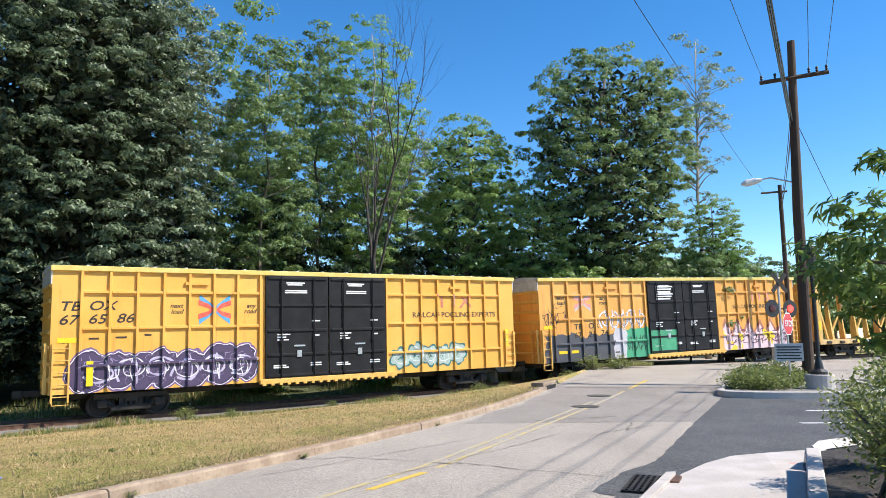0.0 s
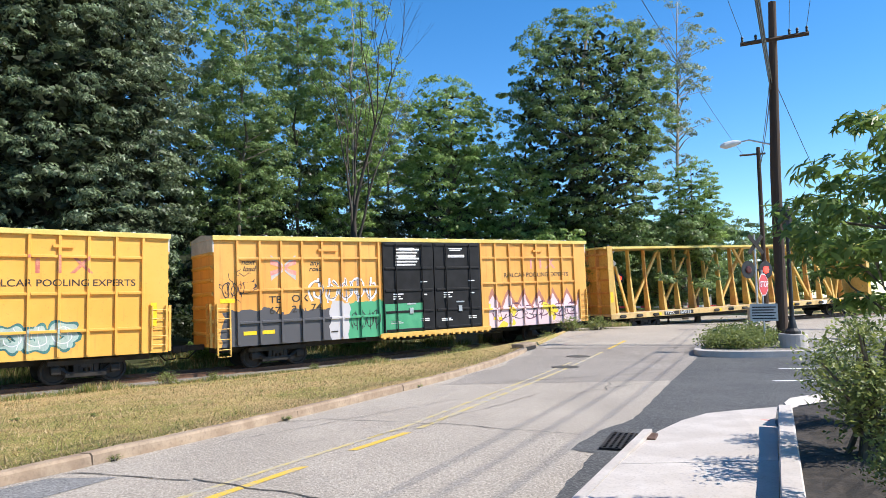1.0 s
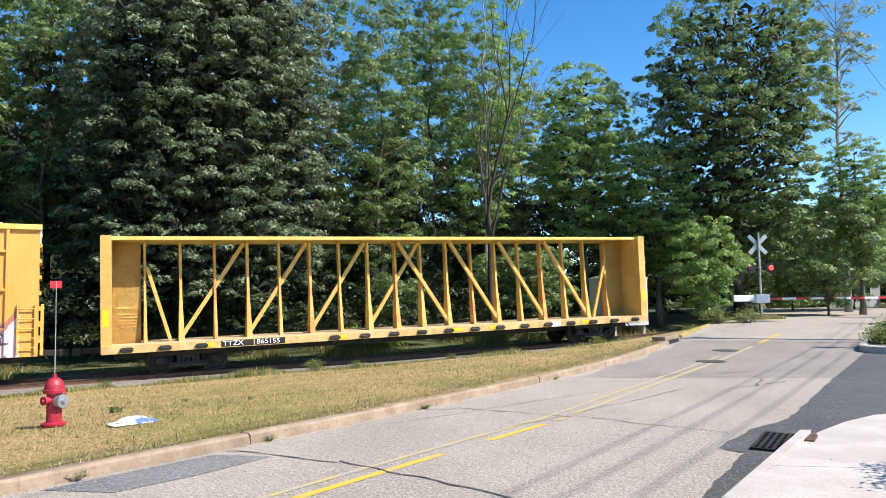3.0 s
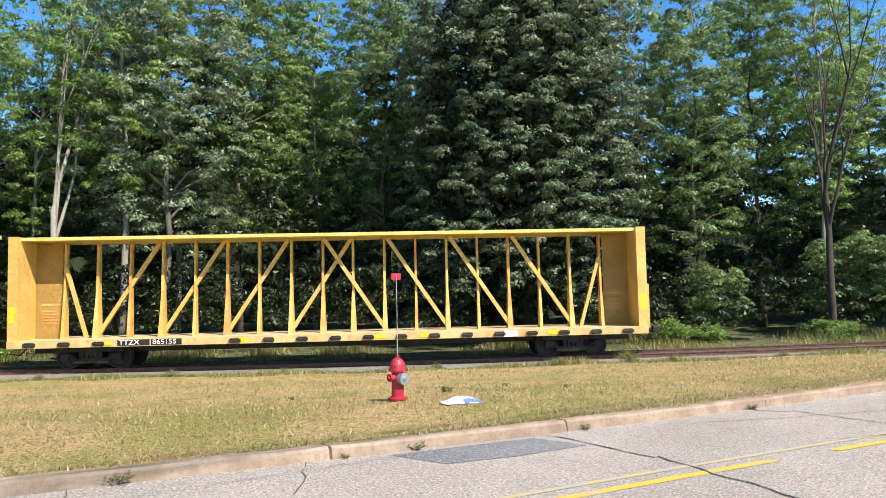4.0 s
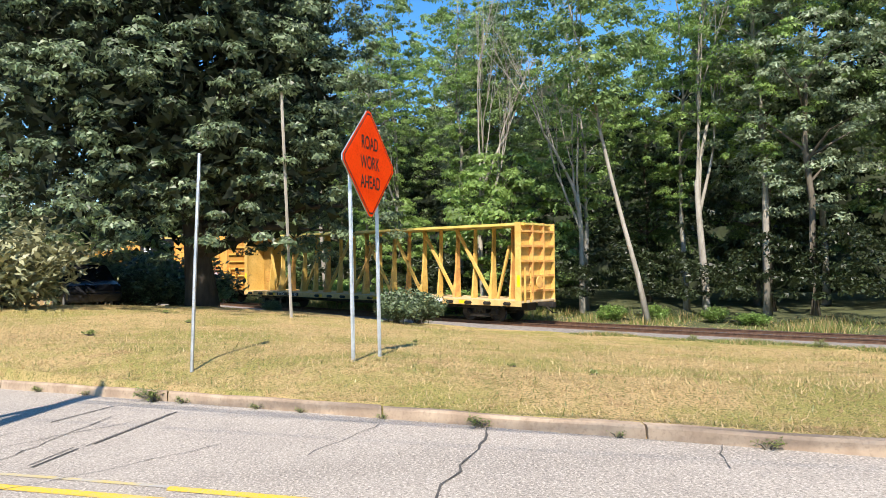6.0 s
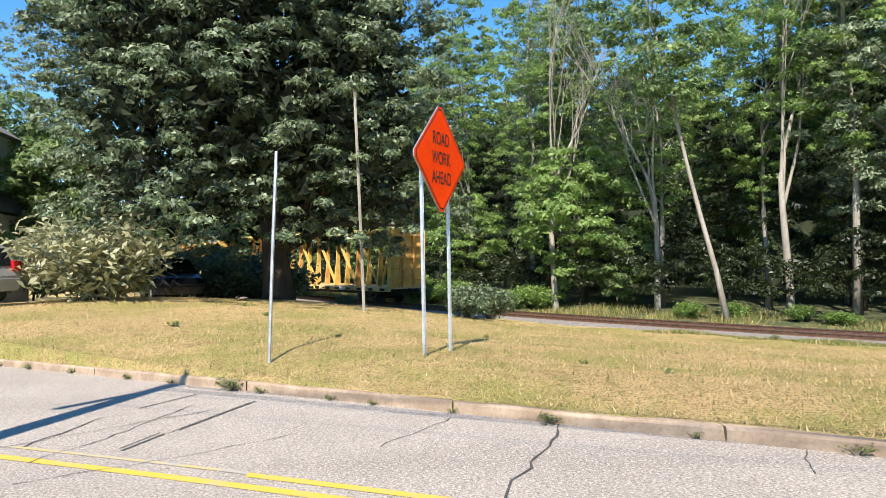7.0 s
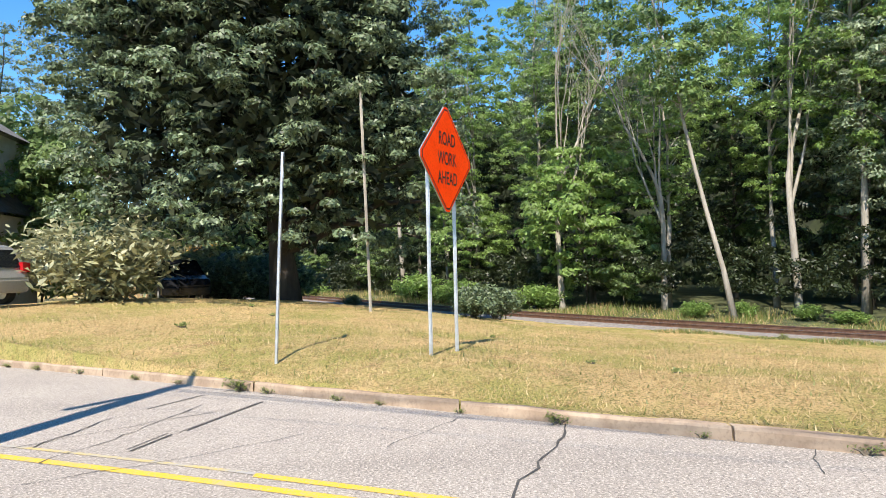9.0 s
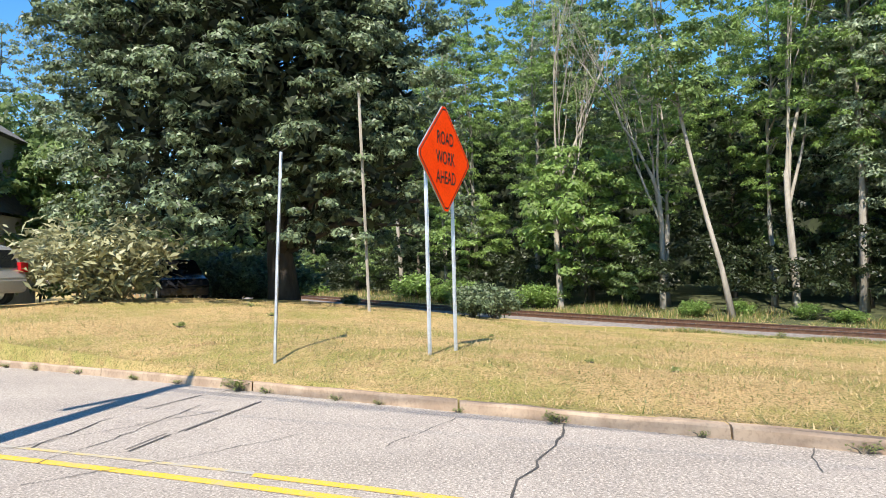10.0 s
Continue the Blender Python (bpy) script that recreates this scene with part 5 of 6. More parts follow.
def hydrant(x, y, z):
    root = empty("fire_hydrant", pose(x, y, z, 0, 0, 80) @ Matrix.Scale(0.93, 4), "red cast-iron fire hydrant with grey outlet cap", "fire hydrant")
    bm = bmesh.new()
    lathe(bm, [(0.15, -0.05), (0.15, 0.03), (0.17, 0.03), (0.17, 0.06), (0.105, 0.08), (0.1, 0.4), (0.105, 0.5), (0.15, 0.5), (0.15, 0.54), (0.14, 0.55), (0.13, 0.62), (0.09, 0.69), (0.05, 0.72), (0.03, 0.72), (0.03, 0.77)], 20)
    part("barrel", bm, RED_PAINT, root, smooth=False)
    bm = bmesh.new()
    lathe(bm, [(0.095, 0.08), (0.095, 0.14), (0.1, 0.14), (0.1, 0.18), (0.04, 0.18), (0.03, 0.21)], 16, Matrix.Translation((0, 0, 0.38)) @ Matrix.Rotation(radians(90), 4, "X"))
    part("outlet_cap", bm, GALV, root, "grey steamer outlet cap")
    for s in (-1, 1):
        bm = bmesh.new()
        lathe(bm, [(0.06, 0.08), (0.06, 0.16), (0.065, 0.16), (0.065, 0.19), (0.025, 0.19), (0.02, 0.22)], 12, Matrix.Translation((0, 0, 0.4)) @ Matrix.Rotation(radians(90 * s), 4, "Y"))
        part("hose_outlet", bm, RED_PAINT, root)
    bm = bmesh.new()
    tube(bm, [(0, 0, 0.75), (0.0, 0, 1.5), (-0.01, 0, 2.14)], [0.008, 0.007, 0.006], 6)
    part("marker_rod", bm, GALV, root, "thin metal marker rod")
    bm = bmesh.new()
    box(bm, -0.09, 0.07, -0.01, 0.01, 2.04, 2.15, 0.004)
    f = part("marker_flag", bm, SIGN_RED, root, "small red flag plate")
    f.matrix_local = pose(0, 0, 0, 0, 0, -40)


def road_work_sign():
    a, b = Vector((-11.06, -0.28, 0.3)), Vector((-11.86, 0.14, 0.2))
    mid = (a + b) / 2
    root = empty("road_work_sign", Matrix(), "orange diamond road-work sign on two steel posts", "road sign")
    for p in (a, b):
        bm = bmesh.new()
        g = ground_at(p.x, p.y)
        box(bm, p.x - 0.03, p.x + 0.03, p.y - 0.012, p.y + 0.012, g - 0.3, 3.6)
        box(bm, p.x - 0.03, p.x - 0.02, p.y - 0.03, p.y + 0.03, g - 0.3, 3.6)
        part("post", bm, GALV, root, "galvanised channel post")
    # board faces the oncoming lane
    face = Matrix.Translation((mid.x + 0.03, mid.y + 0.1, 3.52)) @ Matrix.Rotation(radians(SIGN_YAW), 4, "Z") @ Matrix.Rotation(radians(90), 4, "X")
    for name, size, off, m in (("board", 0.632, 0.0, GALV), ("border", 0.63, 0.012, ORANGE), ("frame_line", 0.603, 0.014, SIGN_BLACK), ("face", 0.583, 0.016, ORANGE)):
        bm = bmesh.new()
        r = size * 1.414
        vs = []
        for k in range(4):
            c = Vector((math.cos(k * math.pi / 2), math.sin(k * math.pi / 2), 0)) * r
            t = Vector((-c.y, c.x, 0)).normalized() * 0.05
            vs += [bm.verts.new(c * 0.965 - t), bm.verts.new(c * 0.965 + t)]
        f = bm.faces.new(vs)
        ret = bmesh.ops.extrude_face_region(bm, geom=[f])
        bmesh.ops.translate(bm, verts=[v for v in ret["geom"] if isinstance(v, bmesh.types.BMVert)], vec=(0, 0, -0.002 if off else -0.02))
        bm.transform(face @ Matrix.Translation((0, 0, off)))
        bmesh.ops.recalc_face_normals(bm, faces=bm.faces)
        part(name, bm, m, root)
    for k, txt in enumerate(("ROAD", "WORK", "AHEAD")):
        ob = lettering(txt, 0, 0, 0.185, 0, SIGN_BLACK, root, "legend")
        w = max(v.co.x for v in ob.data.vertices)
        ob.data.transform(Matrix.Translation((-w / 2, 0, 0)))
        ob.data.transform(Matrix.Diagonal((0.82, 1.2, 0.15, 1)))
        ob.matrix_local = face @ Matrix.Translation((0, 0.32 - 0.32 * k, 0.0185))


def bare_post(name, x, y, top, lean, r, label, plate):
    root = empty(name, Matrix(), label, "post")
    g = ground_at(x, y)
    bm = bmesh.new()
    tube(bm, [(x, y, g - 0.3), (x + lean[0] * 0.5, y + lean[1] * 0.5, (g + top) / 2), (x + lean[0], y + lean[1], top)], [r, r, r], 6)
    part("pole", bm, GALV if plate else PALE_BARK, root)
    if plate:
        bm = bmesh.new()
        c = Vector((x + lean[0], y + lean[1], top - 0.25))
        box(bm, -0.23, 0.23, -0.006, 0.006, -0.2, 0.2, 0.004)
        bm.transform(Matrix.Translation(c) @ Matrix.Rotation(radians(13), 4, "Z"))
        part("plate", bm, GALV, root, "small sign plate seen edge-on")


def utility_pole(x, y, lamp=True, tall=1.0):
    g = ground_at(x, y)
    root = empty("utility_pole", pose(x, y, g, 0, 0, 0) @ Matrix.Diagonal((1, 1, tall, 1)), "brown wooden utility pole with a cross-arm", "utility pole")
    bm = bmesh.new()
    tube(bm, [(0, 0, -0.3), (0.05, 0, 6), (0.2, -0.1, 12.3)], [0.2, 0.18, 0.13], 14)
    part("pole", bm, POLE_WOOD, root)
    bm = bmesh.new()
    d = Vector((0.88, -0.47, 0))
    tube(bm, [tuple(Vector((0.15, -0.2, 10.9)) - d * 1.12), tuple(Vector((0.15, -0.2, 10.9)) + d * 1.12)], [0.08, 0.08], 4)
    part("cross_arm", bm, POLE_WOOD, root)
    for k in (-1.05, -0.6, -0.35, 0.5, 0.75, 1.05):
        bm = bmesh.new()
        lathe(bm, [(0.02, 0), (0.05, 0.06), (0.03, 0.1), (0.055, 0.14), (0.03, 0.2)], 8, Matrix.Translation(Vector((0.15, -0.2, 10.97)) + d * k))
        part("insulator", bm, SIGN_BLACK, root)
    if not lamp:
        return root
    bm = bmesh.new()
    tube(bm, [(0, 0, 7.1), (-0.7, 0.3, 7.35), (-1.05, 0.45, 7.3)], [0.03, 0.03, 0.025], 8)
    part("lamp_bracket", bm, GALV, root)
    bm = bmesh.new()
    tube(bm, [(-0.95, 0.4, 7.3), (-1.15, 0.5, 7.28), (-1.45, 0.6, 7.22), (-1.6, 0.68, 7.2)], [0.05, 0.12, 0.13, 0.05], 10)
    part("lamp_head", bm, SIGN_WHITE, root, "pale cobra-head street lamp")
    return root


def wires():
    """Overhead lines from pole to pole along the street."""
    here, back, on = Vector((12.55, 24.2, 0.1)), Vector((-3.5, -5.8, 0.0)), Vector((19.7, 40.5, 0.3))
    side, far_side = Vector((23.1, 31.3, 0.2)), Vector((4.1, -8.0, 0.0))
    d = Vector((0.88, -0.47, 0))
    up = Vector((0, 0, 1))
    spans = []
    # a tight bundle of cables below the arm, and conductors on its insulators
    for k, h in ((-0.2, 9.5), (-0.14, 9.3), (-0.2, 9.1)):
        spans.append((here + d * k + up * h, back + d * k + up * (h - 1.3), 0.4, 0.02))
        spans.append((here + d * k + up * h, on + up * (h - 0.2), 0.3, 0.014))
    for k in (-1.05, 0.5, 1.05):
        spans.append((here + d * k + up * 11.15, back + d * k * 1.5 + up * 8.55, 0.3, 0.009))
    spans.append((on + Vector((-0.8, 0.3, 10.0)), back + Vector((-3.0, 0.5, 8.3)), 0.5, 0.009))
    spans.append((here + up * 9.2, Vector((26.0, 42.0, 4.5)), 0.2, 0.012))
    # a second, unseen line beside the drive, added for its shadows on the street
    for k in (-0.55, -0.1, 0.45):
        spans.append((side + d * k + up * 11.5, far_side + d * k + up * 11.5, 0.4, 0.016))
    for a, b, sag, r in spans:
        bm = bmesh.new()
        pts = [a.lerp(b, i / 14) - Vector((0, 0, sag * 4 * (i / 14) * (1 - i / 14))) for i in range(15)]
        tube(bm, pts, [r] * 15, 4, False)
        tagged(part("power_line", bm, SIGN_BLACK), "thin black overhead wire", "wire", "overhead wires")


def crossing_signal(x, y):
    g = ground_at(x, y)
    root = empty("crossing_signal", pose(x, y, g, 0, 0, 20), "railway crossing signal with crossbuck and flashing red lamps", "crossing signal")
    bm = bmesh.new()
    tube(bm, [(0, 0, -0.2), (0, 0, 4.9)], [0.06, 0.06], 10)
    part("mast", bm, GALV, root)
    for k in (-1, 1):
        bm = bmesh.new()
        box(bm, -0.7, 0.7, -0.01, 0.01, -0.12, 0.12)
        bm.transform(Matrix.Translation((0, -0.09 - 0.012 * k, 4.35)) @ Matrix.Rotation(radians(45 * k), 4, "Y"))
        b = part("crossbuck_blade", bm, BLACK_STEEL, root)
    bm = bmesh.new()
    tube(bm, [(-0.75, 0, 2.95), (0.75, 0, 2.95)], [0.04, 0.04], 8)
    part("lamp_arm", bm, BLACK_STEEL, root)
    for k in (-1, 1):
        bm = bmesh.new()
        rot = Matrix.Translation((0.62 * k, -0.1, 2.95)) @ Matrix.Rotation(radians(90), 4, "X")
        lathe(bm, [(0.48, 0.0), (0.48, 0.015), (0.2, 0.02), (0.2, 0.0)], 24, rot)
        part("target", bm, SIGN_BLACK, root, "round black backing plate")
        bm = bmesh.new()
        lathe(bm, [(0.2, 0.02), (0.2, 0.05), (0.13, 0.07)], 20, rot)
        part("lens", bm, LAMP_RED if k > 0 else DULL_LENS, root, "lit red lens" if k > 0 else "dark red lens")
    bm = bmesh.new()
    box(bm, -0.25, 0.25, 0.1, 0.5, 0.0, 0.9, 0.02)
    part("base_box", bm, GALV, root)


def crossing_gate(x, y, z):
    """The far-side signal: a crossbuck mast with its gate arm lowered across the lane."""
    root = empty("crossing_gate", pose(x, y, z, 0, 0, 14), "railway crossing mast with crossbuck and a lowered gate arm", "crossing gate")
    bm = bmesh.new()
    lathe(bm, [(0.2, -0.6), (0.2, 0.1), (0.075, 0.14), (0.065, 5.2), (0.02, 5.3)], 12)
    part("mast", bm, GALV, root)
    for k in (-1, 1):
        bm = bmesh.new()
        box(bm, -0.7, 0.7, -0.01, 0.01, -0.11, 0.11)
        bm.transform(Matrix.Translation((0, 0.09 + 0.012 * k, 4.6)) @ Matrix.Rotation(radians(45 * k), 4, "Y"))
        part("crossbuck_blade", bm, GALV, root, "bare metal back of a crossbuck blade")
    bm = bmesh.new()
    tube(bm, [(-0.72, 0, 3.3), (0.72, 0, 3.3)], [0.04, 0.04], 8)
    part("lamp_arm", bm, BLACK_STEEL, root)
    for k in (-1, 1):
        rot = Matrix.Translation((0.6 * k, -0.1, 3.3)) @ Matrix.Rotation(radians(90), 4, "X")
        bm = bmesh.new()
        lathe(bm, [(0.32, 0.0), (0.32, 0.015), (0.15, 0.02), (0.15, 0.0)], 20, rot)
        part("target", bm, SIGN_BLACK, root, "round black backing plate")
        bm = bmesh.new()
        lathe(bm, [(0.14, 0.02), (0.14, 0.05), (0.1, 0.07)], 16, rot)
        part("lens", bm, LAMP_RED if k > 0 else DULL_LENS, root, "lit red lens" if k > 0 else "dark red lens")
    bm = bmesh.new()
    box(bm, -0.4, 0.4, -0.25, 0.25, 1.35, 1.85, 0.04)
    box(bm, -1.6, -0.4, -0.12, 0.12, 1.45, 1.8, 0.04)
    part("gate_mechanism", bm, SIGN_WHITE, root, "pale gate motor box and counterweight")
    for k in range(9):
        bm = bmesh.new()
        box(bm, 0.4 + 0.8 * k, 1.2 + 0.8 * k, -0.03, 0.03, 1.52 - 0.004 * k, 1.64 - 0.004 * k)
        part("gate_arm", bm, (SIGN_RED, SIGN_WHITE)[k % 2], root)
    return root


def stop_sign(x, y):
    g = ground_at(x, y)
    root = empty("stop_sign", pose(x, y, g, 0, 0, 42), "red stop sign turned away above a small notice plate", "road sign")
    bm = bmesh.new()
    tube(bm, [(0, 0, -0.2), (0, 0, 2.6)], [0.03, 0.03], 6)
    part("post", bm, GALV, root)
    for r, off, m, nm in ((0.38, 0.0, SIGN_WHITE, "border"), (0.35, -0.005, SIGN_RED, "face")):
        bm = bmesh.new()
        lathe(bm, [(r, 0), (r, 0.004)], 8, Matrix.Translation((0, -0.04 + off, 2.12)) @ Matrix.Rotation(radians(90), 4, "X") @ Matrix.Rotation(radians(22.5), 4, "Z"))
        part(nm, bm, m, root)
    ob = lettering("STOP", -0.27, 2.12, 0.2, -0.056, SIGN_WHITE, root, "legend", 0, 0.95)
    bm = bmesh.new()
    box(bm, -0.42, 0.42, -0.05, -0.035, 0.95, 1.5, 0.004)
    p = part("notice_plate", bm, SHED_GREY, root, "grey notice plate")
    p.matrix_local = pose(0, 0, 0, 0, 0, -55)
    bm = bmesh.new()
    for k in range(5):
        box(bm, -0.36, 0.36 - 0.05 * (k % 2), -0.056, -0.051, 1.37 - 0.09 * k, 1.41 - 0.09 * k)
    p = part("notice_lines", bm, SIGN_BLACK, root)
    p.matrix_local = pose(0, 0, 0, 0, 0, -55)


def lamp_post(x, y):
    g = ground_at(x, y)
    root = empty("lamp_post", pose(x, y, g), "black iron lamp post with a lantern on a concrete foot", "street lamp")
    bm = bmesh.new()
    lathe(bm, [(0.42, -0.1), (0.42, 0.55), (0.4, 0.58)], 20)
    part("foot", bm, CONCRETE, root, "round pale concrete foot")
    bm = bmesh.new()
    lathe(bm, [(0.24, 0.58), (0.24, 0.66), (0.14, 0.75), (0.1, 0.95), (0.065, 1.1), (0.055, 3.7), (0.09, 3.75), (0.05, 3.85)], 14)
    part("shaft", bm, SIGN_BLACK, root)
    bm = bmesh.new()
    lathe(bm, [(0.1, 3.85), (0.2, 4.3), (0.24, 4.3), (0.2, 4.42), (0.06, 4.6), (0.02, 4.72)], 8)
    part("lantern", bm, SIGN_BLACK, root)
    bm = bmesh.new()
    lathe(bm, [(0.115, 3.92), (0.19, 4.25)], 8)
    bm.transform(Matrix.Translation((0, 0, 0.0)) @ Matrix.Diagonal((1.06, 1.06, 1, 1)))
    part("lantern_glass", bm, GLASS_GREY, root, "smoky lantern panes")


def signal_bungalow():
    g = ground_at(2.8, 38.4)
    root = empty("signal_cabinet", pose(2.85, 38.2, 0.0, 0, 0, 34), "pale grey metal signal bungalow beside the track", "equipment cabinet")
    bm = bmesh.new()
    box(bm, -1.07, 1.07, -1.07, 1.07, 0.1, 2.52, 0.02)
    part("body", bm, SHED_GREY, root)
    bm = bmesh.new()
    box(bm, -1.11, 1.11, -1.11, 1.11, 2.52, 2.58, 0.02)
    bmesh.ops.create_cone(bm, cap_ends=True, segments=4, radius1=1.54, radius2=1.1, depth=0.14, matrix=Matrix.Translation((0, 0, 2.65)) @ Matrix.Rotation(radians(45), 4, "Z"))
    lathe(bm, [(0.12, 2.7), (0.12, 2.82), (0.18, 2.82), (0.18, 2.88)], 12, Matrix.Translation((-0.5, -0.3, 0)))
    part("roof", bm, GALV, root)
    for a in (-1.0, 0.85):
        bm = bmesh.new()
        box(bm, a, a + 0.15, -0.9, 0.9, -0.6, 0.1)
        part("plinth", bm, CONCRETE, root)
    bm = bmesh.new()
    box(bm, -0.5, 0.5, -1.095, -1.073, 0.25, 2.35, 0.01)
    part("door", bm, SHED_GREY, root)


def sidewalk_and_wall():
    root = empty("sidewalk", Matrix(), "pale new concrete sidewalk slabs", "sidewalk", kind="structure")
    y = 0.4
    while y < 8.3:
        y1 = y + 1.35 if y + 1.35 < 8.4 else 8.9
        ring = [(walk_edge(y), y + 0.006), (wall_x(y) - 0.01, y + 0.006), (wall_x(y1) - 0.01, y1 - 0.006), (walk_edge(y1), y1 - 0.006)]
        if y1 == 8.9:
            ring = [(walk_edge(y), y + 0.006), (wall_x(y) - 0.01, y + 0.006), (wall_x(9.34) - 0.01, 9.34), (wall_x(9.34) + 0.15, 9.75), (5.52, 11.16), (4.78, 10.92), (4.2, 10.68), (3.61, 10.1), (3.0, 9.3)]
        bm = bmesh.new()
        lo = [bm.verts.new((a, b, -0.1)) for a, b in ring]
        hi = [bm.verts.new((a, b, 0.11 - 0.085 * float(smooth01((b - 8.2) / 1.2)))) for a, b in ring]
        k = len(ring)
        for i in range(k):
            bm.faces.new((lo[i], lo[(i + 1) % k], hi[(i + 1) % k], hi[i]))
        bm.faces.new(hi)
        bmesh.ops.recalc_face_normals(bm, faces=bm.faces)
        part("slab", bm, CONCRETE, root)
        y = y1
    # a separate kerb stone along the slabs
    y = 0.4
    while y < 8.8:
        y1 = min(y + 2.7, 9.0)
        bm = bmesh.new()
        prof = []
        for yy in (y + 0.004, y1 - 0.004):
            a = walk_edge(yy)
            prof.append([bm.verts.new(p) for p in ((a - 0.15, yy, -0.1), (a - 0.145, yy, 0.08), (a - 0.12, yy, 0.112), (a - 0.006, yy, 0.114), (a - 0.006, yy, -0.1))])
        for k in range(5):
            bm.faces.new((prof[0][k], prof[0][(k + 1) % 5], prof[1][(k + 1) % 5], prof[1][k]))
        bm.faces.new(prof[0][::-1])
        bm.faces.new(prof[1])
        bmesh.ops.recalc_face_normals(bm, faces=bm.faces)
        part("kerb_stone", bm, CONCRETE, root)
        y = y1
    root = empty("retaining_wall", Matrix(), "low white concrete retaining wall by the sidewalk", "wall", kind="structure")
    y = 0.6
    while y < 9.3:
        y1 = min(y + 2.9, 9.34)
        bm = bmesh.new()
        prof = []
        for yy in (y + 0.004, y1 - 0.004):
            a = wall_x(yy)
            prof.append([bm.verts.new(p) for p in ((a, yy, -0.1), (a, yy, 0.325), (a + 0.015, yy, 0.34), (a + 0.175, yy, 0.34), (a + 0.19, yy, 0.325), (a + 0.19, yy, -0.1))])
        for k in range(6):
            bm.faces.new((prof[0][k], prof[0][(k + 1) % 6], prof[1][(k + 1) % 6], prof[1][k]))
        bm.faces.new(prof[0][::-1])
        bm.faces.new(prof[1])
        bmesh.ops.recalc_face_normals(bm, faces=bm.faces)
        part("wall_block", bm, CONCRETE, root)
        y = y1
    # the wall's far end runs on as a thin curving kerb
    bm = bmesh.new()
    tube(bm, [(4.75, 9.4, 0.25), (5.1, 9.91, 0.24), (5.56, 10.28, 0.22), (6.05, 10.62, 0.2), (7.2, 11.1, 0.18), (9.5, 11.4, 0.16)], [0.1] * 6, 4)
    part("bed_kerb", bm, CONCRETE, root, "thin pale kerb round the mulch bed")
    rows = []
    for y in np.linspace(0.6, 11.2, 54):
        a = wall_x(y) + 0.18 if y < 9.3 else 4.8 + (y - 9.3) * 1.25
        rows.append([(a + k * 0.16, y, 0.29 + 0.03 * math.sin(3 * y + k) + 0.022 * math.sin(17 * y + 5 * k) * math.sin(9 * k)) for k in range(42)])
    tagged(grid_mesh("mulch_bed", np.array(rows), MULCH, smooth=False), "dark bark mulch behind the low wall", "ground", kind="structure")
    # drain with its cast frame, and the rusty inlet plate set in the kerb
    root = empty("storm_drain", Matrix(), "long iron storm drain grate in the asphalt", "drain")
    m = Matrix.Translation((2.365, 8.73, 0.012)) @ Matrix.Rotation(radians(-23), 4, "Z")
    for i in range(6):
        bm = bmesh.new()
        box(bm, -0.19 + i * 0.07, -0.16 + i * 0.07, -0.52, 0.52, 0.004, 0.024)
        bm.transform(m)
        part("bar", bm, BLACK_STEEL, root)
    for i in range(11):
        bm = bmesh.new()
        box(bm, -0.19, 0.19, -0.52 + i * 0.101, -0.49 + i * 0.101, 0.003, 0.022)
        bm.transform(m)
        part("cross_bar", bm, BLACK_STEEL, root)
    # thin black plate in place of the pit's darkness
    bm = bmesh.new()
    box(bm, -0.19, 0.19, -0.52, 0.52, -0.004, 0.0)
    bm.transform(m)
    part("pit", bm, SIGN_BLACK, root, "black plate standing in for the dark pit under the grate")
    bm = bmesh.new()
    box(bm, 0.235, 0.4, 0.0, 0.4, 0.0, 0.062, 0.01)
    bm.transform(m)
    part("inlet_plate", bm, RAIL_STEEL, root, "rust-brown cast plate at the sidewalk corner")


def island():
    z = ground_at(11.2, 23.5)
    root = empty("traffic_island", pose(10.6, 21.6, z), "planted island with a pale kerb", "island", kind="structure")
    bm = bmesh.new()
    pts = []
    for k in range(48):
        t = k / 48 * math.tau
        c, sn = math.cos(t), math.sin(t)
        r = 1.0 / (abs(c) ** 3 + abs(sn) ** 3) ** (1 / 3)
        u, v = 2.4 * r * c, (1.5 if sn < 0 else 5.5) * r * sn
        pts.append((u + 0.45 * v + 0.1, v - 0.12 * u))
    rings = [[bm.verts.new((x * f, y * f, h)) for x, y in pts] for f, h in ((1.0, -0.05), (1.0, 0.13), (0.985, 0.15), (0.91, 0.15), (0.91, 0.05))]
    for r, q in zip(rings, rings[1:]):
        for k in range(48):
            bm.faces.new((r[k], r[(k + 1) % 48], q[(k + 1) % 48], q[k]))
    part("island_kerb", bm, CONCRETE, root)
    bm = bmesh.new()
    bm.faces.new([bm.verts.new((x * 0.915, y * 0.915, 0.12)) for x, y in pts])
    part("island_bed", bm, BALLAST, root, "gravel bed")
    cover = shrub(51, 1.0, 0.45, 4200, LEAF_WEED, 0.09, "low green ground cover on the island", "ground_cover")
    place(cover, 9.6, 22.0, 0, 0.9, z + 0.12)
    for x, y, rz, k in ((10.5, 23.2, 120, 1.0), (11.4, 25.0, 40, 1.1)):
        place(copy_thing(cover, Matrix()), x, y, rz, k, z + 0.12)


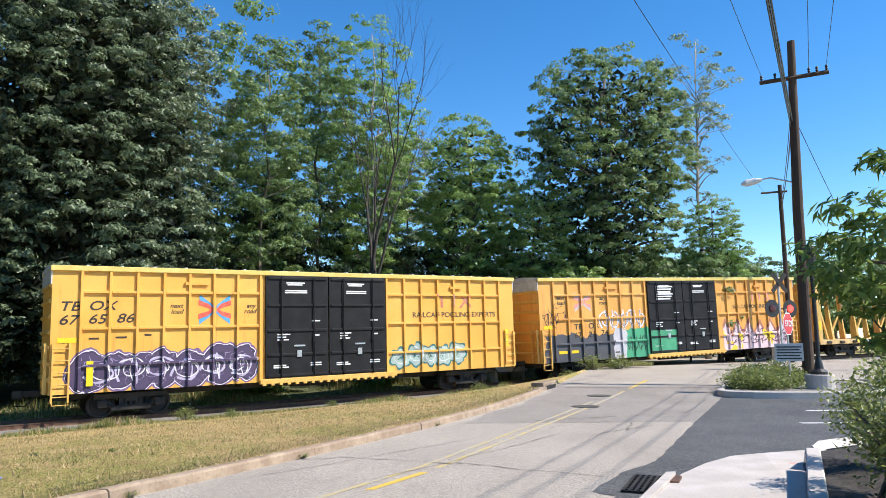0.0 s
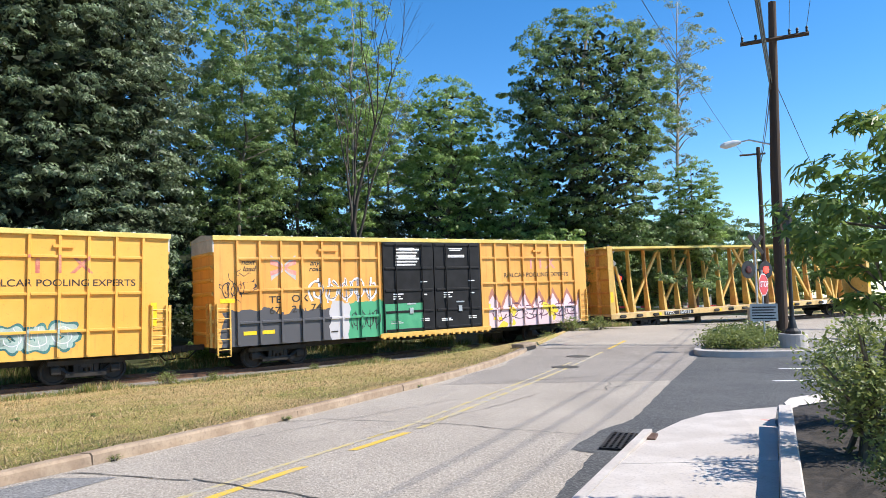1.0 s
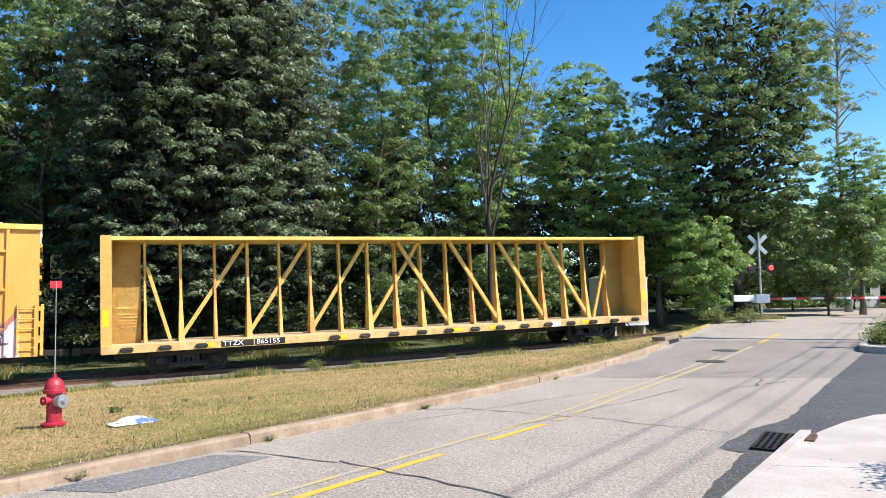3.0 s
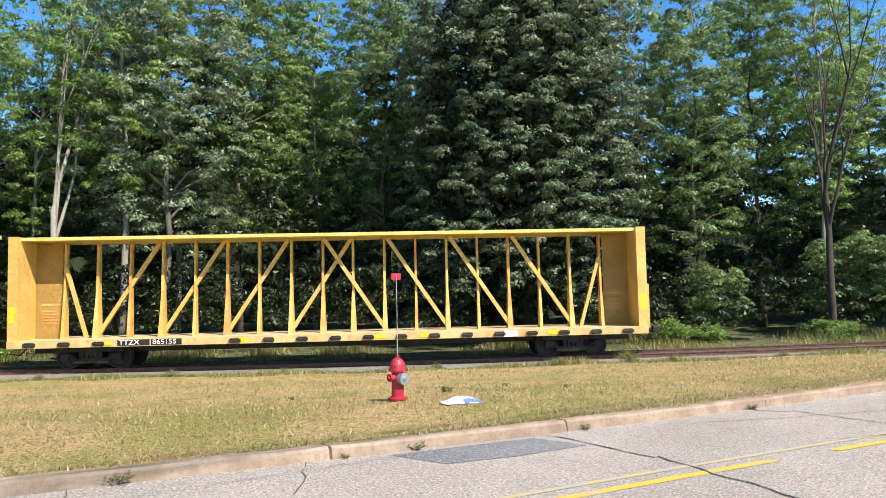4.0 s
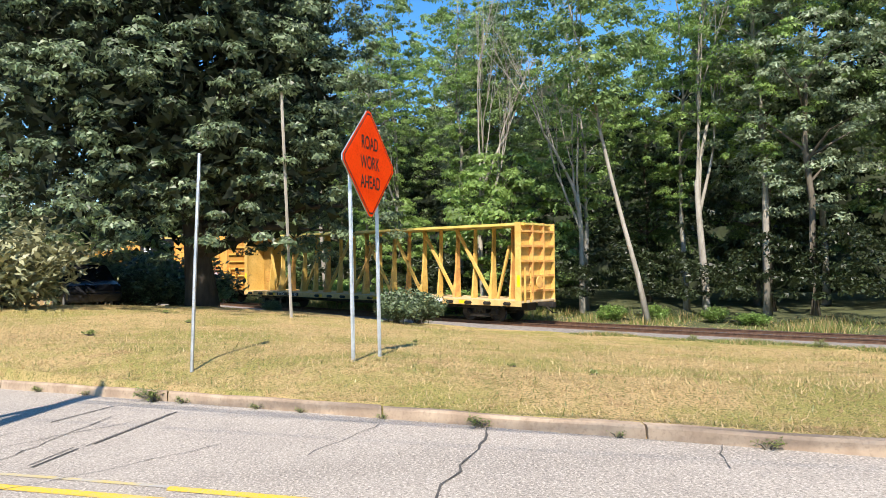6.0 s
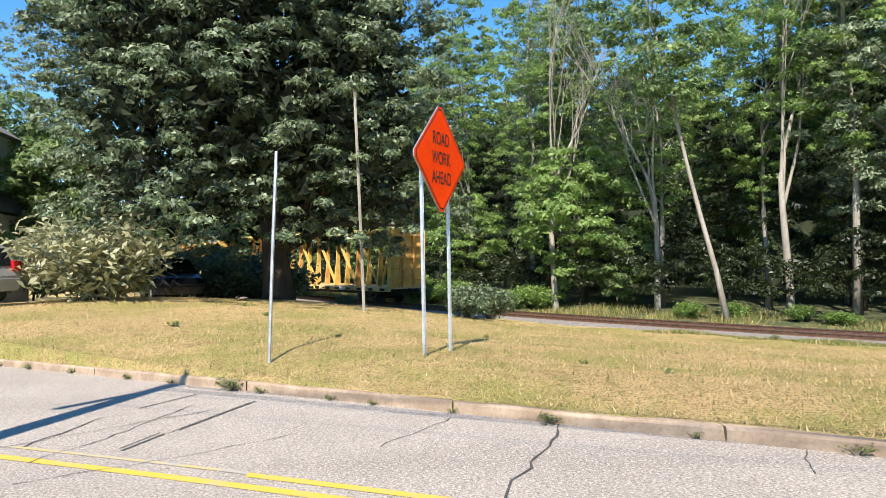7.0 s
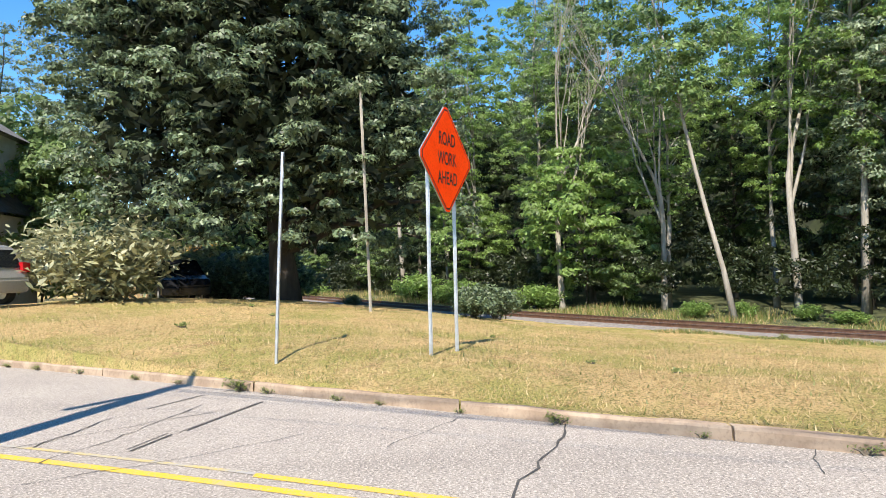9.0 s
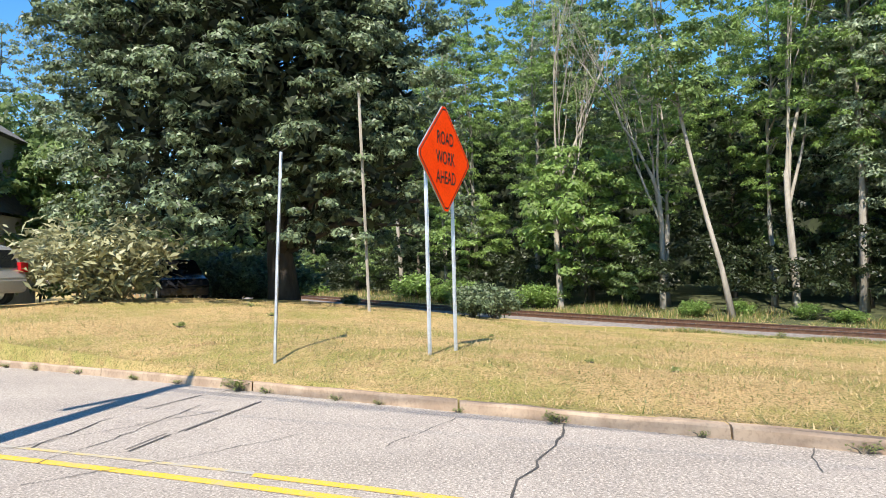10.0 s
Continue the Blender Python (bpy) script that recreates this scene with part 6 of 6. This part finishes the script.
def foreground_plants():
    rng = np.random.default_rng(61)
    sap = tree(62, 2.8, 1.1, 0.85, 120, 46, LEAF_FRESH, 0.105, BARK, 0.035, "dome", "leafy young cherry tree beside the wall", spread=0.15, limbs=40, slim=0.3, name="young_tree", far=False)
    place(sap, 3.45, 4.7, 0, 1.0, 0.3)
    bush = shrub(63, 0.55, 1.15, 3600, LEAF_WEED, 0.05, "fine-leaved shrub in the mulch bed", "garden_shrub", clumps=30)
    place(bush, 4.15, 6.5, 0, 1.15, 0.3)
    place(copy_thing(bush, Matrix()), 4.9, 8.0, 90, 0.9, 0.3)
    place(copy_thing(bush, Matrix()), 3.2, 4.6, 200, 0.6, 0.3)


SIGN_YAW = 152.0


# ---- build ----
build_ground()
build_road()
build_kerb()
build_track()
gap = 1.9
CENTER = centerbeam()
TWO = boxcar(2, "sun-faded yellow boxcar with grey, green and white graffiti")
ONE = boxcar(1, "yellow boxcar with black doors and purple graffiti")
CARS.append((CENTER, 11.3, 8.6))
CARS.append((TWO, 22.6 + gap + 9.5, 7.0))
CARS.append((ONE, 22.6 + 2 * gap + 19.0 + 9.4, 7.0))
build_trees()
hydrant(-6.94, 8.71, ground_at(-6.94, 8.71))
road_work_sign()
bare_post("sign_post", -11.2, -2.77, 3.68, (-0.1, 0.15), 0.028, "leaning bare metal post with a small plate", True)
bare_post("bare_pole", -21.5, -2.36, 7.52, (0.0, -0.2), 0.05, "tall thin weathered pole on the lawn", False)
utility_pole(12.4, 24.4)
utility_pole(-3.5, -5.8, False, 0.71)
# two unseen poles added to carry the wires that shadow the street
utility_pole(23.1, 31.3, False, 1.04)
utility_pole(4.1, -8.0, False, 1.04)
wires()
crossing_signal(18.0, 38.0)
stop_sign(10.85, 22.5)
crossing_gate(10.75, 41.2, -0.25)
lamp_post(11.35, 21.7)
signal_bungalow()
sidewalk_and_wall()
island()
foreground_plants()


# ---- small things ----
def cracks():
    for i, c in enumerate(((-5.2, 0.4, -7.75, 1.27, 0.012), (-3.9, 7.7, -2.4, 7.4, 0.012), (-2.4, 7.4, -0.4, 6.2, 0.013), (-1.7, 10.95, 0.1, 10.35, 0.014), (0.1, 10.35, 2.0, 9.3, 0.012),
                           (-3.0, 10.6, -1.7, 10.95, 0.012), (4.1, 24.6, 9.7, 24.0, 0.035), (-7.2, -4.3, -8.6, -4.1, 0.012), (-6.6, -3.9, -9.3, -3.2, 0.008), (1.6, 15.5, 6.3, 17.2, 0.012),
                           (-4.2, 2.4, -4.8, 3.4, 0.008), (-6.9, -0.6, -8.2, 0.1, 0.006), (0.5, 20.0, 5.0, 20.6, 0.014), (-5.8, 3.0, -6.6, 3.4, 0.006), (2.6, 13.2, 4.3, 14.6, 0.012), (3.4, 13.6, 4.0, 15.2, 0.01), (-2.6, 9.3, 0.6, 13.0, 0.007), (-1.0, 9.2, 2.2, 13.5, 0.006), (-6.3, 6.0, -4.6, 4.4, 0.006), (-7.6, -1.6, -5.9, -3.6, 0.006), (-9.0, -2.9, -7.0, -4.6, 0.007))):
        crack(*c, 100 + i)
    # straight dark strips painted for thin shadows across the street
    for x0, y0, x1, y1, w in ((-9.12, -3.93, -10.08, -3.53, 0.012), (-7.83, -2.94, -9.46, -2.52, 0.013), (-7.75, -2.99, -9.4, -2.57, 0.008), (-6.97, -3.18, -7.66, -3.03, 0.014), (-7.05, -3.24, -7.72, -3.1, 0.008)):
        bm = bmesh.new()
        d = Vector((x1 - x0, y1 - y0, 0)).normalized()
        n = Vector((-d.y, d.x, 0)) * w
        a, b = Vector((x0, y0, 0.008)), Vector((x1, y1, 0.008))
        bm.faces.new([bm.verts.new(p) for p in (a - n, b - n, b + n, a + n)])
        tagged(part("shadow_line", bm, TAR_AND_SHADOW), "thin straight shadow painted dark on the asphalt", "road seam", kind="structure")
    for x, y in ((3.6, 18.6), (4.6, 21.6)):
        bm = bmesh.new()
        lathe(bm, [(0.36, 0.0), (0.36, 0.014), (0.3, 0.016), (0.29, 0.01)], 24, Matrix.Translation((x, y, ground_at(x, y))))
        tagged(part("manhole_cover", bm, TAR_AND_SHADOW), "dark iron manhole cover in the street", "manhole cover")


def storm_inlet():
    x, y = float(kerb_x(24.2)), 24.2
    z = ground_at(x + 0.1, y)
    root = empty("storm_inlet", pose(x, y, z, 0, 0, -24), "kerb storm inlet with a dark mouth", "drain")
    bm = bmesh.new()
    box(bm, -0.4, 0.03, -0.8, 0.8, 0.12, 0.24, 0.02)
    part("hood", bm, KERB, root)
    # solid black block that paints the shade inside the inlet
    bm = bmesh.new()
    box(bm, -0.1, 0.05, -0.65, 0.65, 0.0, 0.12)
    part("mouth", bm, BLACK_STEEL, root, "black block standing in for the shaded opening")


def litter_bag(x, y):
    z = ground_at(x, y)
    rng = np.random.default_rng(5)
    rows = []
    for i in range(12):
        rows.append([(0.62 * (j / 11 - 0.5) * (1 - 0.25 * abs(i / 11 - 0.5)), 0.36 * (i / 11 - 0.5), 0.015 + 0.07 * math.sin(math.pi * i / 11) * math.sin(math.pi * j / 11) * (0.7 + 0.6 * rng.uniform())) for j in range(12)])
    n = Nodes("white_blue_plastic")
    mat_ = n.done(n.mix(n.ramp(n.noise(5, 2), 0.5, 0.6), (0.7, 0.72, 0.75), (0.12, 0.2, 0.45)), 0.35)
    ob = grid_mesh("plastic_bag", np.array(rows), mat_)
    ob.matrix_world = pose(x, y, z, 0, 0, 50)
    tagged(ob, "crumpled white and blue plastic bag on the grass", "litter")


def grass():
    """Short dry blades over the lawn."""
    rng = np.random.default_rng(71)
    n = 85000
    y = rng.uniform(-22, 24, n)
    q = 0.2 + 16 * rng.uniform(0, 1, n) ** 1.5
    x = kerb_x(y) - q
    keep = (track_side(x, y) > 2.1) & (np.hypot(x, y) < 26)
    x, y = x[keep], y[keep]
    z = lawn_z(x, y)
    k = len(x)
    h = rng.uniform(0.02, 0.06, k) * (1 + (rng.uniform(0, 1, k) < 0.04) * 1.2)
    a = rng.uniform(0, math.tau, k)
    w = rng.uniform(0.004, 0.011, k)
    lean = rng.normal(size=(k, 2)) * 0.035
    base = np.stack([x, y, z - 0.005], 1)
    side = np.stack([np.cos(a) * w, np.sin(a) * w, 0 * a], 1)
    tip = base + np.stack([lean[:, 0], lean[:, 1], h], 1)
    v = np.stack([base - side, base + side, tip + side * 0.25, tip - side * 0.25], 1)
    for nm, frac, leaf, lab in (("dry_grass", slice(0, int(k * 0.8)), STRAW, "short sun-dried grass blades"), ("green_grass", slice(int(k * 0.8), k), BLADE, "sparse green grass blades")):
        tagged(quads_mesh(nm, v[frac], leaf), lab, "grass", kind="stuff")


def verge():
    """Knee-high dry weeds between the far rail and the wood."""
    rng = np.random.default_rng(72)
    n = 42000
    x = rng.uniform(-64, 6, n)
    s = track_slope(x)
    h = np.hypot(1, s)
    d = 2.3 + 4.6 * rng.uniform(0, 1, n) ** 1.3
    px, py = x - s / h * d, track_y(x) + d / h
    tall = rng.uniform(0.12, 0.62, n) * (0.55 + 0.45 * np.sin(x * 1.7 + 2 * np.sin(x * 0.6)))
    a = rng.uniform(0, math.tau, n)
    w = rng.uniform(0.01, 0.028, n)
    base = np.stack([px, py, lawn_z(px, py) - 0.02], 1)
    side = np.stack([np.cos(a) * w, np.sin(a) * w, 0 * a], 1)
    tip = base + np.stack([rng.normal(size=n) * 0.12, rng.normal(size=n) * 0.12, tall], 1)
    v = np.stack([base - side, base + side, tip], 1)
    for nm, frac, leaf, lab in (("verge_weeds", slice(0, 13000), STRAW, "dry yellow weeds along the far rail"), ("verge_weeds", slice(13000, n), LEAF_WEED, "tall green weeds along the far rail")):
        tagged(quads_mesh(nm, v[frac], leaf), lab, "weeds", kind="stuff")


def near_verge():
    """Rank grass and weeds between the lawn and the near rail."""
    rng = np.random.default_rng(73)
    n = 26000
    x = rng.uniform(-30, 9, n)
    s = track_slope(x)
    h = np.hypot(1, s)
    patchy = 0.5 + 0.5 * np.sin(x * 1.3 + 2.2 * np.sin(x * 0.47)) * np.sin(x * 0.71)
    d = -1.9 - (0.3 + 1.3 * patchy) * rng.uniform(0, 1, n) ** 1.3
    px, py = x - s / h * d, track_y(x) + d / h
    tall = rng.uniform(0.06, 0.42, n) * (0.25 + 0.75 * patchy) * np.where(x > -15, 1.0, 0.55)
    a = rng.uniform(0, math.tau, n)
    w = rng.uniform(0.008, 0.026, n)
    base = np.stack([px, py, lawn_z(px, py) - 0.02], 1)
    side = np.stack([np.cos(a) * w, np.sin(a) * w, 0 * a], 1)
    tip = base + np.stack([rng.normal(size=n) * 0.1, rng.normal(size=n) * 0.1, tall], 1)
    v = np.stack([base - side, base + side, tip], 1)
    for frac, leaf, lab in ((slice(0, 7000), STRAW, "dry yellow weeds along the near rail"), (slice(7000, n), LEAF_WEED, "rank green weeds along the near rail")):
        tagged(quads_mesh("verge_weeds", v[frac], leaf), lab, "weeds", kind="stuff")


STRAW = leaf_material("straw_blades", (0.38, 0.27, 0.12), (0.62, 0.46, 0.24), 0.3)
BLADE = leaf_material("green_blades", (0.1, 0.12, 0.03), (0.28, 0.29, 0.09), 0.3)


def weeds():
    weed = shrub(81, 0.24, 0.2, 190, LEAF_WEED, 0.07, "small green weed at the kerb", "weed", clumps=13, slim=0.3)
    rng = random.Random(9)
    spots = [(-7.76, 1.2, 1.0), (-6.35, 3.7, 0.9), (-7.0, 2.5, 0.6), (-10.2, -3.1, 1.6), (-9.9, -2.6, 0.7), (-11.4, -5.2, 0.7), (-12.2, -6.6, 0.8), (-9.3, -1.5, 0.6), (-8.9, -0.9, 0.5), (-10.9, -4.3, 0.6), (-4.0, 8.3, 0.6),
             (-2.7, 10.9, 0.6), (-5.0, 6.3, 0.7), (-5.4, 5.6, 0.5), (-1.0, 14.8, 0.6), (-12.9, -7.7, 0.9), (-13.3, -8.6, 0.7), (-8.3, 0.1, 0.5)]
    first = True
    for x, y, s in spots:
        x = float(kerb_x(y)) + 0.03
        if first:
            place(weed, x, y, 0, s * 0.6, ground_at(x + 0.2, y))
            first = False
        else:
            place(copy_thing(weed, Matrix()), x, y, rng.uniform(0, 360), s * 0.6, ground_at(x + 0.2, y))
    # rank weeds along the near side of the track
    tall = shrub(82, 0.75, 0.6, 700, LEAF_WEED, 0.14, "rank green weeds beside the track", "trackside_weed", clumps=18, slim=0.22)
    first = True
    x = -26.0
    while x < 8.5:
        px, py = behind(x, -2.2 - rng.uniform(0, 0.7))
        s = rng.uniform(0.35, 1.0) if x > -14 else rng.uniform(0.2, 0.4)
        if first:
            place(tall, px, py, 0, s)
            first = False
        else:
            again(tall, px, py, rng.uniform(0, 360), s)
        x += rng.uniform(0.8, 3.6)
    clump = shrub(83, 0.16, 0.09, 90, LEAF_WEED, 0.06, "low weed in the dry lawn", "weed", clumps=10)
    for i in range(12):
        y = rng.uniform(-7, 16)
        x = float(kerb_x(y)) - rng.uniform(0.6, 9)
        if i == 0:
            place(clump, x, y)
        else:
            again(clump, x, y, rng.uniform(0, 360), rng.uniform(0.35, 0.8))


SIDING = plain("pale_grey_siding", (0.4, 0.41, 0.43), (0.48, 0.49, 0.51), 2, 0.6)
SHINGLE = plain("grey_shingles", (0.12, 0.12, 0.12), (0.2, 0.2, 0.2), 5, 0.9, 0, 0.6)
SILVER = plain("silver_car_paint", (0.5, 0.5, 0.5), (0.56, 0.56, 0.56), 2, 0.25, 0.6, 0.02)
DARK_PAINT = plain("dark_car_paint", (0.01, 0.011, 0.014), (0.02, 0.021, 0.025), 2, 0.25, 0.2, 0.02)
RUBBER = plain("tyre_rubber", (0.02, 0.02, 0.02), (0.03, 0.03, 0.03), 9, 0.85)
FENCE_WOOD = plain("tan_fence_boards", (0.3, 0.2, 0.1), (0.42, 0.3, 0.17), 4, 0.8)
TAIL_RED = plain("red_tail_lamp", (0.4, 0.01, 0.015), (0.5, 0.02, 0.02), 5, 0.2)


def window_glass():
    n = Nodes("dark_window_glass")
    n.bsdf.inputs["Transmission Weight"].default_value = 0.3
    return n.done((0.02, 0.025, 0.03), 0.06)


GLASS = window_glass()


def house(x, y, z, rz, w, dpt, h, label, boards=True):
    root = empty("house", pose(x, y, z, 0, 0, rz), label, "house")
    bm = bmesh.new()
    box(bm, 0, w, 0, dpt, -1.0, h)
    part("wall", bm, SIDING, root)
    if boards:
        for k in range(int(h / 0.2)):
            bm = bmesh.new()
            box(bm, -0.012, w + 0.012, -0.015, 0.0, k * 0.2, k * 0.2 + 0.17)
            box(bm, -0.015, 0.0, -0.012, dpt + 0.012, k * 0.2, k * 0.2 + 0.17)
            part("siding_board", bm, SIDING, root)
    bm = bmesh.new()
    e = 0.45
    pts = [(-e, -e, h), (w + e, -e, h), (w + e, dpt + e, h), (-e, dpt + e, h), (-e, dpt / 2, h + dpt * 0.38), (w + e, dpt / 2, h + dpt * 0.38)]
    v = [bm.verts.new(p) for p in pts]
    for f in ((0, 1, 5, 4), (2, 3, 4, 5), (0, 4, 3), (1, 2, 5), (0, 3, 2, 1)):
        bm.faces.new([v[i] for i in f])
    part("roof", bm, SHINGLE, root)
    if boards:
        bm = bmesh.new()
        box(bm, -1.0, w, -0.75, dpt, -0.9, 3.55)
        part("porch", bm, SIDING, root, "grey-sided lower storey")
        bm = bmesh.new()
        v = [bm.verts.new(p) for p in ((-1.4, -1.15, 3.6), (-1.4, dpt, 3.6), (0.05, dpt, 4.9), (0.05, -0.0, 4.9), (w, -1.15, 3.6), (w, 0.0, 4.9))]
        bm.faces.new((v[0], v[3], v[2], v[1]))
        bm.faces.new((v[0], v[4], v[5], v[3]))
        bmesh.ops.solidify(bm, geom=bm.faces[:], thickness=0.12)
        part("porch_roof", bm, SHINGLE, root, "grey shingled lean-to roof")
        bm = bmesh.new()
        tube(bm, [(-1.03, -0.6, 0), (-1.03, -0.6, 3.6)], [0.05, 0.05], 8)
        part("downpipe", bm, SIGN_WHITE, root, "white downpipe")
    for xx in (w * 0.25, w * 0.65):
        bm = bmesh.new()
        box(bm, xx, xx + 0.9, -0.05, 0.02, 1.0, 2.3)
        win = part("window", bm, SIGN_WHITE, root, "white-framed window")
        bm = bmesh.new()
        box(bm, xx + 0.08, xx + 0.82, -0.06, -0.045, 1.08, 2.22)
        part("pane", bm, GLASS, win)
    return root


def parked_car(x, y, z, rz, paint, label):
    root = empty("parked_car", pose(x, y, z, 0, 0, rz), label, "car")
    bm = bmesh.new()
    prof = [(-2.3, 0.35), (-2.35, 0.75), (-2.25, 1.05), (-1.95, 1.7), (-1.6, 1.78), (0.4, 1.76), (1.15, 1.15), (2.2, 0.98), (2.35, 0.7), (2.3, 0.35)]
    a = [bm.verts.new((px, -0.9 if pz < 1.2 else -0.72, pz)) for px, pz in prof]
    b = [bm.verts.new((px, 0.9 if pz < 1.2 else 0.72, pz)) for px, pz in prof]
    k = len(prof)
    for i in range(k):
        bm.faces.new((a[i], a[(i + 1) % k], b[(i + 1) % k], b[i]))
    bm.faces.new(a[::-1])
    bm.faces.new(b)
    bmesh.ops.recalc_face_normals(bm, faces=bm.faces)
    bmesh.ops.bevel(bm, geom=bm.edges[:], offset=0.05, segments=2, affect="EDGES")
    part("body", bm, paint, root)
    for s in (-1, 1):
        bm = bmesh.new()
        vs = [bm.verts.new((px, s * py, pz)) for px, py, pz in ((-1.95, 0.865, 1.18), (0.95, 0.865, 1.18), (0.35, 0.755, 1.66), (-1.75, 0.755, 1.66))]
        bm.faces.new(vs)
        bmesh.ops.solidify(bm, geom=bm.faces[:], thickness=0.02)
        part("side_window", bm, GLASS, root)
        bm = bmesh.new()
        box(bm, -2.36, -2.2, *sorted((s * 0.62, s * 0.9)), 0.95, 1.25, 0.02)
        part("tail_lamp", bm, TAIL_RED, root, "red tail lamp")
        for xx in (-1.45, 1.45):
            bm = bmesh.new()
            lathe(bm, [(0.2, -0.1), (0.33, -0.11), (0.35, -0.06), (0.35, 0.06), (0.33, 0.11), (0.2, 0.1)], 20, Matrix.Translation((xx, s * 0.82, 0.35)) @ Matrix.Rotation(radians(90), 4, "X"))
            wh = part("wheel", bm, RUBBER, root)
            bm = bmesh.new()
            lathe(bm, [(0.2, -0.115), (0.21, 0.0), (0.2, 0.115), (0.05, 0.12)], 14, Matrix.Translation((xx, s * 0.82, 0.35)) @ Matrix.Rotation(radians(90), 4, "X"))
            part("rim", bm, GALV, wh)
    bm = bmesh.new()
    vs = [bm.verts.new(p) for p in ((-2.27, -0.68, 1.1), (-2.27, 0.68, 1.1), (-2.0, 0.62, 1.62), (-2.0, -0.62, 1.62))]
    bm.faces.new(vs)
    bmesh.ops.solidify(bm, geom=bm.faces[:], thickness=0.02)
    part("rear_window", bm, GLASS, root)


def fence(x0, y0, x1, y1, n):
    root = empty("board_fence", Matrix(), "tan wooden board fence in the shade", "fence")
    for i in range(n):
        t = i / n
        x, y = x0 + (x1 - x0) * t, y0 + (y1 - y0) * t
        z = ground_at(x, y)
        bm = bmesh.new()
        box(bm, -0.07, 0.07, -0.012, 0.012, -0.1, 1.7)
        bm.transform(Matrix.Translation((x, y, z)) @ Matrix.Rotation(math.atan2(y1 - y0, x1 - x0), 4, "Z"))
        part("board", bm, FENCE_WOOD, root)


def second_pole():
    x, y = 19.7, 40.5
    root = empty("utility_pole", pose(x, y, ground_at(x, y)), "thinner utility pole beyond the crossing", "utility pole")
    bm = bmesh.new()
    tube(bm, [(0, 0, -0.3), (0, 0, 10.3)], [0.15, 0.11], 10)
    part("pole", bm, POLE_WOOD, root)
    bm = bmesh.new()
    tube(bm, [(-0.95, 0.4, 9.9), (0.35, -0.15, 9.9)], [0.06, 0.06], 4)
    part("cross_arm", bm, POLE_WOOD, root)


cracks()
storm_inlet()
litter_bag(-5.61, 8.51)
weeds()
house(-25.5, -19.0, 0.9, 190, 8, 9, 7.3, "grey-sided two-storey house beside the knoll")
house(22.6, 66, 0.2, 15, 5, 5, 2.7, "small white house beyond the railway crossing", False)
parked_car(-20.7, -15.0, 0.95, 255, SILVER, "silver people carrier parked beside the house")
parked_car(-29.0, -11.2, 0.55, 30, DARK_PAINT, "dark car in the shade of the maple")
fence(-33.5, -16.5, -36, -12.0, 26)
second_pole()
bm_mark = bmesh.new()
box(bm_mark, 3.95, 4.8, 9.93, 10.02, 0.026, 0.03)
tagged(part("utility_mark", bm_mark, LOGO_PINK), "pink survey paint on the sidewalk", "paint mark")
grass()
verge()
near_verge()


# ---- movement ----
SPEED, END_AT = 14.85, 16.9
xs_fine = np.linspace(-190, 110, 6001)
ys_fine = track_y(xs_fine)
arc = np.concatenate([[0], np.cumsum(np.hypot(np.diff(xs_fine), np.diff(ys_fine)))])
ARC_END = float(np.interp(16.0, xs_fine, arc))


def on_track(s):
    x = float(np.interp(s, arc, xs_fine))
    return Vector((x, float(track_y(x)), float(track_z(x))))


def car_pose(s, half):
    """A car on its two trucks, its middle at arc length s."""
    a, b = on_track(s - half), on_track(s + half)
    d = b - a
    m = (a + b) / 2
    return pose(m.x, m.y, m.z, 0, -math.degrees(math.atan2(d.z, math.hypot(d.x, d.y))), math.degrees(math.atan2(d.y, d.x)))


def motions():
    times = [k * 0.25 for k in range(41)]
    for car, offset, half in CARS:
        walk(car, [(t, car_pose(ARC_END - offset - SPEED * (t - 2.0), half)) for t in times])
    turn = math.degrees(SPEED / FPS / 0.42)
    for w, k in WHEELS:
        walk(w, [(i / FPS, pose(k, 0, 0.42, 0, -turn * i, 0)) for i in range(int(10 * FPS) + 1)])


motions()
